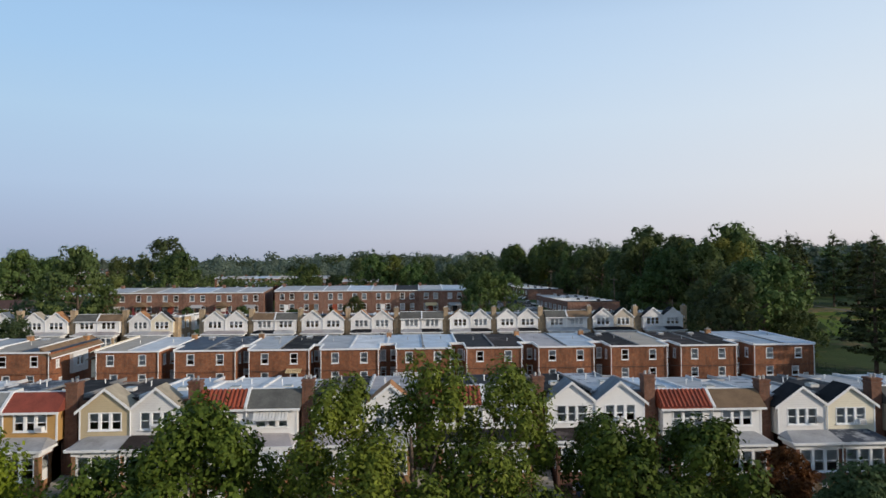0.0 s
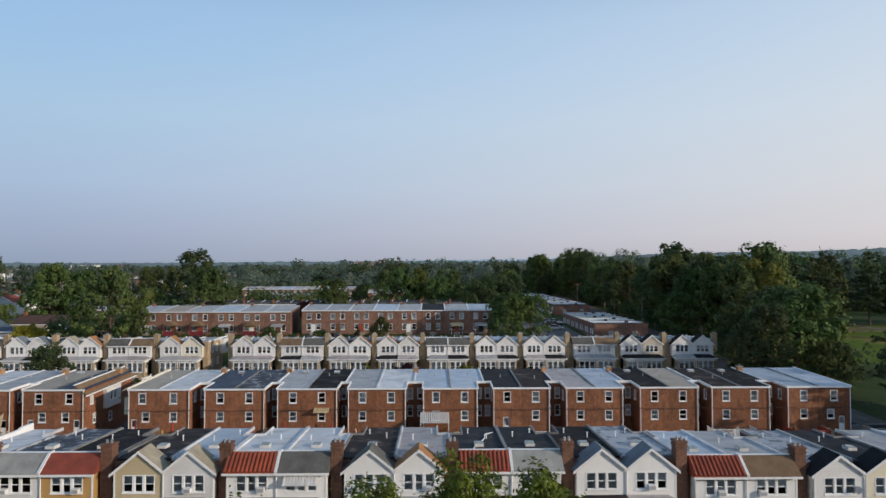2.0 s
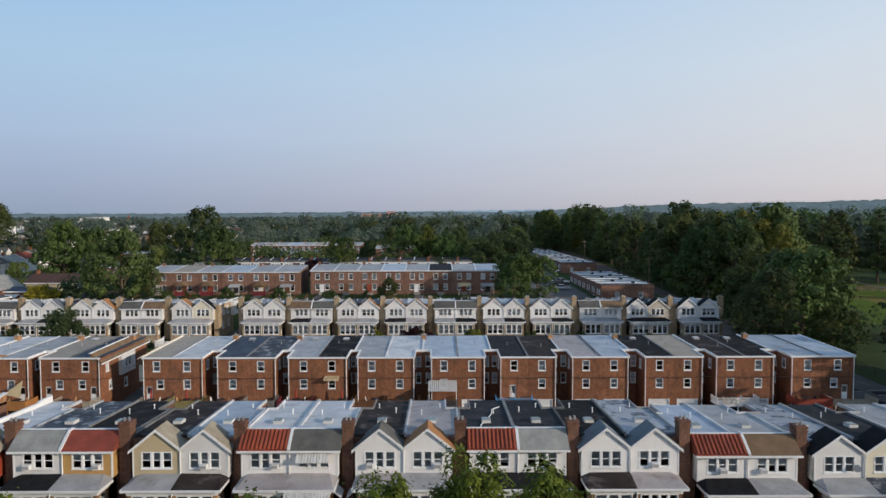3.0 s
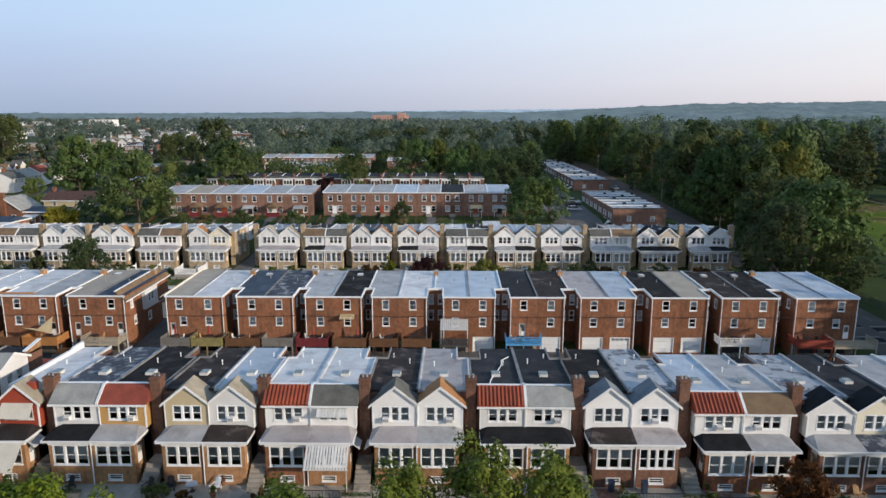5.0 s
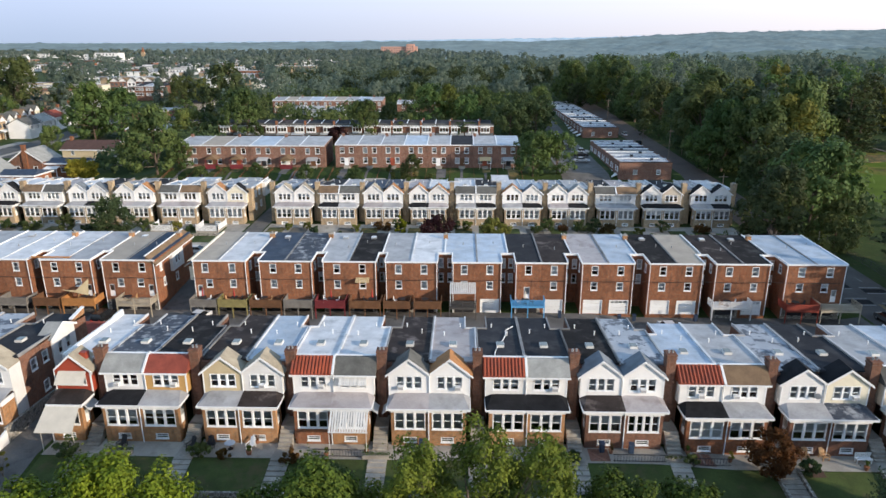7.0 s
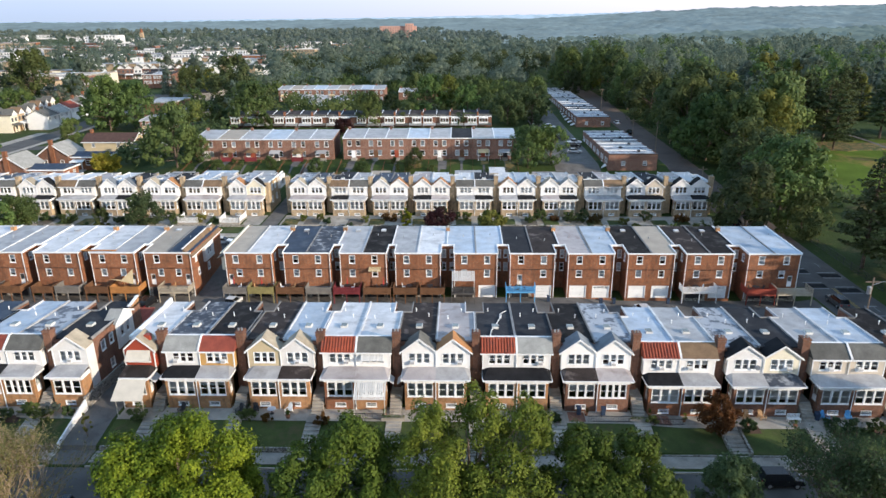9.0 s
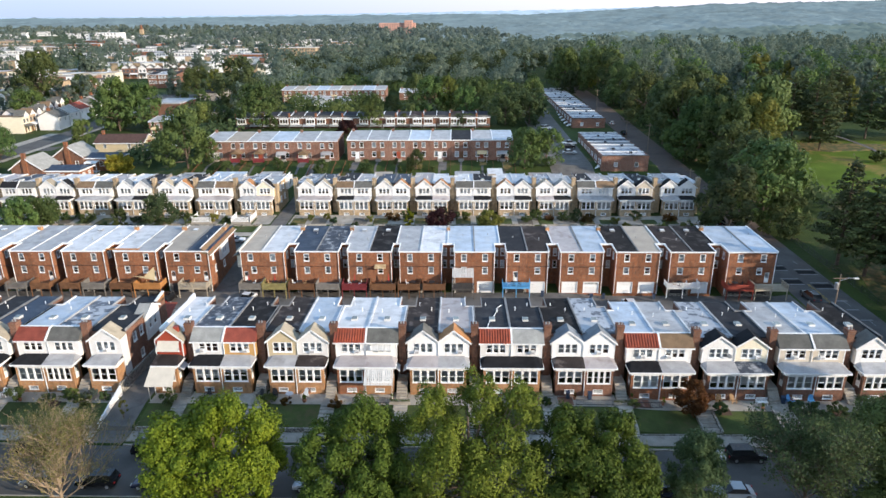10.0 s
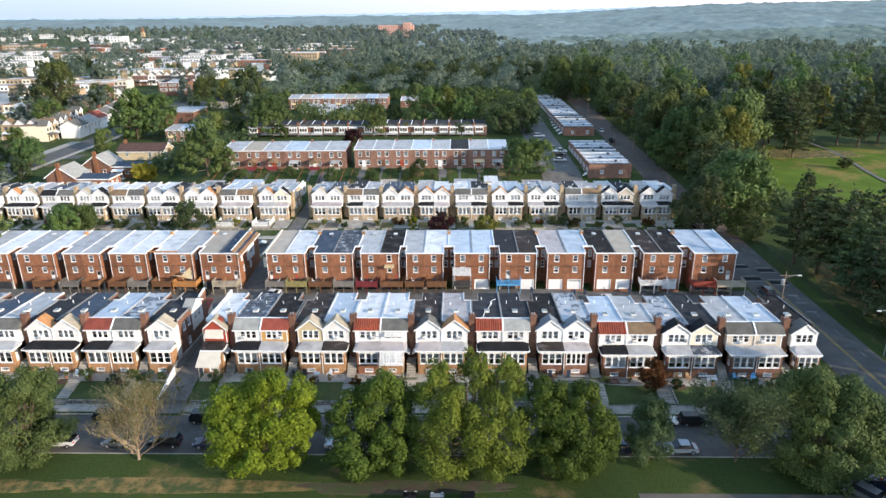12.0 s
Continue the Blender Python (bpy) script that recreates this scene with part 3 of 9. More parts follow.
def flat_roof_mesh(side, w, notch, depth, z0, z1, y0, mat):
    s = Shape(side)
    yn = depth - 3.7
    zn = lerp(z0, z1, (yn - y0) / (depth - y0))
    if notch:
        s.prism([(0.06, y0, z0), (w - 0.06, y0, z0), (w - 0.06, yn, zn), (0.06, yn, zn)], (0, 0, -0.22))
        s.prism([(0.06, yn, zn), (w - notch, yn, zn), (w - notch, depth, z1), (0.06, depth, z1)], (0, 0, -0.22))
    else:
        s.prism([(0.06, y0, z0), (w - 0.06, y0, z0), (w - 0.06, depth, z1), (0.06, depth, z1)], (0, 0, -0.22))
    return s.mesh("flat_roof", mat)


def front_house(xc, side, y0, dz, w, st, group, far=False):
    kind, roof, siding, flat, porch_dark, base = st["kind"], st["roof"], st["siding"], st["flat"], st["porch"], st.get("base", BRICK_OCHRE)
    words = st["words"]
    ob = thing("rowhouse", xc, y0, dz, words, "house", group)
    bw = w - 0.78
    depth, z0 = 14.7, 0.4
    u = lambda a: side * a
    # brick body
    s = Shape(side)
    end = st.get("end", False)
    side_holes = [(3.4, 4.3, 6.7, 8.0), (5.5, 6.4, 6.7, 8.0), (4.9, 5.8, 3.4, 4.6)] if end else []
    plan = [(w - 1.15, depth), (w - 1.15, depth - 3.5), (w, depth - 3.5), (w, 1.2), (bw - 0.25, 1.2), (bw - 0.25, 1.85), (w - 0.14, 1.85), (w - 0.14, depth - 3.7), (w - 1.3, depth - 3.7), (w - 1.3, depth - 0.2)]
    if end:
        s.wall("y", 1.85, depth, 0.0, 0.14, z0, 9.2, side_holes)
        plan += [(0.14, depth - 0.2), (0.14, depth)]
    else:
        plan += [(0.14, depth - 0.2), (0.14, 1.85), (0.0, 1.85), (0.0, depth)]
    s.ring(plan[::-1], z0, lambda y: lerp(9.26, 8.8, (y - 1.2) / (depth - 1.2)))
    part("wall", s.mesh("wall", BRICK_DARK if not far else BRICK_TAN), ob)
    for a, b, c, d in side_holes:
        window(ob, u(0.0), (a + b) / 2, c, b - a, d - c, 1, 90 if side < 0 else -90)
    # upper bay
    s = Shape(side)
    hu = bw / 2
    win = (hu - 1.3, hu + 1.3, 7.02, 8.42)
    s.wall("x", 0.02, bw, 0.0, 0.18, 6.15, 8.78, [win])
    s.box(bw - 0.16, bw, 0.18, 1.62, 6.15, 8.78)
    s.box(0.02, 0.16, 0.18, 1.85, z0, 8.78)
    if kind == "gable":
        s.prism([(0.02, 0.0, 8.78), (bw, 0.0, 8.78), (hu, 0.0, st.get("peak", 10.42))], (0, 0.18, 0))
    part("bay_wall", s.mesh("bay_wall", siding), ob)
    window(ob, u(hu), 0.03, win[2], 2.6, win[3] - win[2], 3)
    if end:
        v = Shape(side).wall("y", 7.2, 11.8, -0.24, -0.06, 5.0, 8.85, [(8.2, 9.0, 6.5, 8.0), (9.8, 10.6, 6.5, 8.0)]).prism([(-0.24, 7.2, 8.85), (-0.24, 11.8, 8.85), (-0.24, 9.5, 9.95)], (0.18, 0, 0)).box(-0.06, 0.0, 7.2, 11.8, 5.0, 5.15)
        gable = part("gabled_bay", v.mesh("gabled_bay", SIDE_WHITE), ob, label="white clapboard bay with a small gable")
        for k in (-1, 1):
            part("bay_roof", Shape(side).prism([(-0.42, 9.5 + k * 2.6, 8.8), (1.5, 9.5 + k * 2.6, 8.8), (1.5, 9.5, 10.0), (-0.42, 9.5, 10.0)], (0, 0, 0.12)).mesh("bay_roof", SHINGLE["gray"]), gable)
            part("barge_board", Shape(side).prism([(-0.48, 9.5 + k * 2.65, 8.68), (-0.48, 9.5, 9.9), (-0.48, 9.5, 10.17), (-0.48, 9.5 + k * 2.65, 8.95)], (0.06, 0, 0)).mesh("barge_board", TRIM), gable)
        for q in (8.6, 10.2):
            window(ob, u(-0.2), q, 6.5, 0.8, 1.5, 1, 90 if side < 0 else -90, 0.5)
        # ochre instead of the wall's brown brick: low sun put into the colour
        part("rear_parapet", Shape(side).prism([(-0.02, 12.0, 9.0), (-0.02, 12.0, 9.35), (-0.02, depth, 9.85), (-0.02, depth, 9.0)], (0.3, 0, 0)).mesh("rear_parapet", BRICK_OCHRE), ob)
        part("parapet_cap", Shape(side).prism([(-0.1, 11.9, 9.34), (0.36, 11.9, 9.34), (0.36, depth + 0.05, 9.86), (-0.1, depth + 0.05, 9.86)], (0, 0, 0.1)).mesh("parapet_cap", TRIM), ob)
    # corner boards
    s = Shape(side).box(bw - 0.1, bw + 0.03, -0.03, 0.1, 6.2, 8.7)
    part("corner_board", s.mesh("corner_board", TRIM), ob)
    # bay roof
    s = Shape(side)
    rm = TILE_RED if roof == "tile" else SHINGLE[roof]
    if kind == "gable":
        pk, ev = st.get("peak", 10.42), 8.72
        pitch = (pk - ev) / hu
        for a, b in ((0.02, hu), (bw + 0.32, hu)):
            za = pk - abs(a - hu) * pitch
            s.prism([(a, -0.18, za + 0.05), (b, -0.18, pk + 0.05), (b, 2.35, pk + 0.05), (a, 2.35, za + 0.05)], (0, 0, 0.13))
        s.prism([(0.02, 2.15, 8.7), (bw, 2.15, 8.7), (hu, 2.15, pk)], (0, 0.15, 0))
        part("gable_roof", s.mesh("gable_roof", rm), ob)
        t = Shape(side)
        for a, b in ((0.02, hu), (bw + 0.34, hu)):
            za = pk - abs(a - hu) * pitch
            t.prism([(a, -0.22, za - 0.10), (b, -0.22, pk - 0.10), (b, -0.22, pk + 0.16), (a, -0.22, za + 0.16)], (0, 0.05, 0))
        part("barge_board", t.mesh("barge_board", TRIM), ob)
    else:
        x1 = bw + 0.25
        s.prism([(0.1, -0.38, 8.62), (0.1, -0.38, 8.76), (0.1, 1.25, 10.02), (0.1, 1.75, 10.02), (0.1, 1.75, 9.3), (0.1, 1.55, 8.62)], (x1 - 0.1, 0, 0))
        if roof == "tile":
            tile_roof(ob, side, 0.12, x1, -0.38, 8.78, 1.25, 10.04)
        part("mansard_roof", s.mesh("mansard_roof", rm), ob)
        t = Shape(side)
        t.prism([(-0.02, -0.46, 8.6), (-0.02, -0.46, 8.86), (-0.02, 1.25, 10.16), (-0.02, 1.8, 10.16), (-0.02, 1.8, 9.2)], (0.14, 0, 0))
        t.box(0.02, x1 + 0.05, -0.48, -0.34, 8.5, 8.68)
        t.box(0.1, x1, 1.55, 1.82, 9.95, 10.08)
        part("eave_trim", t.mesh("eave_trim", TRIM if st.get("top") is None else TRIM), ob)
    # main roof
    fm = FLAT[flat]
    part("flat_roof", flat_roof_mesh(side, w, 1.25, depth, 9.42, 8.92, 1.7, fm), ob)
    c = Shape(side)
    for a, b, far_end in ((0.0, 0.15, depth), (w - 0.15, w, depth - 3.7)):
        ze = lerp(9.6, 9.12, (far_end - 1.7) / (depth - 1.7))
        c.prism([(a, 1.75, 9.60), (b, 1.75, 9.60), (b, far_end, ze), (a, far_end, ze)], (0, 0, -0.4))
    zn = lerp(9.6, 9.12, (depth - 3.7 - 1.7) / (depth - 1.7))
    c.prism([(w - 1.32, depth - 3.7, zn), (w - 1.18, depth - 3.7, zn), (w - 1.18, depth, 9.12), (w - 1.32, depth, 9.12)], (0, 0, -0.4))
    c.box(w - 1.3, w, depth - 3.85, depth - 3.7, zn - 0.35, zn)
    part("coping", c.mesh("coping", FLAT["white"] if flat in ("white", "bluewhite", "light", "pinkish") else FLAT["patched"] if flat == "mottled" else FLAT["light"] if flat == "patched" else FLAT["coping"]), ob)
    if st.get("parapet"):
        p = Shape(side).prism([(-0.08, 1.9, 9.2), (-0.08, 1.9, 9.72), (-0.08, depth - 2.4, 9.45), (-0.08, depth - 1.9, 9.62), (-0.08, depth, 9.62), (-0.08, depth, 8.9)], (0.3, 0, 0))
        part("parapet", p.mesh("parapet", SIDE_STUCCO), ob, label="white rendered party wall with a raised end")
        part("roof_chimney", Shape(side).box(2.4, 3.1, 0.9, 1.6, 9.2, 10.3).mesh("roof_chimney", SIDE_RED), ob, label="small red painted chimney")
    # skylight and vent pipes
    k = Shape(side).box(2.0, 2.85, 5.4, 6.4, 9.1, 9.55).box(2.05, 2.8, 5.45, 6.35, 9.55, 9.6, 1)
    part("skylight", k.mesh("skylight", AWNING, SKYPANE), ob, label="raised pale skylight with a gray pane")
    part("vent_pipe", shared("vent", lambda: Shape().bar((0, 0, 8.9), (0, 0, 9.6), 0.06).bar((0, 0, 9.6), (0, 0, 9.68), 0.1).mesh("vent_pipe", TRIM)), ob, (u(1.2 + 0.5 * random.random()), 8.6 + random.random(), 0))
    part("vent_pipe", CACHE["vent"], ob, (u(3.2), 11.4, -0.15))
    # porch
    px = bw - 0.38
    pw = (0.42, px - 0.42, 3.45, 5.32)
    bwn = (px / 2 - 0.6, px / 2 + 0.6, 1.92, 2.42)
    s = Shape(side)
    s.wall("x", 0.06, px, -2.0, -1.8, z0, 5.4, [pw, bwn])
    s.wall("y", -1.8, 0.0, px - 0.2, px, z0, 5.4, [(-1.45, -0.5, 3.3, 5.3)])
    s.box(0.06, 0.2, -1.8, 0.0, z0, 5.4)
    part("porch_wall", s.mesh("porch_wall", base), ob)
    s = Shape(side).box(0.04, px + 0.05, -2.05, -1.78, 5.4, 5.95).box(px - 0.2, px + 0.05, -1.78, 0.0, 5.4, 5.95).box(0.04, 0.2, -1.78, 0.0, 5.4, 5.95)
    part("porch_header", s.mesh("porch_header", TRIM), ob)
    s = Shape(side)
    s.prism([(0.0, -2.38, 5.98), (px + 0.38, -2.38, 5.98), (px + 0.42, 0.0, 6.20), (px - 0.35, 0.0, 6.52), (0.0, 0.0, 6.55)], (0, 0, -0.10))
    pm = SHINGLE["black"] if porch_dark == "black" else FLAT[porch_dark]
    part("porch_roof", s.mesh("porch_roof", pm), ob)
    s = Shape(side).box(0.0, px + 0.42, -2.46, -2.36, 5.80, 6.0).box(px + 0.36, px + 0.46, -2.4, 0.0, 5.82, 6.02)
    part("gutter", s.mesh("gutter", TRIM), ob)
    if st.get("wide"):
        window(ob, u(px / 2), -1.97, pw[2], pw[1] - pw[0], pw[3] - pw[2], 4, cover=0)
    else:
        window(ob, u(px / 2), -1.97, pw[2], pw[1] - pw[0], pw[3] - pw[2], 3)
    window(ob, u(px / 2), -1.97, bwn[2], 1.2, 0.5, 1, cover=0)
    # side door of the porch
    d = Shape().box(-0.475, 0.475, 0.02, 0.07, 0, 2.0).box(-0.36, 0.36, -0.005, 0.02, 0.95, 1.85, 1).box(0.36, 0.42, -0.05, 0.02, 0.95, 1.08, 2)
    part("porch_door", shared("porch_door", lambda: d.mesh("porch_door", FRAME, GLASS, METAL_DARK)), ob, (u(px - 0.02), -0.975, 3.3), "white storm door", 90 * side)
    if side > 0:
        p = Shape().bar((0, -2.1, 1.2), (0, -2.1, 5.85), 0.06, 0.06, 6).bar((0.0, -0.1, 6.5), (0.0, -0.1, 8.6), 0.06, 0.06, 6)
        part("downpipe", shared("front_pipe", lambda: p.mesh("downpipe", TRIM)), ob)
    # chimney in the recess between pairs
    if st.get("chimney"):
        s = Shape().box(-0.48, 0.48, 0.55, 1.7, z0, 10.85).box(-0.55, 0.55, 0.48, 1.77, 10.4, 10.55).box(-0.55, 0.55, 0.48, 1.77, 10.72, 10.9)
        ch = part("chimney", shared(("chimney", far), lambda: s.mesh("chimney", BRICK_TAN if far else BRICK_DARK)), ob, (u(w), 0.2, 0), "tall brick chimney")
        part("flue_pot", shared("pot", lambda: Shape().bar((-0.2, 1.1, 10.85), (-0.2, 1.1, 11.2), 0.13, 0.11, 8).bar((0.2, 1.1, 10.85), (0.2, 1.1, 11.25), 0.12, 0.10, 8).mesh("flue_pot", METAL)), ch)
    # awnings
    if "awn" in st:
        s = Shape(side)
        if st.get("cloth"):
            s.prism([(hu - 1.5, -0.02, 8.6), (hu + 1.5, -0.02, 8.6), (hu + 1.6, -1.0, 7.45), (hu - 1.6, -1.0, 7.45)], (0, 0, 0.04))
        else:
            s.box(hu - 1.5, hu + 1.5, -0.86, -0.82, 7.74, 7.8).box(hu - 1.5, hu + 1.5, -0.04, -0.01, 8.54, 8.6)
        awning = part("window_awning", s.mesh("window_awning", CANVAS_PALE if st.get("cloth") else AWNING), ob, label="cream cloth window awning" if st.get("cloth") else "striped aluminium window awning")
        for i in range(0 if st.get("cloth") else 11):
            a = hu - 1.45 + i * 2.9 / 11
            part("slat", Shape(side).prism([(a, -0.02, 8.55), (a + 0.22, -0.02, 8.55), (a + 0.22, -0.85, 7.78), (a, -0.85, 7.78)], (0, 0, 0.03)).mesh("slat", AWNING), awning)
    if "porch_awn" in st:
        s = Shape(side)
        if st.get("cloth"):
            s.prism([(0.0, -2.42, 5.78), (px + 0.1, -2.42, 5.78), (px + 0.3, -4.6, 4.0), (-0.2, -4.6, 4.0)], (0, 0, 0.05))
        else:
            s.prism([(0.0, -4.0, 4.22), (px + 0.15, -4.0, 4.22), (px + 0.15, -4.14, 4.2), (0.0, -4.14, 4.2)], (0, 0, 0.05))
        s.bar((0.1, -4.05, 1.4), (0.1, -4.05, 4.25), 0.04).bar((px, -4.05, 1.4), (px, -4.05, 4.25), 0.04)
        awning = part("porch_awning", s.mesh("porch_awning", CANVAS_PALE if st.get("cloth") else AWNING), ob, label="cream cloth porch awning" if st.get("cloth") else "pale slatted aluminium porch awning")
        for i in range(0 if st.get("cloth") else 15):
            a = 0.05 + i * (px + 0.1) / 15
            part("slat", Shape(side).prism([(a, -2.42, 5.78), (a + 0.2, -2.42, 5.78), (a + 0.2, -4.1, 4.25), (a, -4.1, 4.25)], (0, 0, 0.04)).mesh("slat", AWNING), awning)
    if "door_awn" in st:
        s = Shape(side)
        s.prism([(px + 0.1, -1.9, 5.75), (px + 0.1, -0.1, 5.75), (px + 0.95, -0.2, 5.1), (px + 0.95, -2.0, 5.1)], (0, 0, 0.04))
        part("door_awning", s.mesh("door_awning", AWNING_GRAY), ob)
    if "ac" in st and not far:
        s = Shape().box(-0.3, 0.3, -0.42, 0.1, 0, 0.42).box(-0.26, 0.26, -0.43, -0.42, 0.06, 0.36, 1)
        a = tagged(new("air_conditioner", shared("ac", lambda: s.mesh("air_conditioner", TRIM, AWNING_GRAY))), "small white window air conditioner in the sash", "air conditioner", "window air conditioners")
        a.location = (xc + u(hu + st["ac"] * 0.87), y0, dz + win[2])
    if "dish" in st:
        s = Shape(side).bar((bw - 3.6, -0.05, 7.3), (bw - 3.6, -0.4, 7.5), 0.03).bar((bw - 3.6, -0.38, 7.5), (bw - 3.58, -0.46, 7.52), 0.33, 0.3, 10)
        part("satellite_dish", s.mesh("satellite_dish", METAL), ob)
    return ob


def H(kind, roof, siding, flat, porch, **more):
    """A house's style, with the words that go with its look."""
    sw = {SIDE_WHITE.name: "white-sided", SIDE_STUCCO.name: "white stuccoed", SIDE_CREAM.name: "cream-sided", SIDE_BEIGE.name: "beige-sided", SIDE_OCHRE.name: "ochre-sided", SIDE_RED.name: "red-sided", SIDE_TAN.name: "pale tan-sided"}[siding.name]
    words = f"{sw} rowhouse with {GABLE_WORDS[roof]} {'gable' if kind == 'gable' else 'mansard'} roof and enclosed porch"
    return dict(kind=kind, roof=roof, siding=siding, flat=flat, porch=porch, words=words, **more)


W_, ST_ = SIDE_WHITE, SIDE_STUCCO
B_OR, B_BR = BRICK_OCHRE, BRICK
ROW_FRONT = [
    (-87.6, "p", 5.15, H("gable", "tan", W_, "charcoal", "light"), H("gable", "slate", ST_, "patched", "black")),
    (-77.3, "p", 5.15, H("mansard", "red", W_, "navy", "black"), H("mansard", "darkgray", W_, "light", "light")),
    (-67.1, "p", 5.1, H("gable", "orange", W_, "charcoal", "black", ac=0), H("gable", "tan", W_, "navy", "black", wide=True)),
    (-56.95, "p", 5.2, H("mansard", "red", W_, "bluewhite", "black"), H("mansard", "darkgray", W_, "patched", "light", wide=True)),
    (-46.45, "L", 5.3, None, H("gable", "tan", W_, "charcoal", "light", end=True, peak=10.4, ac=0)),
    (-41.55, "R", 4.6, H("gable", "tan", SIDE_RED, "white", "brownmottled", awn=1, porch_awn="white", door_awn=1, cloth=1, parapet=1), None),
    (-31.87, "p", 5.15, H("mansard", "gray", W_, "mottled", "black", ac=1), H("mansard", "red", SIDE_OCHRE, "black", "light", ac=1)),
    (-21.45, "p", 5.0, H("gable", "tan", SIDE_BEIGE, "brownmottled", "light"), H("gable", "tan", W_, "bluewhite", "brownmottled", ac=0)),
    (-11.8, "p", 5.05, H("mansard", "tile", ST_, "white", "pinkish", ac=-1, base=B_BR), H("mansard", "darkgray", ST_, "white", "pinkish", awn=1, porch_awn="white", door_awn=1)),
    (-1.68, "p", 5.05, H("gable", "darkgray", ST_, "brownmottled", "pinkish", ac=1, door_awn=1), H("gable", "orange", ST_, "pinkish", "light", ac=1)),
    (8.47, "p", 5.05, H("mansard", "tile", W_, "charcoal", "black"), H("mansard", "gray", ST_, "charcoal", "black", ac=1)),
    # right-hand porch bases: darker brick put in for the shade on them
    (18.45, "p", 5.1, H("gable", "slate", ST_, "black", "brownmottled", base=BRICK_DARK), H("gable", "slate", ST_, "patched", "pinkish", wide=True, ac=0, base=BRICK_DARK)),
    (28.9, "p", 5.22, H("mansard", "tile", ST_, "bluewhite", "black", ac=0, base=B_BR), H("mansard", "brown", ST_, "light", "light", ac=-1, base=B_BR)),
    (39.35, "p", 5.25, H("gable", "black", W_, "patched", "light", peak=10.3, dish=1, base=BRICK_DARK), H("gable", "black", SIDE_CREAM, "charcoal", "mottled", peak=10.3, ac=1, base=BRICK_DARK)),
    (49.85, "p", 5.25, H("mansard", "darkgray", SIDE_TAN, "light", "light", ac=0, base=BRICK_DARK), H("mansard", "darkgray", SIDE_TAN, "bluewhite", "light", ac=-1, base=BRICK_DARK)),
    (60.05, "L", 4.95, None, H("gable", "darkgray", W_, "black", "light", peak=10.3, base=BRICK_DARK)),
]


def row_drop(x):
    return -0.58 * smooth(22, 29, x)


def build_front_row():
    for n, (xc, what, w, left, right) in enumerate(ROW_FRONT):
        dz = row_drop(xc)
        if what == "p":
            left["chimney"] = n == 0
            right["chimney"] = True
            front_house(xc, -1, 57.62, dz, w, left, "rowhouses along the street")
            front_house(xc, 1, 57.62, dz, w, right, "rowhouses along the street")
        elif what == "L":
            front_house(xc, -1, 57.62, dz, w, right, "rowhouses along the street")
        else:
            left["chimney"] = True
            front_house(xc, 1, 57.62, dz, w, left, "rowhouses along the street")


build_front_row()

# second row of the same kind, beyond the next street


def build_third_row():
    g, m = "gable", "mansard"
    left = [(-134.6, m), (-124.3, g), (-114.0, m), (-103.9, g), (-93.6, m), (-83.4, g), (-72.6, g), (-62.1, m), (-51.3, g)]
    right = [(-36.1, g), (-25.9, m), (-15.95, g), (-5.7, g), (4.85, m), (15.2, g), (25.3, g), (35.95, m), (46.05, g), (56.95, g)]
    roofs = {g: ["tan", "slate", "gray", "tan", "orange", "slate", "black"], m: ["darkgray", "black", "darkgray", "brown"]}
    flats = ["light", "white", "charcoal", "light", "patched", "bluewhite", "navy", "pinkish"]
    rnd = random.Random(8)
    for k, block in enumerate((left, right)):
        for i, (xc, kind) in enumerate(block):
            for side in (-1, 1):
                sid = W_ if rnd.random() < 0.5 else ST_
                last = k == 0 and i == len(block) - 1 and side > 0
                if last or (xc == 46.05 and side > 0):
                    sid = SIDE_CREAM if last else SIDE_TAN
                roof = rnd.choice(roofs[kind])
                if k == 1 and i >= 8:
                    roof = "black"
                if xc == -72.6 and side > 0:
                    roof = "orange"
                st = H(kind, roof, sid, rnd.choice(flats), rnd.choice(("light", "light", "pinkish", "black")), base=BRICK_TAN, peak=10.5)
                if xc == -36.1 + 20.15 and side < 0:
                    st["awn"] = 1
                st["chimney"] = (side > 0 or i == 0) and not last
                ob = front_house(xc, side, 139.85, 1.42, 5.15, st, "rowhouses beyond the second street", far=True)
                if last:
                    for q, z in ((4.0, 6.9), (6.6, 6.9), (3.6, 3.9), (7.4, 3.9)):
                        window(ob, 5.27, q, z, 0.95, 1.45, 1, 90, 1.0)
                    bay = part("side_bay", Shape().box(5.16, 5.9, 9.4, 14.4, 5.9, 9.0).mesh("side_bay", SIDE_WHITE), ob, label="white clapboard bay on the end wall")
                    part("bay_window", Shape().box(5.9, 5.93, 11.2, 12.6, 6.9, 8.3).mesh("bay_window", GLASS), bay)
                    part("cornice", Shape().box(5.1, 5.35, 1.7, 14.6, 9.2, 9.45).mesh("cornice", TRIM), ob)


build_third_row()

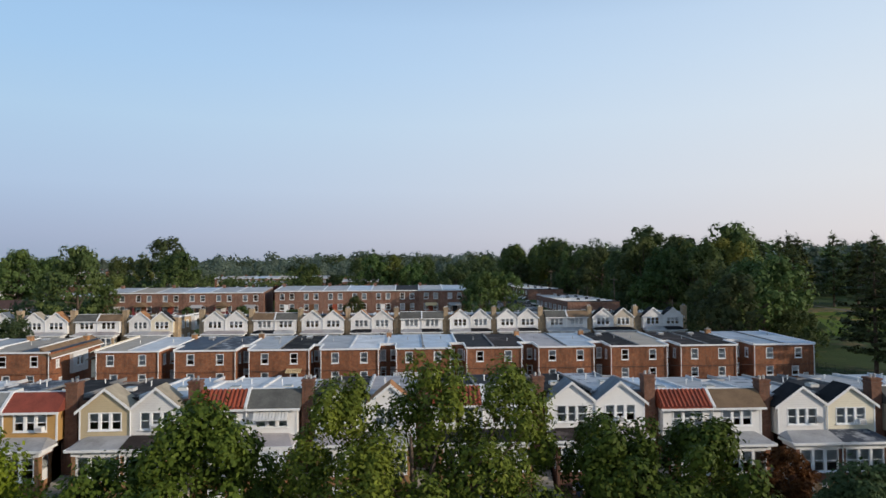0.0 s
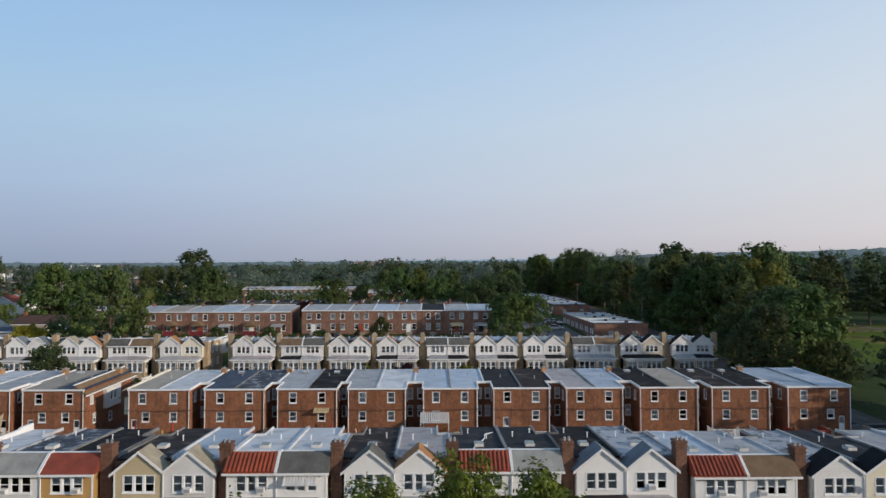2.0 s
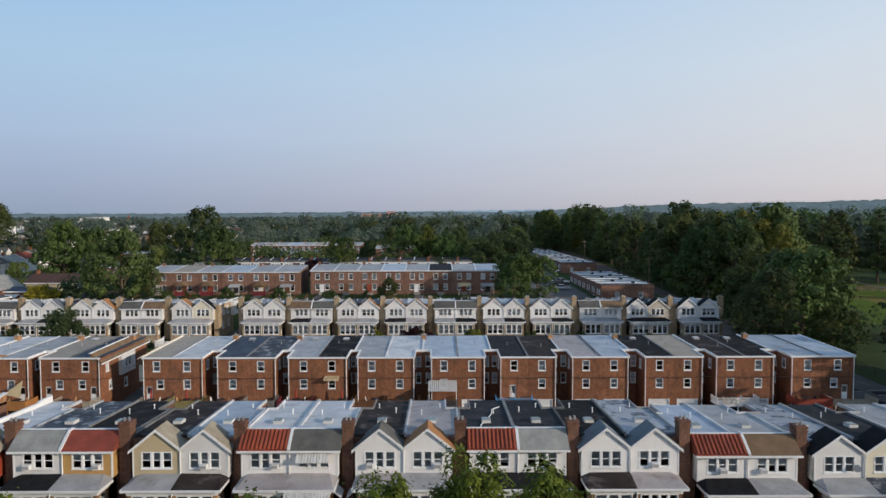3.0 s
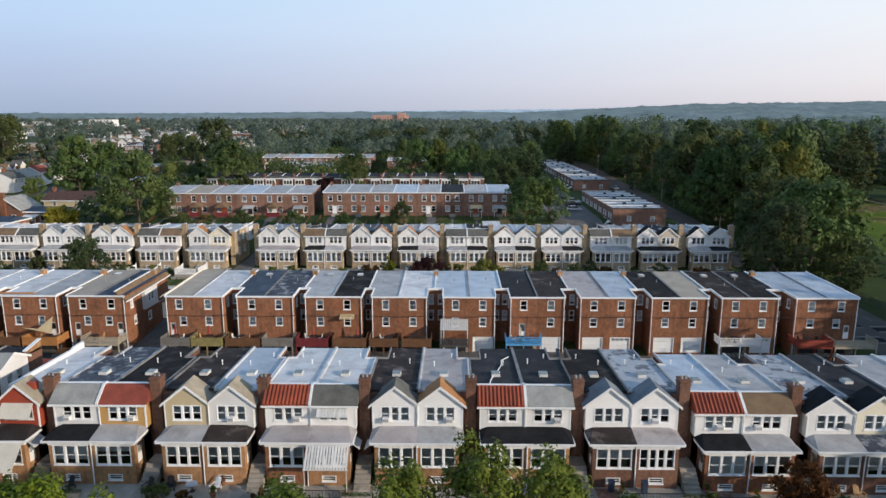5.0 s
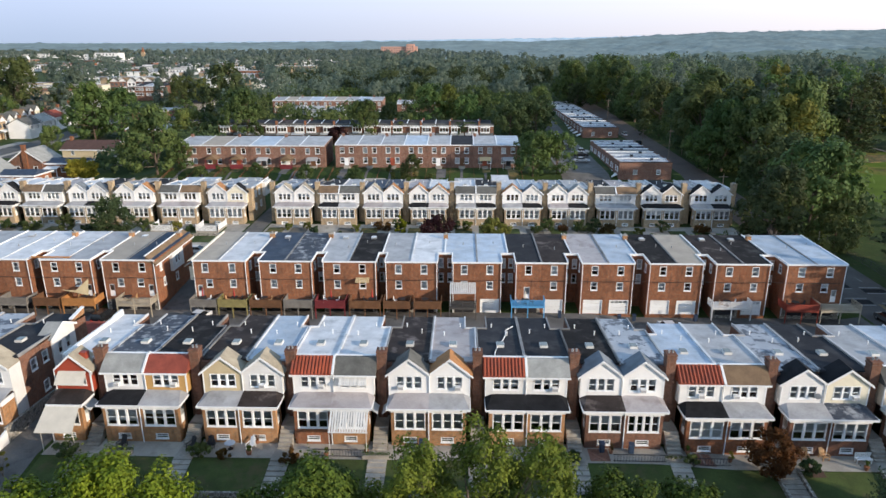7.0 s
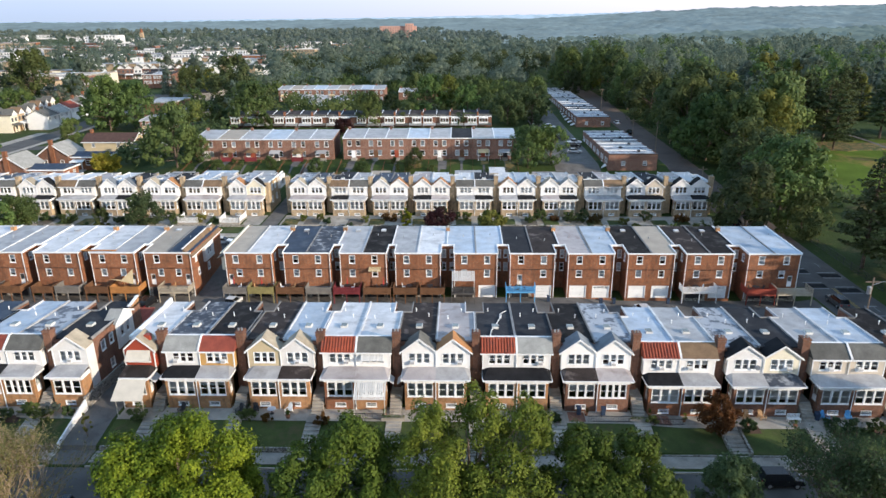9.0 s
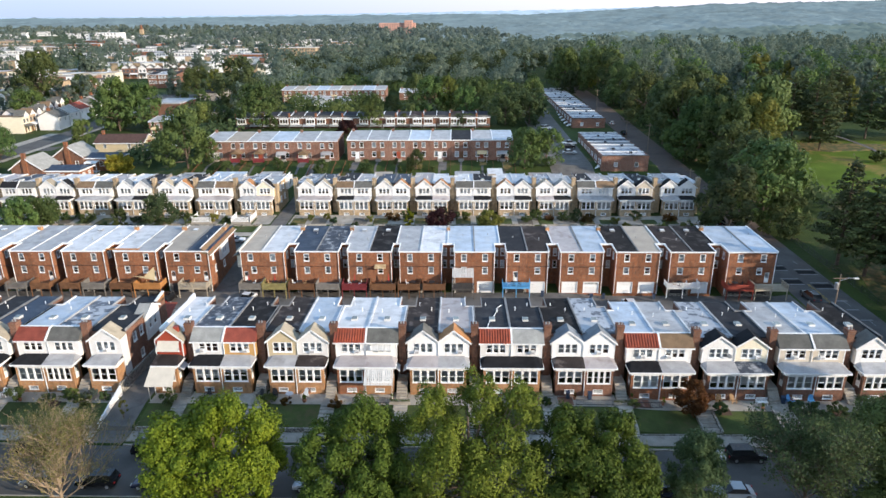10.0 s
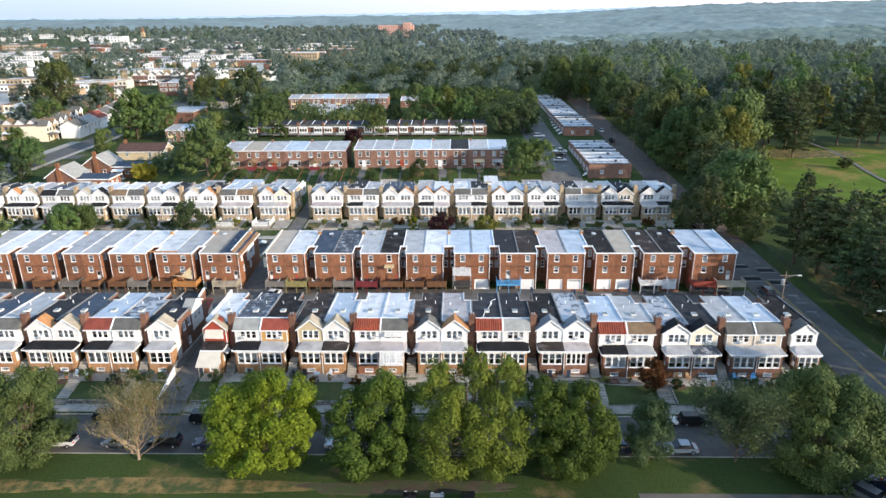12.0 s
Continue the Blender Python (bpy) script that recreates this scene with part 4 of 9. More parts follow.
# ---- rowhouses seen from the back: brick, light wells between pairs, garages and decks ----
def rear_house(xc, side, hw, w, st, group):
    ob = thing("rowhouse", xc, 92.95, 0.0, st["words"], "house", group)
    u = lambda a: side * a
    depth, z0, top = 14.8, 0.4, 9.42
    end = st.get("end")
    wu = st.get("wu", 2.0)
    holes = [(wu - 0.45, wu + 0.45, 7.45, 8.85)]
    if st["low"] == "window":
        holes.append((wu - 0.45, wu + 0.45, 4.95, 6.2))
    elif st["low"] == "both":
        holes += [(wu - 0.95, wu - 0.05, 4.95, 6.2), (wu + 0.65, wu + 1.5, 3.25, 5.3)]
    else:
        holes.append((wu - 0.3, wu + 0.6, 3.3, 5.4))
    if st.get("garage"):
        holes.append((0.62, 3.45, 0.95, 3.25))
    s = Shape(side)
    s.wall("x", 0.0, hw, 0.0, 0.25, z0, top, holes)
    if end:
        sh = [(1.6, 2.3, 7.1, 8.2), (2.4, 3.1, 4.3, 5.6), (7.0, 7.9, 3.6, 4.9)] if st.get("skirt") else [(3.0, 3.9, 7.3, 8.6), (7.0, 7.9, 7.3, 8.6), (5.0, 5.9, 4.6, 5.9)]
        s.wall("y", 0.25, depth, hw - 0.25, hw, z0, top, sh)
    else:
        s.wall("y", 0.25, 4.0, hw - 0.2, hw, z0, top, [(1.5, 2.3, 7.4, 8.7)])
        s.wall("x", hw - 0.2, w, 4.0, 4.2, z0, top + 0.1, [(hw + 0.12, hw + 0.78, 7.2, 8.7), (hw + 0.12, hw + 0.78, 4.7, 6.2)])
    we = hw if end else w
    plan = [(0.0, 0.25), (0.12, 0.25), (0.12, depth - 0.2)] + ([(we - 0.25, depth - 0.2), (we - 0.25, depth)] if end else [(we - 0.14, depth - 0.2), (we - 0.14, 4.2), (we, 4.2), (we, depth)]) + [(0.0, depth)]
    s.ring(plan, z0, lambda y: lerp(top, top + 0.2, y / depth))
    part("wall", s.mesh("wall", BRICK), ob)
    if not st.get("garage"):
        # thin dark panel put in for the shade below deck height
        b = Shape(side).box(0.0, hw, -0.05, -0.004, z0, 1.0).box(0.0, 0.5, -0.05, -0.004, 1.0, 2.75).box(3.5, hw, -0.05, -0.004, 1.0, 2.75).box(0.5, 3.5, -0.03, -0.004, 1.0, 2.75, 1)
        part("basement_front", b.mesh("basement_front", STONE, METAL_DARK), ob, label="stone basement front with a dark panel for the shaded garage opening")
    window(ob, u(wu), 0.04, 7.45, 0.9, 1.4, 1)
    if st["low"] == "window":
        window(ob, u(wu), 0.04, 4.95, 0.9, 1.25, 1)
    elif st["low"] == "both":
        window(ob, u(wu - 0.5), 0.04, 4.95, 0.9, 1.25, 1)
        d = Shape().box(-0.425, 0.425, 0.0, 0.06, 0, 2.05).box(-0.3, 0.3, -0.02, 0.0, 1.0, 1.9, 1)
        part("back_door", shared("back_door", lambda: d.mesh("back_door", FRAME, GLASS)), ob, (u(wu + 1.075), 0.08, 3.25), "white back door")
    else:
        d = Shape().box(-0.45, 0.45, 0.0, 0.06, 0, 2.1).box(-0.33, 0.33, -0.02, 0.0, 0.9, 1.95, 1)
        part("back_door", shared("back_door_b", lambda: d.mesh("back_door", FRAME, GLASS)), ob, (u(wu + 0.15), 0.08, 3.3), "white back door")
    if st.get("garage"):
        d = Shape().prism([(-1.5, -0.03, 0), (-1.4, -0.03, 0), (-1.4, -0.03, 2.27), (1.4, -0.03, 2.27), (1.4, -0.03, 0), (1.5, -0.03, 0), (1.5, -0.03, 2.37), (-1.5, -0.03, 2.37)], (0, 0.19, 0))
        door = part("garage_door", shared("garage", lambda: d.mesh("garage_door", TRIM)), ob, (u(2.035), 0.0, 0.95), "white panelled garage door")
        for i in range(4):
            part("panel", shared("garage_panel", lambda: Shape().box(-1.4, 1.4, 0.10, 0.16, 0.02, 0.56).mesh("panel", TRIM)), door, (0, 0, i * 0.57))
        for i in range(4 if st["garage"] == "lights" else 0):
            part("door_pane", shared("garage_pane", lambda: Shape().box(-0.22, 0.22, 0.085, 0.10, 1.85, 2.15).mesh("door_pane", GLASS)), door, (-0.975 + i * 0.65, 0, 0))
    if end:
        for a, b, c, e2 in sh:
            window(ob, u(hw), (a + b) / 2, c, b - a, e2 - c, 1, 90 * side)
    else:
        window(ob, u(hw), 1.9, 7.4, 0.8, 1.3, 1, 90 * side)
        window(ob, u(hw + 0.45), 4.04, 7.2, 0.66, 1.5, 1)
        window(ob, u(hw + 0.45), 4.04, 4.7, 0.66, 1.5, 1)
    # roof, falling to the back wall
    fm = FLAT[st["flat"]]
    s = Shape(side)
    zr = top + 0.45
    if end:
        s.prism([(0.05, -0.12, top + 0.06), (hw, -0.12, top + 0.06), (hw, depth, zr), (0.05, depth, zr)], (0, 0, -0.15))
    else:
        zn = lerp(top + 0.06, zr, 4.0 / depth)
        s.prism([(0.05, -0.12, top + 0.06), (hw, -0.12, top + 0.06), (hw, 4.0, zn), (0.05, 4.0, zn)], (0, 0, -0.15))
        s.prism([(0.05, 4.0, zn), (w, 4.0, zn), (w, depth, zr), (0.05, depth, zr)], (0, 0, -0.15))
    part("flat_roof", s.mesh("flat_roof", fm), ob)
    c = Shape(side)
    c.box(0.0, hw + 0.08, -0.24, -0.08, top - 0.15, top + 0.08)
    k = Shape(side).prism([(0.0, -0.1, top + 0.17), (0.12, -0.1, top + 0.17), (0.12, depth, zr + 0.14), (0.0, depth, zr + 0.14)], (0, 0, -0.3))
    part("coping", k.mesh("coping", FLAT["white"] if st["flat"] in ("white", "light") else FLAT["coping"]), ob)
    for a, b, ya, yb in (() if st.get("skirt") else ((hw - 0.04, hw + 0.12, -0.2, depth),) if end else ((hw - 0.04, hw + 0.12, -0.2, 4.1), (w - 0.1, w, 4.1, depth))):
        za, zb = lerp(top + 0.2, zr + 0.16, ya / depth), lerp(top + 0.2, zr + 0.16, yb / depth)
        c.prism([(a, ya, za), (b, ya, za), (b, yb, zb), (a, yb, zb)], (0, 0, -0.34))
    if not end:
        zn = lerp(top + 0.2, zr + 0.16, 4.0 / depth)
        c.box(hw - 0.08, w, 3.85, 4.03, zn - 0.34, zn)
    part("cornice", c.mesh("cornice", TRIM), ob)
    p = Shape(side).bar((hw - 0.1, -0.14, 1.0), (hw - 0.1, -0.14, top - 0.2), 0.065, 0.065, 6)
    part("downpipe", p.mesh("downpipe", TRIM), ob)
    if st.get("sky"):
        k = Shape(side).box(2.0, 2.9, 11.2, 12.2, 9.6, 10.05).box(2.05, 2.85, 11.25, 12.15, 10.05, 10.1, 1)
        part("skylight", k.mesh("skylight", METAL, BLIND), ob)
    part("vent_pipe", shared("rear_vent", lambda: Shape().bar((0, 0, 9.4), (0, 0, 10.15), 0.07).mesh("vent_pipe", METAL)), ob, (u(1.0 + 2.2 * random.random()), 6 + 4 * random.random(), 0))
    if st.get("chimney"):
        s = Shape().box(-0.36, 0.36, 11.6, 12.4, 9.0, 10.5).box(-0.42, 0.42, 11.54, 12.46, 10.5, 10.6, 1).bar((0, 12, 10.6), (0, 12, 10.85), 0.14, 0.12, 8, 1)
        part("chimney", shared("rear_chimney", lambda: s.mesh("chimney", BRICK_OCHRE, CONCRETE)), ob, (u(hw - 0.9 if st.get("skirt") else hw + 0.1 if end else w), 0, 0), "short brick chimney with a pale cap")
    if st.get("awn"):
        awning = part("window_awning", Shape(side).box(wu - 1.02, wu + 1.12, -1.12, -1.07, 6.3, 6.37).mesh("window_awning", CANVAS), ob, label="striped awning over the window")
        for i in range(9):
            a = wu - 1.0 + i * 0.24
            part("slat", Shape(side).prism([(a, -0.02, 6.75), (a + 0.18, -0.02, 6.75), (a + 0.18, -1.1, 6.35), (a, -1.1, 6.35)], (0, 0, 0.03)).mesh("slat", CANVAS), awning)
    return ob


def R(flat, low="window", **more):
    return dict(flat=flat, low=low, words="red brick rowhouse back with white cornice and flat roof", **more)


REAR_PAIRS = [
    (-122.3, 4.1, 4.1, R("light"), R("white", "both")), (-112.0, 4.1, 4.1, R("charcoal", chimney=1), R("light")), (-101.9, 4.1, 4.1, R("light"), R("white", "both")),
    (-91.7, 4.1, 4.1, R("light", sky=1), R("white", "both", chimney=1)), (-81.4, 4.1, 4.1, R("light"), R("light", "both")), (-71.2, 4.1, 4.1, R("white", sky=1), R("white", chimney=1)),
    (-61.0, 4.1, 4.1, R("white"), R("light", "both", chimney=1)), (-51.1, 4.2, 4.3, R("tan", "both", sky=1), R("navy", "both", end=True, wu=2.2, skirt=True, chimney=1)),
    (-36.5, 4.2, 4.3, R("tan", "both", end=True, wu=2.3), R("white", chimney=1)), (-26.0, 4.2, 4.2, R("navy", sky=1), R("mottled", chimney=1)), (-15.9, 4.2, 4.2, R("light", sky=1), R("black", awn=1, sky=1)),
    (-6.2, 4.05, 4.1, R("light"), R("white", chimney=1)), (4.1, 3.85, 3.85, R("bluewhite"), R("bluewhite", garage="plain")), (14.1, 4.0, 4.0, R("charcoal", "door"), R("brownmottled", garage="plain", chimney=1)),
    (24.4, 4.05, 4.05, R("pinkish", garage="plain"), R("bluewhite", garage="lights")), (34.9, 4.15, 4.15, R("black", garage="plain", sky=1, chimney=1), R("tan", garage="plain")), (45.05, 4.15, 4.2, R("brownmottled", sky=1), R("black", garage="lights", sky=1)),
    (56.1, 4.4, 4.65, R("bluewhite", chimney=1), R("bluewhite", "both", end=True, wu=2.3)),
]


def build_rear_row():
    xs = [p[0] for p in REAR_PAIRS]
    for i, (xc, h0, h1, left, right) in enumerate(REAR_PAIRS):
        lw = (xc - xs[i - 1]) / 2 if i and not left.get("end") else 5.1
        rw = (xs[i + 1] - xc) / 2 if i + 1 < len(xs) and not right.get("end") else 5.1
        rear_house(xc, -1, h0, lw, left, "rowhouse backs along the alley")
        rear_house(xc, 1, h1, rw, right, "rowhouse backs along the alley")


build_rear_row()


def deck(x0, x1, colour, y0=89.85, z=3.05, style="solid", label=""):
    """A raised deck behind a house, on posts, with a railing of boards."""
    ob = thing("wooden_deck", (x0 + x1) / 2, y0, 0.95, label or f"{colour}-coloured raised timber deck behind a brick house", "deck", "decks along the alley")
    m = DECKS[colour]
    w, d = x1 - x0, 92.93 - y0
    zb = z - 0.95
    n = max(4, int(d / 0.3))
    for i in range(n):
        part("floor_board", shared(("deck_board", colour, round(w, 2), round(d, 2)), lambda: Shape().box(-w / 2, w / 2, 0, d / n - 0.015, -0.05, 0).mesh("floor_board", m)), ob, (0, i * d / n, zb))
    part("front_joist", Shape().box(-w / 2, w / 2, 0.02, 0.12, zb - 0.3, zb - 0.05).mesh("front_joist", m), ob)
    for x in (-w / 2 + 0.08, 0, w / 2 - 0.08):
        part("post", shared(("deck_post", colour, z), lambda: Shape().box(-0.07, 0.07, -0.07, 0.07, 0, zb + 1.02).mesh("post", m)), ob, (x, 0.08, 0))
    rail = Shape()
    gap = 0.022 if style == "solid" else 0.09
    bw = 0.14 if style == "solid" else 0.05

    def run(ax, a0, a1, b):
        k = int((a1 - a0) / (bw + gap))
        for i in range(k):
            a = a0 + (i + 0.5) * (a1 - a0) / k
            lo, hi = a - bw / 2, a + bw / 2
            if ax == "x":
                rail.box(lo, hi, b - 0.015, b + 0.015, zb - 0.12, zb + 0.95)
            else:
                rail.box(b - 0.015, b + 0.015, lo, hi, zb - 0.12, zb + 0.95)
        if ax == "x":
            rail.box(a0, a1, b - 0.05, b + 0.05, zb + 0.95, zb + 1.0)
        else:
            rail.box(b - 0.05, b + 0.05, a0, a1, zb + 0.95, zb + 1.0)

    run("x", -w / 2, w / 2, 0.02)
    run("y", 0.05, d * 0.95, -w / 2 + 0.02)
    run("y", 0.05, d * 0.95, w / 2 - 0.02)
    part("railing", rail.mesh("railing", m), ob)
    return ob


for x0, x1, c, style in ((-91.6, -87.2, "brown", "solid"), (-85.6, -81.6, "gray", "open"), (-80.8, -77.0, "brown", "solid"), (-75.0, -71.2, "brown", "solid"), (-70.8, -66.4, "gray", "solid"), (-65.4, -61.2, "brown", "solid"), (-60.8, -55.6, "orange", "solid"),
                         (-52.2, -46.7, "beige", "open"), (-40.6, -36.4, "gray", "solid"), (-36.2, -31.6, "olive", "solid"), (-31.2, -26.2, "brown", "solid"), (-25.9, -21.4, "gray", "solid"),
                         (-21.0, -16.3, "wine", "solid"), (-15.7, -10.8, "brown", "solid"), (-10.4, -6.2, "brown", "solid"), (-5.7, -1.4, "brown", "solid"), (-0.2, 4.0, "dark", "open"),
                         (9.4, 14.6, "blue", "open"), (40.2, 46.3, "white", "open"), (51.0, 56.0, "red", "solid"), (56.3, 62.3, "beige", "open")):
    deck(x0, x1, c, style=style, y0=89.85 if x0 < 8 or x0 > 50 else 90.7)


# side of the block's last house: brown roof skirt over a white bay
side_bay = thing("side_bay", -46.8, 92.95, 0.0, "white bay and brown roof skirt on a brick end wall", "bay")
part("skirt_roof", Shape().prism([(-1.35, -0.1, 10.05), (0.42, -0.3, 8.72), (0.42, 15.0, 9.1), (-1.35, 14.6, 10.45)], (0, 0, -0.16)).mesh("skirt_roof", SHINGLE["brown"]), side_bay)
part("eave_gutter", Shape().prism([(0.36, -0.34, 8.52), (0.5, -0.34, 8.52), (0.5, 15.0, 8.9), (0.36, 15.0, 8.9)], (0, 0, 0.16)).mesh("eave_gutter", TRIM), side_bay)
part("ridge_cap", Shape().prism([(-1.5, -0.1, 10.02), (-1.28, -0.1, 10.02), (-1.28, 14.6, 10.44), (-1.5, 14.6, 10.44)], (0, 0, 0.12)).mesh("ridge_cap", TRIM), side_bay)
part("roof_cheek", Shape().prism([(-1.35, -0.06, 9.0), (0.3, -0.06, 8.6), (0.3, -0.06, 8.72), (-1.35, -0.06, 9.95)], (0, 0.12, 0)).mesh("roof_cheek", SHINGLE["brown"]), side_bay)
part("bay_wall", Shape().wall("y", 5.3, 9.7, 0.34, 0.5, 5.75, 8.7, [(6.4, 7.2, 6.75, 8.15), (7.5, 8.3, 6.75, 8.15)]).box(0.0, 0.34, 5.3, 9.7, 5.75, 5.9).box(0.0, 0.34, 5.3, 5.45, 5.9, 8.7).box(0.0, 0.34, 9.55, 9.7, 5.9, 8.7).mesh("bay_wall", SIDE_WHITE), side_bay)
for q in (6.8, 7.9):
    window(side_bay, 0.48, q, 6.75, 0.8, 1.4, 1, 90, 0.3)
# a like end wall across the driveway: sloping cream edge and a small dark pent roof
pent = thing("side_bay", -40.8, 92.95, 0.0, "cream roof edge and dark pent roof on a brick end wall", "bay")
part("roof_edge", Shape().prism([(-0.62, -0.25, 9.25), (0.15, -0.25, 9.66), (0.15, 14.7, 10.1), (-0.62, 14.7, 9.6)], (0, 0, 0.12)).mesh("roof_edge", SIDE_CREAM), pent)
part("bay_wall", Shape().box(-0.9, 0.02, 0.9, 4.2, 5.8, 8.2).mesh("bay_wall", SIDE_CREAM), pent)
part("pent_roof", Shape().prism([(-1.5, 0.4, 8.15), (0.0, 0.4, 8.85), (0.0, 4.7, 8.85), (-1.5, 4.7, 8.15)], (0, 0, 0.12)).mesh("pent_roof", SHINGLE["darkgray"]), pent)
shed = thing("red_shed", -50.2, 77.0, 0.98, "small shed with a dark red shingled roof", "shed")
part("wall", Shape().box(-1.6, 1.6, 0, 3.0, -0.2, 2.2).mesh("wall", SIDE_TAN), shed)
part("roof", Shape().prism([(-1.9, -0.3, 2.1), (1.9, -0.3, 2.1), (1.9, 3.3, 3.3), (-1.9, 3.3, 3.3)], (0, 0, 0.12)).mesh("roof", SHINGLE["red"]), shed)
ladder = thing("ladder", -66.5, 92.72, 9.72, "orange ladder lying along the edge of a flat roof", "ladder")
for q in (0.0, 0.42):
    part("rail", shared("ladder_rail", lambda: Shape().box(0, 6.4, -0.05, 0.05, 0, 0.12).mesh("rail", DECKS["orange"])), ladder, (0, q, 0))
for i in range(14):
    part("rung", shared("ladder_rung", lambda: Shape().bar((0, 0.05, 0.06), (0, 0.37, 0.06), 0.025, 0.025, 5).mesh("rung", DECKS["orange"])), ladder, (0.4 + i * 0.43, 0, 0))

# ---- ground, streets, alley, yards ----
def grid_mesh(name, xs, ys, height, mat):
    v = [(x, y, height(x, y)) for y in ys for x in xs]
    n = len(xs)
    f = [(j * n + i, j * n + i + 1, (j + 1) * n + i + 1, (j + 1) * n + i) for j in range(len(ys) - 1) for i in range(n - 1)]
    me = bpy.data.meshes.new(name)
    me.from_pydata(v, [], f)
    me.materials.append(mat)
    return me


def steps_of(a, b, d):
    n = max(1, int(round((b - a) / d)))
    return [a + (b - a) * i / n for i in range(n + 1)]


GX = sorted({-4300, -3000, -2000, -1400, -1000, -800, *steps_of(-640, -140, 25), *steps_of(-140, 20, 8), *steps_of(20, 30, 1), *steps_of(30, 61, 6), *steps_of(61.5, 64, 0.5), *steps_of(64, 80, 4), *steps_of(80, 320, 15), *steps_of(320, 900, 60), 1300, 2000, 3000, 4300})
GY = sorted({*(k[0] for k in LAND), *(k[0] for k in ROADSIDE), 48.5, 49.0, *steps_of(-900, 0, 150), *steps_of(0, 36, 6), *steps_of(55, 150, 5), *steps_of(150, 330, 10), *steps_of(330, 900, 30), *steps_of(900, 2000, 100), 2500, 3200, 4200})
tagged(new("ground", grid_mesh("ground", GX, GY, land, GRASS)), "grassy ground sloping up gently to the distance", "ground", kind="structure")


def sheet(name, x0, x1, y0, y1, lift, mat, label, category="pavement", edge=None, kind="structure"):
    """A paved or planted surface laid over the ground."""
    xs = sorted({x0, x1, *(x for x in GX if x0 < x < x1)})
    ys = sorted({y0, y1, *(y for y in GY if y0 < y < y1)})
    return tagged(new(name, grid_mesh(name, xs, ys, lambda x, y: land(x, y) + lift, mat)), label, category, kind=kind)


sheet("road_1", -420, 66, 36.22, 45.68, 0.03, ASPHALT, "gray asphalt street with parked cars", "road")
sheet("road_2", -420, 66, 113.0, 123.0, 0.04, ASPHALT, "gray asphalt street between the rows", "road")
sheet("road_7", 65.0, 75.4, 118, 400, 0.06, ASPHALT_BROWN, "worn brownish asphalt of the avenue", "road")
sheet("road_3", 65.0, 75.4, -300, 420, 0.05, ASPHALT, "wide asphalt avenue beside the park", "road")
sheet("alley", -140, 64.5, 72.6, 93.0, 0.03, ASPHALT_OLD, "dark worn alley between the house backs", "alley")
sheet("driveway", -46.2, -41.9, 46.0, 72.6, 0.035, ASPHALT_OLD, "worn driveway between two blocks of houses", "driveway")
sheet("driveway", -46.75, -41.0, 92.5, 113.0, 0.035, ASPHALT_OLD, "worn driveway between two blocks of houses", "driveway")
sheet("driveway", -45.6, -41.8, 123.0, 178.0, 0.035, ASPHALT_OLD, "worn driveway between two blocks of houses", "driveway")
sheet("alley", 29.0, 42.0, 160.0, 330.0, 0.05, ASPHALT_OLD, "rear lane with parked cars", "alley")
sheet("gravel_lot", 24, 110, 8, 28.7, 0.03, GRAVEL, "gravel parking lot at the edge of the park", "parking lot")
sheet("gravel_lot", -12, 24, 8, 27.2, 0.03, GRAVEL, "gravel parking lot at the edge of the park", "parking lot")


def patch(name, cx, cy, rx, ry, mat, lift, label, seed):
    """A stretch of turf or bare ground with a wandering edge."""
    rim, v, f = 40, [(cx, cy, land(cx, cy) + lift)], []
    for k in range(1, 7):
        for i in range(rim):
            a = i * math.tau / rim
            q = k / 6 * (1 + 0.4 * noise.noise(Vector((math.cos(a) * 1.6, math.sin(a) * 1.6, seed))) + 0.25 * noise.noise(Vector((math.cos(a) * 6, math.sin(a) * 6, seed))))
            x, y = cx + rx * q * math.cos(a), cy + ry * q * math.sin(a)
            v.append((x, y, land(x, y) + (lift if k < 6 else -max(0.06, lift))))
    for i in range(rim):
        f.append((0, 1 + i, 1 + (i + 1) % rim))
        for k in range(5):
            f.append((1 + k * rim + i, 1 + (k + 1) * rim + i, 1 + (k + 1) * rim + (i + 1) % rim, 1 + k * rim + (i + 1) % rim))
    me = bpy.data.meshes.new(name)
    me.from_pydata(v, [], f)
    me.materials.append(mat)
    return tagged(new(name, me), label, "grass", kind="structure")


patch("fairway", 142, 182, 52, 56, FAIRWAY, 0.40, "bright mown fairway with dry patches", 1.5)
patch("dry_ground", 91, 92, 9, 24, DRY, 0.10, "dry tan ground under the pines", 2.5)
patch("dry_ground", 100, 112, 6, 10, DRY, 0.10, "dry tan ground under the pines", 5.5)
patch("dry_ground", 92, 66, 5, 9, DIRT, 0.10, "bare brown ground under the pines", 9.5)
patch("bare_ground", -6, 29.6, 16, 1.5, DIRT, 0.045, "bare brown earth in the park grass", 6.5)
patch("dry_ground", 136, 216, 26, 9, DRY, 0.6, "dry tan ground under the pines", 7.5)
patch("dry_ground", -36, 29.6, 20, 1.7, DRY, 0.03, "dry tan strip in the park grass", 8.5)
patch("dry_ground", -62, 29.2, 14, 1.5, DRY, 0.035, "dry tan strip in the park grass", 3.5)
trail = bpy.data.meshes.new("cart_path")
bends = [(146 + 2.4 * math.sin(k * 0.3 + 0.4), 236 - 4.2 * k) for k in range(18)]
trail.from_pydata([(x + e, y, land(x, y) + 0.62) for x, y in bends for e in (-0.75, 0.75)], [], [(2 * k, 2 * k + 1, 2 * k + 3, 2 * k + 2) for k in range(17)])
trail.materials.append(ASPHALT_OLD)
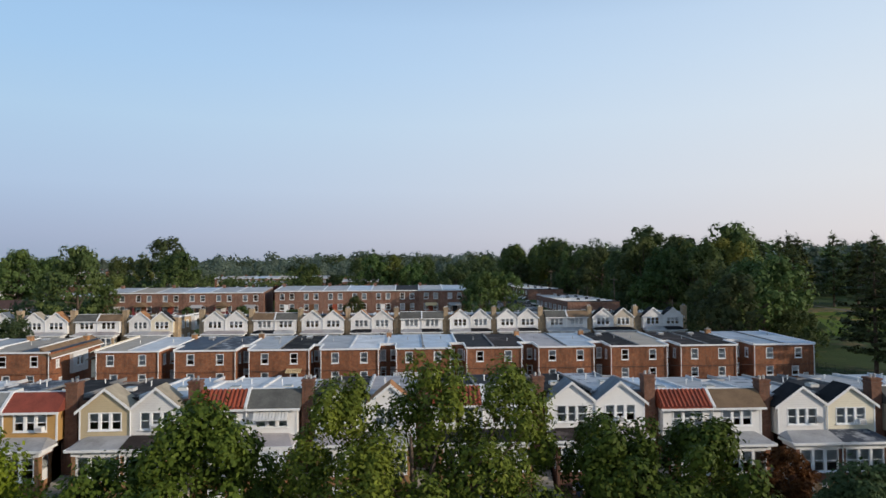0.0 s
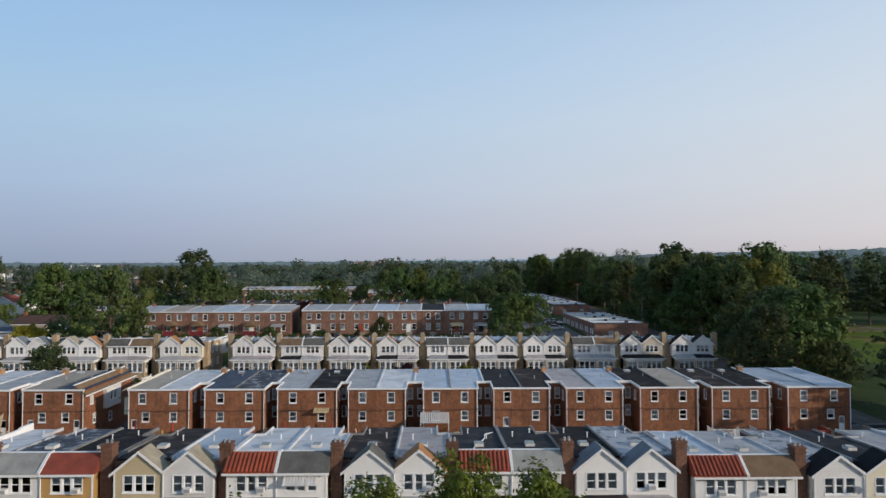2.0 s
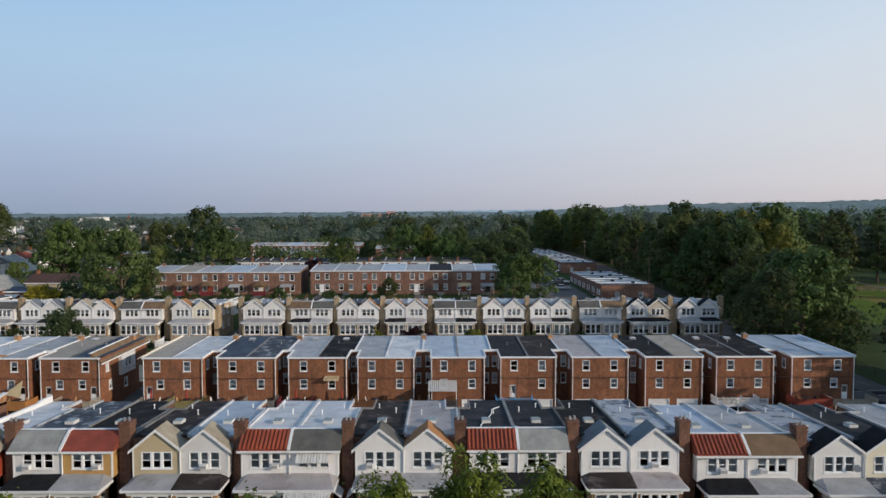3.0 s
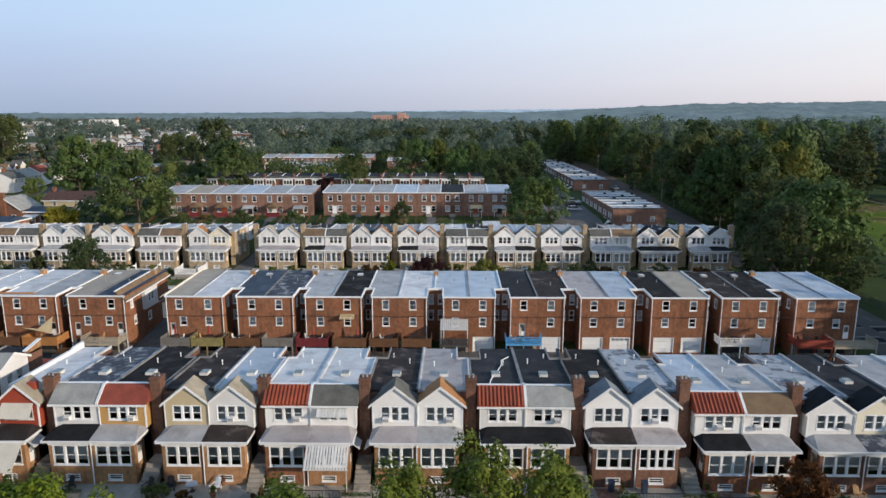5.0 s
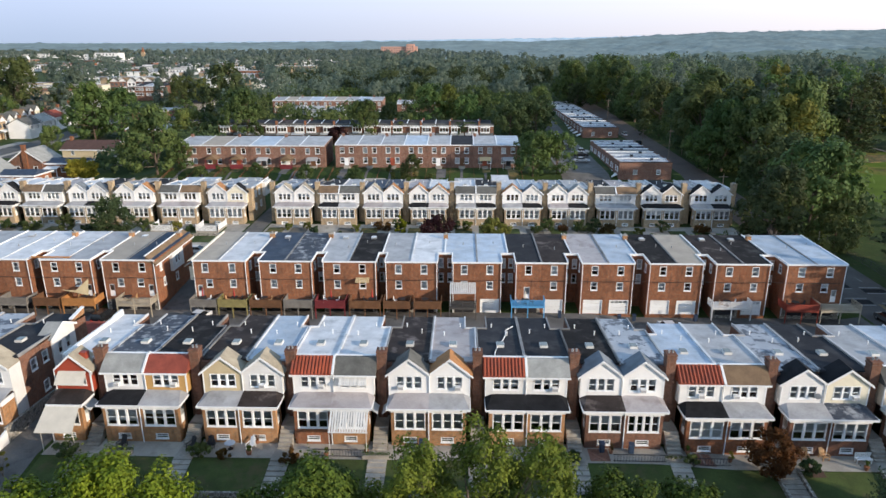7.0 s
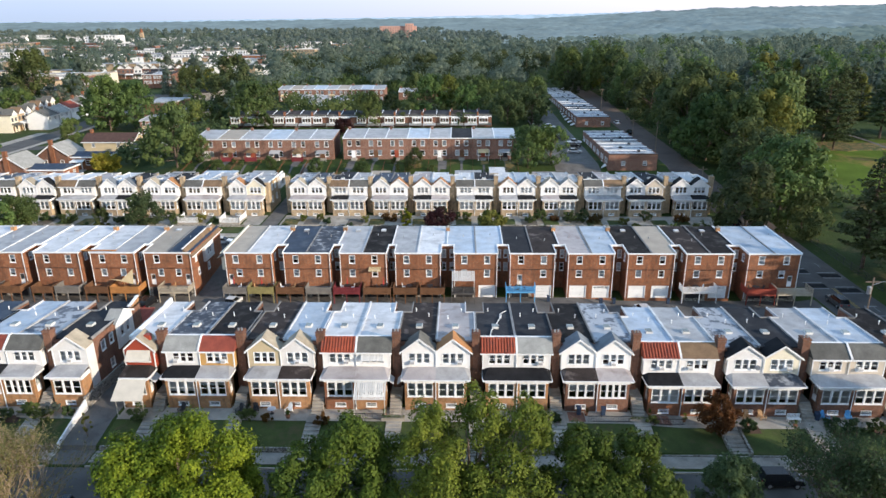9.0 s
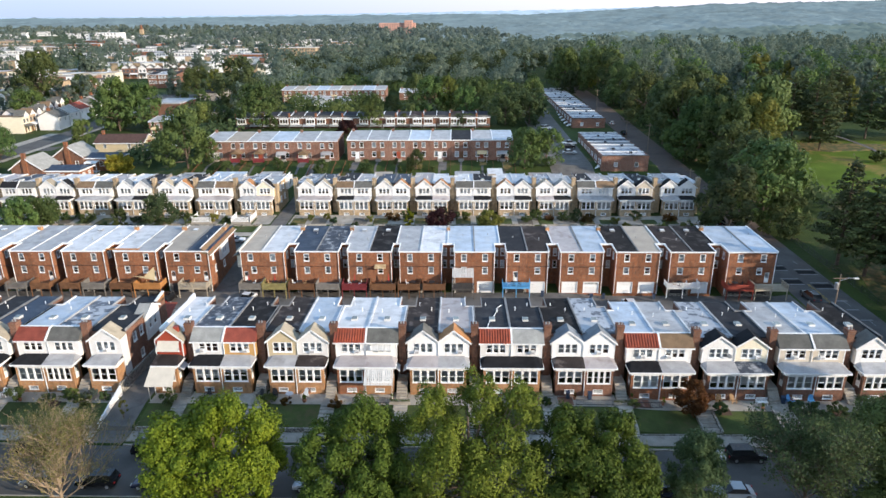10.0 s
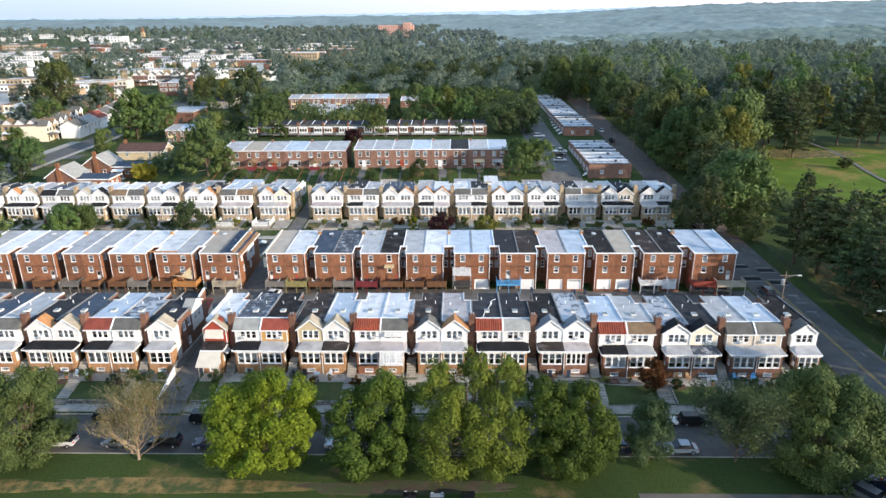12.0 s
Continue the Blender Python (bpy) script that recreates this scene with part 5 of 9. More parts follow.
tagged(new("cart_path", trail), "narrow gray paved path across the fairway", "path", kind="structure")
sheet("road_6", -168, -158, 150, 300, 0.12, ASPHALT, "gray side street climbing past the brick houses", "road")
sheet("pavement", -158, -155.5, 150, 300, 0.14, CONCRETE, "concrete sidewalk")
sheet("pavement", -172.5, -168, 200, 250, 0.14, CONCRETE, "pale concrete sidewalk at the corner")
sheet("parking_lot", -168, -139, 302, 320, 0.10, ASPHALT, "dark asphalt parking lot among trees", "parking lot")
sheet("parking_lot", -168, -142, 328, 348, 0.10, ASPHALT, "dark asphalt parking lot among trees", "parking lot")
sheet("road_5", -330, -150, 214, 221, 0.10, ASPHALT, "gray street on the far side", "road")



def pavement(name, x0, x1, y0, y1, z0, z1, label):
    s = Shape().box(x0, x1, y0, y1, z0, z1)
    return tagged(new(name, s.mesh(name, CONCRETE)), label, "pavement", kind="structure")


# sidewalks are slabs, a real kerb above the street
for a, b in ((-150, -46.4), (-41.7, 63.6)):
    slab = pavement("pavement", a, b, 46.35, 48.5, -0.3, 0.11, "worn concrete sidewalk")
    k = tagged(new("kerb", Shape().box(a, b, 45.66, 45.82, -0.4, 0.07).mesh("kerb", CONCRETE)), "concrete kerb along the street", "kerb", kind="structure")
tagged(new("kerb", Shape().box(-150, 63.6, 36.06, 36.22, -0.4, 0.06).mesh("kerb", CONCRETE)), "concrete kerb beside the park grass", "kerb", kind="structure")
for y0, y1 in ((123.4, 125.6), (110.3, 112.4)):
    sheet("pavement", -140, 62.8, y0, y1, 0.12, CONCRETE, "concrete sidewalk")

# marks on the avenue
def road_mark(x0, x1, y0, y1, mat, label):
    ys = steps_of(y0, y1, 8)
    tagged(new("road_marking", grid_mesh("road_marking", [x0, x1], ys, lambda x, y: land(70, y) + 0.062, mat)), label, "road marking", kind="structure")


road_mark(70.05, 70.2, 52, 98, PAINT_YELLOW, "double yellow line on the avenue")
road_mark(70.4, 70.55, 52, 98, PAINT_YELLOW, "double yellow line on the avenue")
for y in range(48, 98, 8):
    road_mark(73.0, 73.15, y, y + 2.2, PAINT_WHITE, "white lane dash")
for y in range(108, 180, 8):
    road_mark(73.0, 73.15, y, y + 2.2, PAINT_WHITE, "white lane dash")
for y0 in (97.6, 100.4, 104.6, 107.2):
    road_mark(66.0, 69.6, y0, y0 + 0.35, PAINT_WHITE, "white crosswalk line")
    road_mark(71.0, 74.6, y0 - 2.0, y0 - 1.65, PAINT_WHITE, "white crosswalk line")
for y0, x0 in ((98.2, 65.8), (105.2, 65.8), (96.2, 70.9), (103.0, 70.9)):
    sheet("road_patch", x0, x0 + 3.8, y0, y0 + 1.7, 0.064, SHINGLE["black"], "dark repaired strip of asphalt", "road")
for y0 in (90.0, 86.2, 82.0):
    road_mark(71.6, 73.8, y0, y0 + 0.4, PAINT_WHITE, "short white line across the lane")
for i in range(7):
    road_mark(65.6 + i * 1.35, 66.2 + i * 1.35, 47.0, 49.4, PAINT_WHITE, "white crosswalk bar")
sheet("road_4", 61.8, 66, 98.5, 107.5, 0.07, ASPHALT, "side street mouth", "road")

# ---- front yards: lawn banks, garden walls, walks and steps ----
CENTERS = [r[0] for r in ROW_FRONT if r[1] == "p"]
EDGES = []
for xc, what, w, *_ in ROW_FRONT:
    if what == "p":
        EDGES += [xc - w, xc + w]
    elif what == "L":
        EDGES += [xc - w]
    else:
        EDGES += [xc + w]
GAPS = []
for e in sorted(EDGES):
    if GAPS and e - GAPS[-1] < 1.2:
        GAPS[-1] = (GAPS[-1] + e) / 2
    else:
        GAPS.append(e)


def steps_thing(name, x, y0, y1, z0, z1, n, width, label, group):
    ob = thing(name, x, y0, z0, label, "steps", group)
    rise, tread = (z1 - z0) / n, (y1 - y0) / n
    me = shared(("step", width, round(rise, 2), round(tread, 2)), lambda: Shape().box(-width / 2, width / 2, 0, tread + 0.25, -0.5, rise).mesh("step", CONCRETE))
    for i in range(n):
        part("step", me, ob, (0, i * tread, i * rise))
    return ob


for gx in GAPS:
    if gx > 61:
        continue
    dz = row_drop(gx)
    steps_thing("porch_steps", gx, 54.6, 56.7, 1.4 + dz, 3.1 + dz, 6, 1.45, "concrete porch steps in the recess between two houses", "porch steps")
    tagged(new("landing", Shape().box(gx - 0.74, gx + 0.74, 56.7, 59.2, 0.6 + dz, 3.1 + dz).mesh("landing", CONCRETE)), "concrete landing at the porch doors", "landing", kind="structure")
    zf = max(0.26, 0.80 + dz)
    steps_thing("garden_steps", gx, 48.1, 49.3, 0.12, zf, 4, 1.9, "worn concrete steps down to the sidewalk", "garden steps")
    steps_thing("garden_steps", gx, 49.3, 53.2, zf, 1.56 + dz, 6, 1.9, "worn concrete steps down to the sidewalk", "garden steps")
    sheet("garden_walk", gx - 0.95, gx + 0.95, 53.1, 54.9, 0.05, CONCRETE, "concrete garden walk", "walk")

for (xc, what, w, *_rest) in ROW_FRONT:
    a, b = (xc - w + 0.75, xc + w - 0.75) if what == "p" else ((xc - w + 0.75, xc - 0.1) if what == "L" else (xc + 0.1, xc + w - 0.75))
    sheet("terrace", a, b, 53.0, 56.2, 0.04, CONCRETE, "concrete terrace before the porches", "terrace")
    sheet("lawn", a, b, 48.8, 52.9, 0.03, LAWN, "sloping green front lawn", "lawn")
    zt = 0.68 + row_drop(xc) * 0.7
    s = Shape()
    n = max(1, int((b - a) / 0.55))
    for i in range(n):
        for j in range(2):
            off = 0.27 * (j % 2)
            x0 = a + i * (b - a) / n
            s.box(x0 + 0.012 + off * 0.0, x0 + (b - a) / n - 0.012, 48.56 + 0.02 * random.random(), 48.8, 0.05 + j * (zt - 0.05) / 2, 0.05 + (j + 1) * (zt - 0.05) / 2 - 0.012)
    tagged(new("garden_wall", s.mesh("garden_wall", STONE)), "low block wall along the sidewalk", "garden wall", kind="structure")

for gx, y0, y1, z0, z1 in ((34.1, 48.8, 53.0, 0.3, 1.1), (44.6, 48.8, 53.0, 0.3, 1.1)):
    for k in (-1, 1):
        tagged(new("step_wall", Shape().prism([(gx + k * 1.02, y0, 0.0), (gx + k * 1.02, y1, 0.4), (gx + k * 1.02, y1, z1 + 0.12), (gx + k * 1.02, y0, z0 + 0.3)], (k * 0.28, 0, 0)).mesh("step_wall", STONE)), "low rough stone wall beside garden steps", "wall", kind="structure")
# side wall of the driveway: rubble at the back, white at the front
tagged(new("side_wall", Shape().prism([(-46.36, 55.0, 0.9), (-46.36, 72.3, 0.6), (-46.36, 72.3, 2.6), (-46.36, 55.0, 3.3)], (0.3, 0, 0)).mesh("side_wall", STONE)), "gray rubble stone wall beside the driveway", "wall", kind="structure")
tagged(new("side_wall", Shape().prism([(-46.5, 48.6, 0.0), (-46.3, 55.0, 0.9), (-46.3, 55.0, 3.0), (-46.5, 48.6, 1.0)], (0.25, 0, 0)).mesh("side_wall", SIDE_STUCCO)), "sloping white rendered wall beside the driveway", "wall", kind="structure")

# hedge-like low walls before the third row
for i, xc in enumerate([-134.6 + 10.35 * k for k in range(9)] + [-36.1 + 10.3 * k for k in range(10)]):
    s = Shape().box(xc - 4.3, xc + 4.3, 130.1, 130.35, 2.3, 3.25)
    tagged(new("garden_wall", s.mesh("garden_wall", STONE if i % 3 else CONCRETE)), "low garden wall before a house", "garden wall", kind="structure")

for a, b in ((-139, -46), (-41.4, 62)):
    sheet("terrace", a, b, 130.5, 138.2, 0.04, CONCRETE, "worn concrete yards before the pale houses", "terrace")
yard = random.Random(12)
for xc in [-134.6 + 5.175 * k for k in range(17)] + [-38.7 + 5.15 * k for k in range(19)]:
    what = yard.random()
    if what < 0.75:
        sheet("lawn", xc - 1.9, xc + 1.9, 126.0, 130.0, 0.06, LAWN if what < 0.5 else DRY, "small worn front lawn before a pale house", "lawn")
    if yard.random() < 0.8:
        sheet("lawn", xc - 2.2, xc + 1.5, 130.6, 135.4, 0.07, yard.choice((LAWN, DRY, GRAVEL, LAWN)), "small planted front yard", "lawn")
# ---- brick rows beyond the third row ----
def brick_house(x0, x1, y, z, h, depth, wall, flat, group, label, turn=0.0, wins=2, floors=2, parts_panes=True):
    """A plain two-storey rowhouse with a flat roof; (x0..x1) its front, seen from the street."""
    w = x1 - x0
    ob = thing("rowhouse", (x0 + x1) / 2, y, z, label, "house", group, turn)
    rows = [h - 2.35, h - 5.25][:floors]
    ww, wh = min(1.15, w / (wins + 1.6)), 1.6
    pos = [(-w / 2 + w * (i + 0.75) / (wins + 0.5)) for i in range(wins)]
    holes = [(p - ww / 2, p + ww / 2, r, r + wh) for p in pos for r in rows]
    key = (round(w, 1), h, depth, wall.name, wins, floors)

    def make():
        s = Shape()
        s.wall("x", -w / 2, w / 2, 0, 0.25, -2.0, h, holes)
        s.ring([(-w / 2, 0.25), (-w / 2 + 0.2, 0.25), (-w / 2 + 0.2, depth - 0.2), (w / 2 - 0.2, depth - 0.2), (w / 2 - 0.2, 0.25), (w / 2, 0.25), (w / 2, depth), (-w / 2, depth)], -2, lambda y: lerp(h, h + 0.85, y / depth))
        return s.mesh("wall", wall)

    part("wall", shared(("bh", *key), make), ob)

    def roof():
        s = Shape()
        s.prism([(-w / 2, -0.25, h), (w / 2, -0.25, h), (w / 2, depth, h + 1.0), (-w / 2, depth, h + 1.0)], (0, 0, 0.14))
        return s.mesh("roof", FLAT[flat])

    part("roof", shared(("bhr", *key, flat), roof), ob)
    part("coping", shared(("bhc", *key), lambda: Shape().prism([(-w / 2 - 0.16, -0.3, h + 0.1), (-w / 2 + 0.16, -0.3, h + 0.1), (-w / 2 + 0.16, depth, h + 1.3), (-w / 2 - 0.16, depth, h + 1.3)], (0, 0, 0.05)).box(-w / 2, w / 2, -0.35, -0.2, h - 0.15, h + 0.1).mesh("coping", TRIM)), ob)
    for p in pos:
        for r in rows:
            window(ob, p, 0.04, r, ww, wh, 1)
    return ob


rnd = random.Random(5)


def brick_row(x0, x1, n, y, z, h, depth, wall, flats, group, label, **kw):
    made = []
    for i in range(n):
        a, b = lerp(x0, x1, i / n), lerp(x0, x1, (i + 1) / n)
        ob = brick_house(a, b, y, z, h, depth, wall, flats[i % len(flats)], group, label, **kw)
        made.append(ob)
        if i % 2 == 0:
            part("chimney", shared(("bch", h, wall.name), lambda: Shape().box(-0.4, 0.4, 6.6, 7.3, h - 0.2, h + 1.9).mesh("chimney", wall)), ob, (-(b - a) / 2 + 0.5, depth - 8.0, 0))
        if kw.get("wins", 2) == 2 and rnd.random() < 0.55:
            mat_ = AWNING_GRAY if i % 2 else CANVAS
            ridge_line = [(-1.6 + q * 0.16, 0.05 * (q % 2)) for q in range(21)]
            sheet_ = [(q, -0.05, 3.2 + r) for q, r in ridge_line] + [(q, -2.4, 2.5 + r) for q, r in ridge_line]
            awning = part("porch_awning", shared(("far_awn", i % 2), lambda: Shape().add(sheet_ + [(x, y, z - 0.05) for x, y, z in sheet_], [f for q in range(20) for f in ((q, q + 21, q + 22, q + 1), (q + 42, q + 43, q + 64, q + 63), (q + 21, q + 63, q + 64, q + 22), (q, q + 1, q + 43, q + 42))] + [(0, 42, 63, 21), (20, 41, 83, 62)]).mesh("porch_awning", mat_)), ob)
            for q in (-1.5, 1.5):
                part("post", shared("far_awn_post", lambda: Shape().bar((0, -2.3, -1.5), (0, -2.3, 2.5), 0.06).mesh("post", TRIM)), awning, (q, 0, 0))
    return made


D_ROW = brick_row(-34.6, 18.2, 8, 183, 8.1, 6.6, 12.2, BRICK_DUSTY, ("light", "light", "light", "bluewhite", "light", "charcoal", "light", "bluewhite"), "brick row on the slope", "red brick rowhouse with pale sloping roof and white windows")
D_ROW += brick_row(-80.5, -37.6, 6, 183, 7.9, 6.5, 12.2, BRICK_DUSTY, ("light", "tan", "light", "bluewhite", "light", "light"), "brick row on the slope", "red brick rowhouse with pale sloping roof and white windows")
DOOR_PAINTS = [TRIM, DECKS["brown"], TILE_RED, METAL_DARK]
for i, ob in enumerate(D_ROW):
    door = part("door", shared(("ddoor", i % 4), lambda: Shape().box(-0.5, 0.5, -0.06, 0.05, 0.7, 2.9).box(-0.62, -0.5, -0.08, 0.02, 0.7, 3.0).box(0.5, 0.62, -0.08, 0.02, 0.7, 3.0).mesh("door", DOOR_PAINTS[i % 4])), ob, (0.15 if i % 2 else -0.15, 0, 0))
    part("stoop", shared("dstoop", lambda: Shape().box(-0.9, 0.9, -1.3, 0, -0.6, 0.65).box(-0.7, 0.7, -1.7, -1.3, -0.6, 0.35).box(-0.7, 0.7, -2.1, -1.7, -0.6, 0.05).mesh("stoop", CONCRETE)), ob)
    if i in (9, 10, 12):
        s = Shape().prism([(-1.9, -3.0, 2.9), (1.9, -3.0, 2.9), (0, -3.0, 4.1)], (0, 3.0, 0))
        part("porch_gable", s.mesh("porch_gable", SHINGLE["brown"]), ob, label="small brown porch gable")
        part("porch_screen", Shape().box(-1.8, -1.6, -2.9, -2.7, -0.5, 2.9).box(1.6, 1.8, -2.9, -2.7, -0.5, 2.9).box(-1.6, 1.6, -2.85, -2.75, -0.5, 1.5).mesh("porch_screen", DECKS["wine"]), ob, label="red porch screen")

# plots between the third row and the brick row: fences, walks, hedges
plots = random.Random(31)
PLOT_FENCE = shared("plotfence", lambda: (lambda s: [s.box(-0.04, 0.04, a - 0.04, a + 0.04, -0.4, 1.05) for a in np.arange(0, 12.1, 2.0)] and [s.box(-0.02, 0.02, a, a + 0.06, 0.05, 0.98) for a in np.arange(0.2, 12, 0.28)] and s.box(-0.03, 0.03, 0, 12, 0.88, 0.95))(Shape()).mesh("fence", DECKS["brown"]))
for x in [-34.6 + 6.6 * k for k in range(9)] + [-80.5 + 7.15 * k for k in range(7)]:
    y = 167.5
    fence = tagged(new("garden_fence", PLOT_FENCE), "low brown picket fence between two yards", "fence", "garden fences on the slope")
    fence.matrix_basis = pose(x, y, land(x, y) + 0.05, math.degrees(math.atan2(land(x, y + 12) - land(x, y), 12)), 0, 0)
    if plots.random() < 0.5:
        sheet("garden_walk", x + 2.9, x + 3.6, 165, 181.5, 0.05, ASPHALT_OLD, "concrete garden walk", "walk")
    if plots.random() < 0.6:
        a = x + plots.uniform(1.0, 3.5)
        sheet("patio", a, a + plots.uniform(1.6, 2.8), plots.uniform(172, 176), 180.8, 0.07, ASPHALT_OLD if plots.random() < 0.5 else DRY, "bare paved yard behind the houses", "yard")

E_ROW = brick_row(-89.6, 13.5, 19, 243, 8.0, 5.2, 10.5, BRICK_DARK, ("charcoal", "brownmottled", "charcoal"), "far row with white bays", "brown rowhouse with white upper windows and dark roof", wins=0)
for i, ob in enumerate(E_ROW):
    x = 0.5 if i % 2 else -0.5
    bay = part("bay", shared("farbay", lambda: Shape().box(-1.75, 1.75, -0.9, 0.0, 2.6, 3.15).box(-1.75, 1.75, -0.9, 0.0, 4.55, 4.95).box(-1.75, -1.55, -0.9, 0, 3.15, 4.55).box(-0.62, -0.42, -0.9, 0, 3.15, 4.55).box(0.42, 0.62, -0.9, 0, 3.15, 4.55).box(1.55, 1.75, -0.9, 0, 3.15, 4.55).mesh("bay", SIDE_STUCCO)), ob, (x, 0, 0), "white rendered bay")
    for q in (-1.08, 0.0, 1.08):
        part("pane", shared("farbaypane", lambda: Shape().add([(-0.46, 0, 3.15), (0.46, 0, 3.15), (0.46, 0, 4.55), (-0.46, 0, 4.55)], [(0, 1, 2, 3)]).mesh("pane", GLASS)), bay, (q, -0.8, 0))
    part("mansard", shared("farmans", lambda: Shape().prism([(-2.7, -0.35, 4.95), (-2.7, 0.9, 6.0), (-2.7, 0.9, 4.95)], (5.4, 0, 0)).mesh("mansard", SHINGLE["darkgray"])), ob)
    part("porch_roof", shared(("farporch", i % 3), lambda: Shape().prism([(-2.5, -2.3, 2.0), (2.5, -2.3, 2.0), (2.5, 0, 2.6), (-2.5, 0, 2.6)], (0, 0, 0.14)).bar((-2.3, -2.1, -0.5), (-2.3, -2.1, 2.0), 0.09).bar((2.3, -2.1, -0.5), (2.3, -2.1, 2.0), 0.09).mesh("porch_roof", (SHINGLE["darkgray"], SHINGLE["gray"], AWNING_GRAY)[i % 3])), ob)
    if i % 2 == 0:
        part("front_chimney", shared("farfc", lambda: Shape().box(-0.35, 0.35, -0.15, 0.55, 2, 7.0).mesh("front_chimney", BRICK)), ob, (-2.71, 0, 0))
brick_row(-90.0, -36.5, 9, 318, 11.0, 5.6, 11, BRICK_DUSTY, ("light", "tan", "light", "bluewhite"), "farthest brick row", "red brick rowhouse with pale flat roof")
brick_row(-30.0, -6.0, 4, 322, 10.6, 4.2, 11, BRICK_DUSTY, ("light", "light"), "farthest brick row", "red brick rowhouse with pale flat roof", wins=1)
brick_row(-128.0, -111.0, 3, 247, 5.9, 5.3, 12, BRICK_DUSTY, ("light", "bluewhite"), "brick houses by the parking lot", "red brick house with pale flat roof by a parking lot")
brick_row(-188.0, -170.0, 3, 381, 11.6, 8.2, 11, BRICK_DARK, ("charcoal", "patched"), "dark brick block", "dark brick block with white windows", wins=3)
for x, y, w in ((-66, 300, 8), (-56, 298, 7), (-76, 303, 8)):
    cot = thing("garage", x, y, land(x, y), "low white garage with a gray roof", "garage", "garages behind the far row")
    part("wall", Shape().box(-w / 2, w / 2, 0, 8, -1, 3.2).mesh("wall", SIDE_STUCCO), cot)
    part("roof", Shape().prism([(-w / 2 - 0.3, -0.4, 3.2), (w / 2 + 0.3, -0.4, 3.2), (w / 2 + 0.3, 4, 4.8), (-w / 2 - 0.3, 4, 4.8)], (0, 0, 0.15)).prism([(-w / 2 - 0.3, 4, 4.8), (w / 2 + 0.3, 4, 4.8), (w / 2 + 0.3, 8.4, 3.2), (-w / 2 - 0.3, 8.4, 3.2)], (0, 0, 0.15)).mesh("roof", FLAT["light"]), cot)

# ---- two blocks along the avenue ----
def avenue_block(x0, x1, y0, y1, zb, h, n, label):
    ob = thing("brick_block", (x0 + x1) / 2, y0, zb, label, "house", "brick blocks along the avenue")
    w, d = x1 - x0, y1 - y0
    s = Shape()
    wins = [(-3.2, -2.2, h * 0.58, h * 0.58 + 1.2), (3.0, 4.0, h * 0.58, h * 0.58 + 1.2)]
    s.wall("x", -w / 2, w / 2, 0, 0.3, -2, h, wins)
    hs = []
    for i in range(n):
        a = d * (i + 0.5) / n
        hs += [(a - 1.6, a - 0.6, 5.0, 6.3), (a + 0.6, a + 1.6, 5.0, 6.3), (a - 1.2, a + 1.2, 1.8, 3.4)]
    s.wall("y", 0.3, d, -w / 2, -w / 2 + 0.3, -2, h, hs)
    s.box(w / 2 - 0.3, w / 2, 0.3, d, -2, h)
    s.box(-w / 2, w / 2, d - 0.3, d, -2, h)
    part("wall", s.mesh("wall", BRICK_DUSTY), ob)
    for a, b, c, e in wins:
        window(ob, (a + b) / 2, 0.05, c, b - a, e - c, 1)
    for i in range(n):
        a = d * (i + 0.5) / n
        window(ob, -w / 2, a - 1.1, 5.0, 1.0, 1.3, 1, -90)
        window(ob, -w / 2, a + 1.1, 5.0, 1.0, 1.3, 1, -90)
        s = Shape().prism([(-w / 2 - 1.6, a - 1.5, 3.4), (-w / 2, a - 1.5, 4.1), (-w / 2, a + 1.5, 4.1), (-w / 2 - 1.6, a + 1.5, 3.4)], (0, 0, 0.08))
        part("awning", s.mesh("awning", AWNING), ob)
        flat = ("patched", "light", "mottled", "patched", "coping")[(i * 3) % 5]
        s = Shape().box(-w / 2 + 0.1, w / 2 - 0.1, d * i / n + 0.1, d * (i + 1) / n - 0.1, h - 0.25, h - 0.05)
        part("flat_roof", s.mesh("flat_roof", FLAT[flat]), ob)
        part("coping", shared(("abc", w), lambda: Shape().box(-w / 2, w / 2, -0.15, 0.15, -0.3, 0.15).mesh("coping", TRIM)), ob, (0, d * (i + 1) / n, h))
        part("roof_vent", shared("abv", lambda: Shape().box(-0.4, 0.4, -0.4, 0.4, -0.1, 0.45).mesh("roof_vent", METAL_DARK)), ob, (2.5 - 4 * (i % 2), a + 1.0, h))
    part("coping", shared(("abf", w), lambda: Shape().box(-w / 2 - 0.08, w / 2 + 0.08, -0.1, 0.35, -0.1, 0.12).mesh("coping", METAL_DARK)), ob, (0, 0, h))
    return ob


avenue_block(44.0, 58.0, 172, 214, 4.0, 7.8, 7, "two-storey red brick block with pale flat roofs")
avenue_block(46.2, 59.3, 241, 360, 6.0, 7.0, 16, "long two-storey red brick block with pale flat roofs")

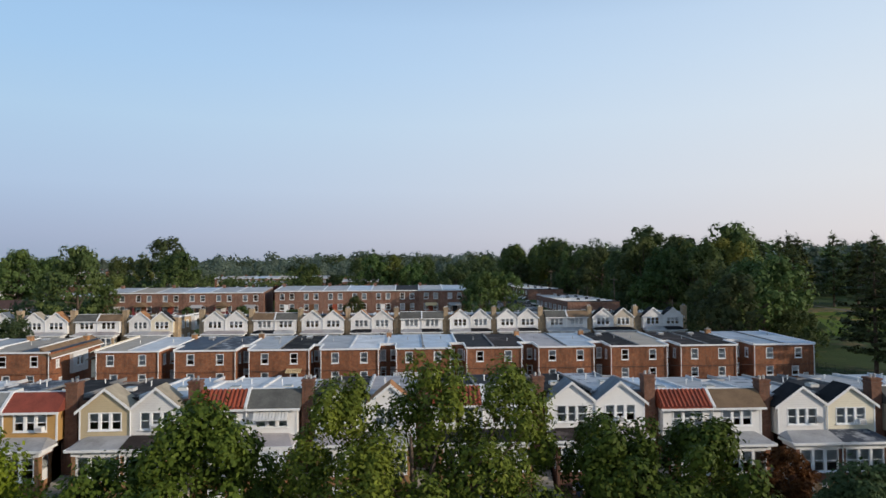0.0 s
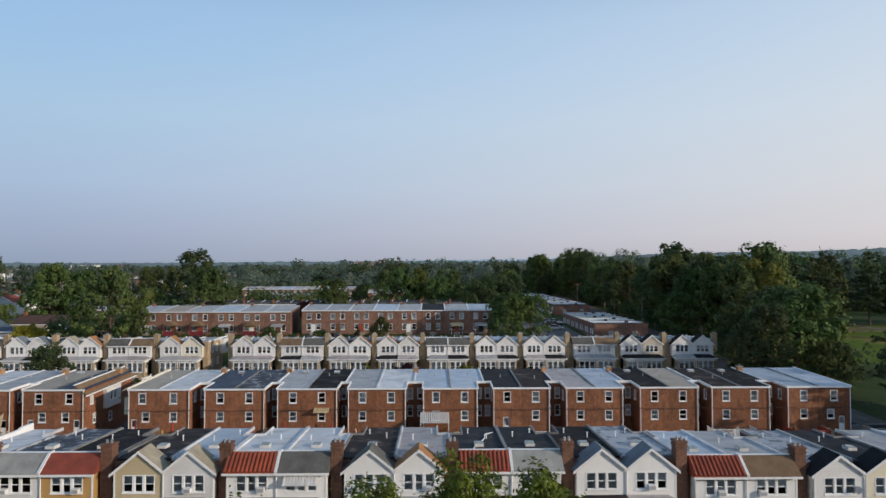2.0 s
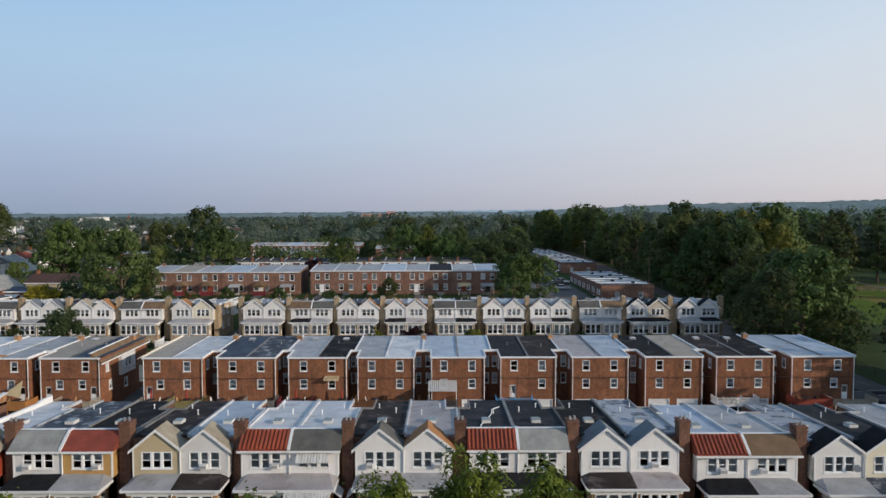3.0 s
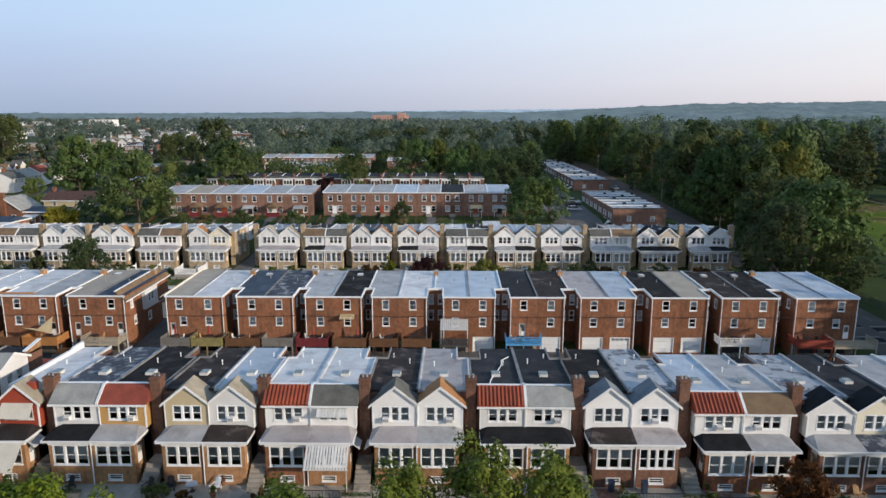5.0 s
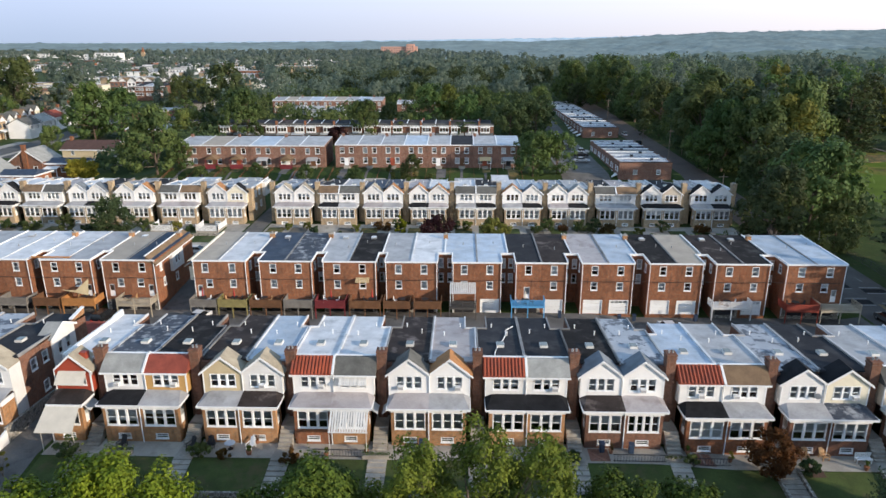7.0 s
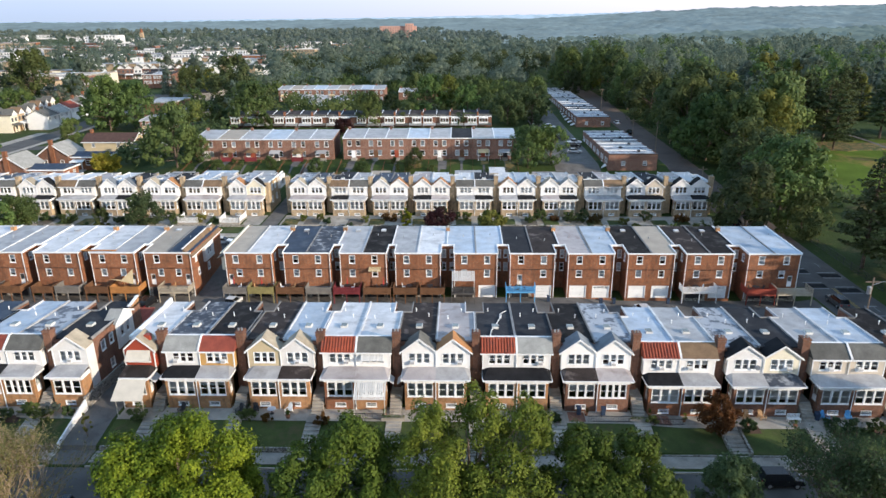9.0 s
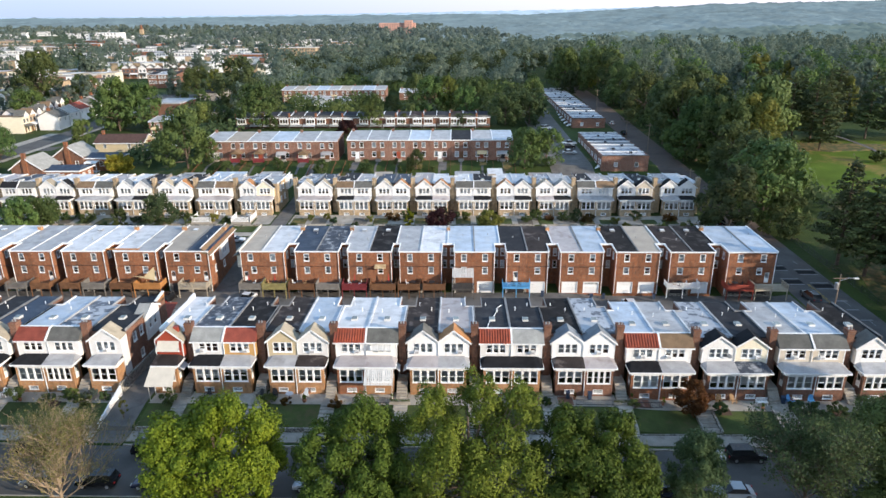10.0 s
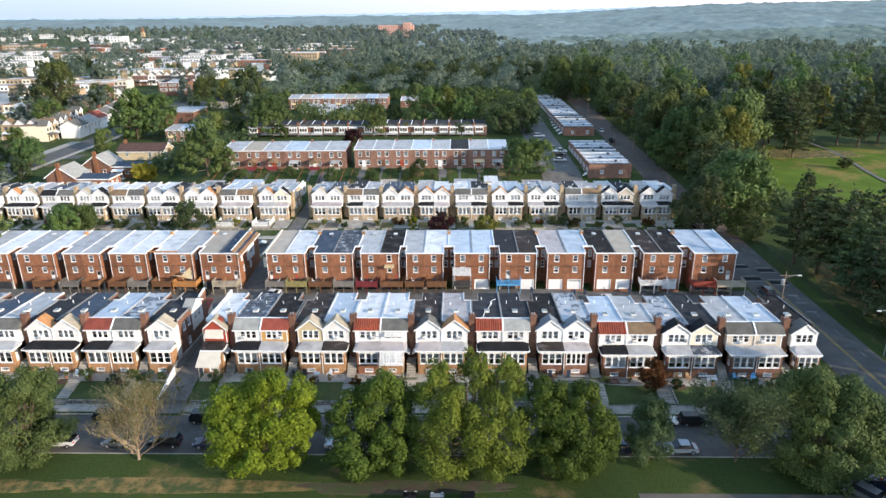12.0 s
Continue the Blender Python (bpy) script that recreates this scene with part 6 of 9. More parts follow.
# ---- detached houses at the corner beyond the third row ----
def cottage(x, y, z, w, d, h, rise, wall, roof, turn, label):
    ob = thing("cottage", x, y, z, label, "house", "", turn)
    s = Shape()
    holes = [(-w * 0.3 - 0.5, -w * 0.3 + 0.5, h - 2.0, h - 0.7), (w * 0.2 - 0.5, w * 0.2 + 0.5, h - 2.0, h - 0.7)]
    s.wall("x", -w / 2, w / 2, -d / 2, -d / 2 + 0.25, -2, h, holes)
    s.box(-w / 2, w / 2, d / 2 - 0.25, d / 2, -2, h)
    for a in (-w / 2, w / 2 - 0.25):
        s.box(a, a + 0.25, -d / 2 + 0.25, d / 2 - 0.25, -2, h)
        s.prism([(a, -d / 2, h), (a, d / 2, h), (a, 0, h + rise)], (0.25, 0, 0))
    part("wall", s.mesh("wall", wall), ob)
    s = Shape()
    for k in (-1, 1):
        s.prism([(-w / 2 - 0.4, k * (d / 2 + 0.5), h - rise / d), (w / 2 + 0.4, k * (d / 2 + 0.5), h - rise / d), (w / 2 + 0.4, 0, h + rise), (-w / 2 - 0.4, 0, h + rise)], (0, 0, 0.18))
    part("roof", s.mesh("roof", roof), ob)
    for a, b, c, e in holes:
        window(ob, (a + b) / 2, -d / 2 + 0.04, c, b - a, e - c, 1)
    s = Shape()
    for k in (-1, 1):
        s.box(-w / 2 - 0.4, w / 2 + 0.4, k * (d / 2 + 0.52) - 0.05, k * (d / 2 + 0.52) + 0.05, h - rise / d - 0.18, h - rise / d + 0.12)
        s.prism([(w / 2 + 0.42, k * (d / 2 + 0.5), h - rise / d - 0.15), (w / 2 + 0.42, k * (d / 2 + 0.5), h - rise / d + 0.18), (w / 2 + 0.42, 0, h + rise + 0.2), (w / 2 + 0.42, 0, h + rise - 0.15)], (0.06, 0, 0))
    part("fascia", s.mesh("fascia", TRIM), ob)
    for q in (-d * 0.25, d * 0.2):
        window(ob, w / 2 + 0.12, q, h - 2.2, 1.1, 1.5, 1, 90, 1.0)
    part("chimney", Shape().box(-w / 2 + 1.0, -w / 2 + 1.9, -0.5, 0.5, h, h + rise + 1.4).mesh("chimney", BRICK), ob)
    return ob


cottage(-123.0, 216.0, 5.8, 18, 9.0, 3.2, 2.3, SIDE_BEIGE, SHINGLE["umber"], 0, "tan stucco house with a dark brown gabled roof")


def twin_house(x, y, z, label):
    """A brick house with its gable and chimney to the street and a lower wing under a dark roof."""
    ob = thing("brick_house", x, y, z, label, "house", "brick houses at the corner")
    s = Shape()
    s.box(-4.6, 4.6, 0, 0.3, -2, 5.2).box(-4.6, -4.3, 0.3, 9, -2, 5.2).box(4.3, 4.6, 0.3, 9, -2, 5.2).box(-4.6, 4.6, 9, 9.3, -2, 5.2)
    s.prism([(-4.6, 0, 5.2), (4.6, 0, 5.2), (0, 0, 8.3)], (0, 0.3, 0)).prism([(-4.6, 9.0, 5.2), (4.6, 9.0, 5.2), (0, 9.0, 8.3)], (0, 0.3, 0))
    part("wall", s.mesh("wall", BRICK_DARK), ob)
    for k in (-1, 1):
        part("roof", Shape().prism([(k * 5.1, -0.4, 4.9), (0, -0.4, 8.4), (0, 9.7, 8.4), (k * 5.1, 9.7, 4.9)], (0, 0, 0.16)).mesh("roof", SHINGLE["gray"]), ob, label="gray-green shingled slope")
        part("barge_board", Shape().prism([(k * 5.15, -0.46, 4.7), (0, -0.46, 8.25), (0, -0.46, 8.62), (k * 5.15, -0.46, 5.1)], (0, 0.06, 0)).mesh("barge_board", TRIM), ob)
    part("chimney", Shape().box(-0.7, 0.7, -0.5, 0.0, -1, 8.0).box(-0.5, 0.5, -0.5, 0.4, 8.0, 9.9).box(-0.6, 0.6, -0.6, 0.5, 9.6, 9.8).mesh("chimney", BRICK), ob, label="broad brick chimney on the gable wall")
    for q in (-2.6, 2.6):
        window(ob, q, -0.06, 2.0, 1.0, 1.6, 1)
    wing = Shape()
    holes = [(6.0, 7.2, 1.8, 3.3), (9.2, 10.4, 1.8, 3.3), (12.4, 13.6, 1.8, 3.3)]
    wing.wall("x", 4.62, 15.0, 1.2, 1.5, -2, 4.3, holes)
    wing.wall("y", 1.5, 9.0, 14.7, 15.0, -2, 4.3, [(3.0, 4.2, 1.8, 3.3), (6.2, 7.4, 1.8, 3.3)])
    wing.box(4.62, 14.7, 8.7, 9.0, -2, 4.3)
    part("wing_wall", wing.mesh("wing_wall", BRICK), ob)
    for a, b, c, d in holes:
        window(ob, (a + b) / 2, 1.24, c, b - a, d - c, 1)
    for q in (3.6, 6.8):
        window(ob, 14.96, q, 1.8, 1.2, 1.5, 1, 90)
    part("wing_roof", Shape().prism([(4.7, 0.7, 4.3), (15.5, 0.7, 4.3), (14.2, 5.1, 5.3), (4.7, 5.1, 5.3)], (0, 0, 0.14)).prism([(4.7, 9.5, 4.3), (15.5, 9.5, 4.3), (14.2, 5.1, 5.3), (4.7, 5.1, 5.3)], (0, 0, 0.14)).prism([(15.5, 0.7, 4.3), (15.5, 9.5, 4.3), (14.2, 5.1, 5.3)], (0, 0, 0.14)).mesh("wing_roof", FLAT["navy"]), ob, label="dark blue low-pitched roof")
    part("fascia", Shape().box(4.7, 15.55, 0.62, 0.7, 4.1, 4.5).box(15.5, 15.58, 0.7, 9.5, 4.1, 4.5).mesh("fascia", TRIM), ob)
    part("porch", Shape().box(5.4, 9.0, -0.8, 1.15, -1, 0.4).box(5.4, 5.6, -0.8, -0.6, 0.4, 3.0).box(8.8, 9.0, -0.8, -0.6, 0.4, 3.0).prism([(5.2, -1.1, 3.0), (9.2, -1.1, 3.0), (9.2, 1.15, 3.5), (5.2, 1.15, 3.5)], (0, 0, 0.14)).mesh("porch", TRIM), ob, label="white front porch")


twin_house(-127.5, 164.5, 4.4, "red brick corner house with gray gable and dark blue wing")
twin_house(-124.5, 181.5, 4.8, "red brick house with gray gable and dark blue wing")
cottage(-104.5, 203.0, 5.8, 9, 6.0, 3.0, 1.2, STONE, SHINGLE["darkgray"], 0, "low gray garage with a dark roof")

# ---- the town on the far slope ----
for i, y in enumerate((263, 272, 281, 290, 299, 308)):
    cottage(-177.5, y, land(-177.5, y), 8.0, 9.0, 5.6, 2.4, (SIDE_STUCCO, SIDE_WHITE)[i % 2], SHINGLE[("darkgray", "gray", "red", "darkgray")[i % 4]], 90, "white two-storey gabled house beside the side street")


def far_house_meshes(w, h, d, wall, roof):
    s = Shape()
    s.box(-w / 2, w / 2, 0, d, -3, h)
    return s.mesh("far_house", wall), Shape().box(-w / 2 - 0.05, w / 2 + 0.05, -0.3, d + 0.1, h, h + 0.25).mesh("roof", roof), Shape().box(-0.7, 0.7, -0.06, 0.02, 0, 1.5).mesh("window", GLASS_DARK)


BRICK_PINK = surf("pale_pink_brick", (0.52, 0.30, 0.24), 0.9, 0.12, 0.2, 2.0, 0.1)
GLASS_DARK = surf("dim_far_glass", (0.085, 0.095, 0.105), 0.15, 0.2, 1.0, 4.0, 0.0)
FAR_WALLS = [SIDE_STUCCO, BRICK_TAN, SIDE_CREAM, BRICK_DUSTY, SIDE_STUCCO, SIDE_TAN, BRICK_TAN]
FAR_ROOFS = [FLAT["light"], FLAT["white"], SHINGLE["darkgray"], FLAT["tan"], SHINGLE["brown"], FLAT["pinkish"]]
FAR_KINDS = [far_house_meshes(5.6, 7.0, 11, FAR_WALLS[i % 7], FAR_ROOFS[(i * 5) % 6]) for i in range(12)]
town = random.Random(21)


def far_row(x, y, n, turn, kinds=range(12)):
    c, s_ = math.cos(radians(turn)), math.sin(radians(turn))
    pick = [town.choice(list(kinds)) for _ in range(3)]
    for i in range(n):
        px, py = x + i * 5.6 * c, y + i * 5.6 * s_
        wall, roof, win = FAR_KINDS[pick[i % 3]]
        ob = tagged(new("far_house", wall), "small distant rowhouse with pale walls and flat roof", "house", "distant town")
        ob.location, ob.rotation_euler = (px, py, land(px, py)), (0, 0, radians(turn))
        part("roof", roof, ob)
        if y < 470:
            part("window", win, ob, (-1.3, 0, 4.4))
            part("window", win, ob, (1.3, 0, 4.4))
            part("window", win, ob, (0.9, 0, 1.2))
            part("door", shared("fdoor", lambda: Shape().box(-0.5, 0.5, -0.05, 0.02, 0, 2.1).mesh("door", DECKS["brown"])), ob, (-1.4, 0, 0.2))
            part("porch_roof", shared(("fporch", i % 2), lambda: Shape().prism([(-2.8, -2.2, 2.9), (2.8, -2.2, 2.9), (2.8, 0, 3.6), (-2.8, 0, 3.6)], (0, 0, 0.14)).bar((-2.6, -2, 0), (-2.6, -2, 2.9), 0.1).bar((2.6, -2, 0), (2.6, -2, 2.9), 0.1).mesh("porch_roof", TRIM if i % 2 else SHINGLE["darkgray"])), ob)
            if pick[0] % 2 or turn > 80:
                part("gable", shared(("fgable", i % 2), lambda: Shape().prism([(-2.8, -0.5, 6.9), (2.8, -0.5, 6.9), (0, -0.5, 9.2)], (0, 4, 0)).mesh("gable", SIDE_WHITE)), ob)
                part("gable_roof", shared(("fgroof", i % 3), lambda: Shape().prism([(-3.0, -0.8, 6.85), (0, -0.8, 9.35), (0, 3.6, 9.35), (-3.0, 3.6, 6.85)], (0, 0, 0.16)).prism([(0, -0.8, 9.35), (3.0, -0.8, 6.85), (3.0, 3.6, 6.85), (0, 3.6, 9.35)], (0, 0, 0.16)).mesh("gable_roof", SHINGLE[("darkgray", "brown", "darkgray")[i % 3]])), ob)


for x, y, n, turn in ((-184, 254, 7, 96), (-197, 316, 7, 92), (-205, 340, 3, 6), (-262, 352, 7, 6), (-300, 382, 14, 4), (-268, 404, 9, 2), (-330, 425, 16, 4), (-230, 440, 9, 4), (-265, 482, 18, 3), (-150, 470, 8, 2),
                      (-420, 510, 14, 3), (-312, 560, 21, 0), (-180, 540, 7, 2), (-250, 300, 6, 8), (-290, 330, 6, 4)):
    far_row(x, y, n, turn)
far_row(-243, 256, 10, 0, (1, 6, 8))


def town_belt(count, spot, seed, wall, roof, label):
    """The farthest houses, too small and many to count."""
    g = random.Random(seed)
    s = Shape()
    for _ in range(count):
        x, y = spot(g)
        n, z, h, d = g.randint(3, 11), land(x, y), g.uniform(6, 8.5), g.uniform(9, 12)
        for i in range(n):
            a = x + i * 5.8
            s.box(a, a + 5.6, y, y + d, z - 6, z + h, 0)
            s.box(a - 0.05, a + 5.65, y - 0.4, y + d, z + h, z + h + 0.35, 1)
            for q in (1.0, 3.4):
                s.box(a + q, a + q + 1.2, y - 0.05, y + 0.05, z + h - 2.6, z + h - 1.0, 2)
                s.box(a + q, a + q + 1.2, y - 0.05, y + 0.05, z + h - 5.6, z + h - 4.0, 2)
    return tagged(new("far_town", s.mesh("far_town", wall, roof, GLASS_DARK)), label, "town", kind="stuff")


town_belt(46, lambda g: (g.uniform(-720, -210), g.uniform(550, 900)), 1, SIDE_STUCCO, FLAT["light"], "pale distant rowhouses across the valley")
town_belt(26, lambda g: (g.uniform(-700, -160), g.uniform(540, 950)), 2, BRICK_TAN, FLAT["white"], "tan distant rowhouses across the valley")
town_belt(20, lambda g: (g.uniform(-760, -160), g.uniform(560, 1000)), 3, BRICK, FLAT["pinkish"], "brick distant rowhouses across the valley")
town_belt(40, lambda g: (g.uniform(-1150, -260), g.uniform(950, 1600)), 4, SIDE_WHITE, FLAT["light"], "scattered pale houses on the far slope")


def big_block(x, y, w, d, h, wall, roof, label):
    z = land(x, y)
    ob = thing("far_building", x, y, z, label, "building", "distant town")
    part("wall", Shape().box(-w / 2, w / 2, 0, d, -5, h).mesh("wall", wall), ob)
    part("roof", Shape().box(-w / 2 - 0.2, w / 2 + 0.2, -0.2, d + 0.2, h, h + 0.5).mesh("roof", roof), ob)
    win = shared("bigwin", lambda: Shape().box(-0.9, 0.9, -0.08, 0.02, 0, 1.8).mesh("window", GLASS_DARK))
    for j in range(int(h // 4)):
        for i in range(int(w // 5)):
            part("window", win, ob, (-w / 2 + 2.5 + i * 5, 0, 1.5 + j * 4))
    return ob


big_block(-194, 412, 15, 12, 7.5, STONE, FLAT["charcoal"], "dark stone building with a flat roof")
big_block(-520, 985, 34, 20, 16, SIDE_STUCCO, FLAT["white"], "large white building on the far slope")
big_block(-560, 1020, 26, 20, 13, SIDE_STUCCO, FLAT["light"], "large white building on the far slope")
big_block(-610, 900, 44, 18, 9, BRICK_TAN, FLAT["tan"], "low tan building in the town")
big_block(-128, 1400, 74, 26, 22, BRICK_PINK, FLAT["pinkish"], "wide tan brick institution above the woods")
big_block(-104, 1394, 16, 20, 27, BRICK_PINK, FLAT["pinkish"], "tan brick tower block of the institution")
big_block(-136, 283, 14, 20, 6.5, BRICK_DARK, FLAT["light"], "brick building with a pale flat roof among trees")
big_block(-115, 275, 22, 22, 4.5, STONE, FLAT["navy"], "low gray building with a dark roof")
big_block(-130, 322, 9, 32, 4, STONE, FLAT["charcoal"], "low gray garages with a flat roof")

# church spire and a lattice mast on the skyline
spire = thing("church_tower", -708, 1500, land(-708, 1500), "brick church tower with a pointed roof", "tower")
part("wall", Shape().box(-3.5, 3.5, -3.5, 3.5, -5, 11).mesh("wall", BRICK_TAN), spire)
part("spire", Shape().bar((0, 0, 11), (0, 0, 22), 4.2, 0.2, 8).mesh("spire", BRICK), spire)
mast = thing("radio_mast", -705, 1000, land(-705, 1000), "tall red and white lattice radio mast", "mast")
for k in range(10):
    s = Shape()
    for q in range(3):
        a, b = q * math.tau / 3, (q + 1) * math.tau / 3
        p0, p1 = (1.6 * math.cos(a), 1.6 * math.sin(a)), (1.6 * math.cos(b), 1.6 * math.sin(b))
        s.bar((*p0, k * 13), (*p0, k * 13 + 13), 0.22, 0.22, 4).bar((*p0, k * 13), (*p1, k * 13 + 13), 0.14, 0.14, 4)
    part("mast_section", s.mesh("mast_section", RED_CLOTH if k % 2 else TRIM), mast)


# sheds and rear additions behind the third row
for i, (x, y, w, d, h, m) in enumerate(((3.5, 160.5, 7.0, 4.0, 3.6, "light"), (11.5, 161.0, 4.0, 4.5, 4.2, "white"), (-9.0, 160.0, 4.5, 4.0, 3.4, "light"), (24.5, 160.5, 6.0, 4.0, 3.2, "pinkish"), (-21.0, 160.5, 5.0, 4.5, 3.4, "tan"), (-30.0, 161.0, 4.0, 4.0, 3.0, "charcoal"), (-66.0, 160.5, 9.0, 4.0, 3.6, "bluewhite"), (-54.0, 161.0, 6.0, 4.0, 3.4, "light"), (-77.0, 160.8, 6.0, 4.0, 3.2, "light"))):
    shed = thing("shed", x, y, land(x, y), "small pale shed with a flat roof behind the houses", "shed", "sheds behind the houses")
    part("wall", Shape().wall("x", -w / 2, w / 2, 0, 0.15, -1, h, [(-0.5, 0.5, 0, 2.0)]).box(-w / 2, -w / 2 + 0.15, 0.15, d, -1, h).box(w / 2 - 0.15, w / 2, 0.15, d, -1, h).box(-w / 2, w / 2, d, d + 0.15, -1, h).mesh("wall", SIDE_TAN if i % 2 else SIDE_STUCCO), shed)
    part("roof", Shape().prism([(-w / 2 - 0.2, -0.3, h), (w / 2 + 0.2, -0.3, h), (w / 2 + 0.2, d + 0.3, h + 0.5), (-w / 2 - 0.2, d + 0.3, h + 0.5)], (0, 0, 0.15)).mesh("roof", FLAT[m]), shed)
    part("door", Shape().box(-0.5, 0.5, 0.05, 0.1, 0, 2.0).mesh("door", DECKS["brown"]), shed)

# ---- trees ----
def leaf_cloud(name, at, way, size, mat, seed, slim=1.0):
    """Many small leaf blades, each a quad of its own."""
    g = np.random.default_rng(seed)
    n = len(at)
    way = way / np.maximum(np.linalg.norm(way, axis=1, keepdims=True), 1e-6)
    r = g.normal(size=(n, 3))
    t = np.cross(way, r)
    t /= np.maximum(np.linalg.norm(t, axis=1, keepdims=True), 1e-6)
    b = np.cross(way, t)
    t *= (size * 0.5)[:, None]
    b *= (size * slim * g.uniform(0.3, 0.5, n))[:, None]
    v = np.stack([at - t, at - b * 0.9, at + t, at + b * 0.9], axis=1).reshape(-1, 3)
    me = bpy.data.meshes.new(name)
    me.vertices.add(4 * n)
    me.vertices.foreach_set("co", v.astype(np.float32).ravel())
    me.loops.add(4 * n)
    me.loops.foreach_set("vertex_index", np.arange(4 * n, dtype=np.int32))
    me.polygons.add(n)
    me.polygons.foreach_set("loop_start", np.arange(0, 4 * n, 4, dtype=np.int32))
    me.materials.append(mat)
    me.update(calc_edges=True)
    return me


def clumps(g, n, r, z0, z1, form="round"):
    """Centres and radii of the leaf clumps that make up a crown."""
    out = []
    mid, half = (z0 + z1) / 2, (z1 - z0) / 2
    for i in range(n):
        d = g.normal(size=3)
        d /= np.linalg.norm(d)
        k = g.uniform(0.35, 0.86) ** 0.6
        z = d[2] * k
        spread = r
        if form == "round":
            spread = r * (1.0 - 0.25 * max(0.0, z))
        elif form == "spread":
            spread = r * (0.75 + 0.3 * (1 - abs(z)))
        elif form == "cone":
            spread = r * (0.88 - 0.42 * z)
        elif form == "column":
            spread = r * (0.95 - 0.35 * z)
        out.append((d[0] * k * spread, d[1] * k * spread, mid + z * half * 0.92, g.uniform(0.17, 0.34) * r))
    return out


def crown_points(g, balls, per, fill=0.35, tall=0.85):
    at, way = [], []
    top = max(b[2] for b in balls)
    for x, y, z, r in balls:
        d = g.normal(size=(per, 3))
        d[:, 2] += 0.25
        d /= np.linalg.norm(d, axis=1, keepdims=True)
        k = g.uniform(fill, 1.0, per) ** 0.5
        out = np.array([x, y, math.hypot(x, y) * lerp(-0.25, 0.8, min(1.0, z / (top * 0.7))) + 0.2])
        out /= np.linalg.norm(out)
        u = g.uniform(-0.3, 0.8, per) * g.uniform(0.7, 1.3)
        p = d * (r * k * (1.0 - 0.42 * np.clip(u, 0, 2)))[:, None] * np.array([1.0, 1.0, tall]) + out * (u * r * 0.9)[:, None]
        at.append(p + np.array([x, y, z]))
        way.append(d + g.normal(size=(per, 3)) * 0.55)
    return np.concatenate(at), np.concatenate(way)


def trunk_shape(g, h, z0, balls, r, limbs=9):
    s = Shape()
    lean = g.normal(size=2) * 0.25
    pts = [(0, 0, -0.4), (lean[0] * 0.3, lean[1] * 0.3, z0 * 0.6), (lean[0], lean[1], z0 + (h - z0) * 0.35), (lean[0] * 1.4, lean[1] * 1.4, z0 + (h - z0) * 0.7)]
    rad = [r * 1.25, r, r * 0.65, r * 0.25]
    for i in range(3):
        s.bar(pts[i], pts[i + 1], rad[i], rad[i + 1], 8)
    for i in g.permutation(len(balls))[:limbs]:
        x, y, z, _ = balls[i]
        zs = min(z * 0.7, z0 + (h - z0) * g.uniform(0.0, 0.45))
        zs = max(zs, z0 * 0.7)
        a = (lean[0] * zs / h, lean[1] * zs / h, zs)
        m = (x * 0.55, y * 0.55, lerp(zs, z, 0.6))
        s.bar(a, m, r * 0.42, r * 0.25, 5).bar(m, (x, y, z), r * 0.25, r * 0.06, 5)
    return s


def tree_thing(name, h, r, z0, leaf, seed, label, n=46, per=120, size=0.42, form="round", bark=BARK, group="", limbs=9, thick=None, category="tree", peaks=(), skirt=0):
    g = np.random.default_rng(seed)
    ob = thing(name, 0, 0, 0, label, category, group)
    balls = [] if peaks else clumps(g, n, r, z0, h, form)
    for dx, dy, ph, pr in peaks:
        balls += [(x + dx, y + dy, z, q) for x, y, z, q in clumps(g, int(n * pr * pr * ph / sum(b[3] ** 2 * b[2] for b in peaks)), pr, z0, ph, form)]
    for i in range(skirt):
        a, q = g.uniform(0, math.tau), r * g.uniform(0.35, 0.8)
        balls.append((q * math.cos(a), q * math.sin(a), g.uniform(0.9, h * 0.5 * (1.25 - q / r)), g.uniform(0.9, 1.6)))
    part("trunk", trunk_shape(g, h, z0, balls, thick or h * 0.018, limbs).mesh("trunk", bark), ob)
    at, way = crown_points(g, balls, per, tall=1.05 if skirt else 0.85)
    part("crown", leaf_cloud("crown", at, way, g.uniform(0.6, 1.4, len(at)) * size, LEAF[leaf], seed + 1), ob)
    return ob


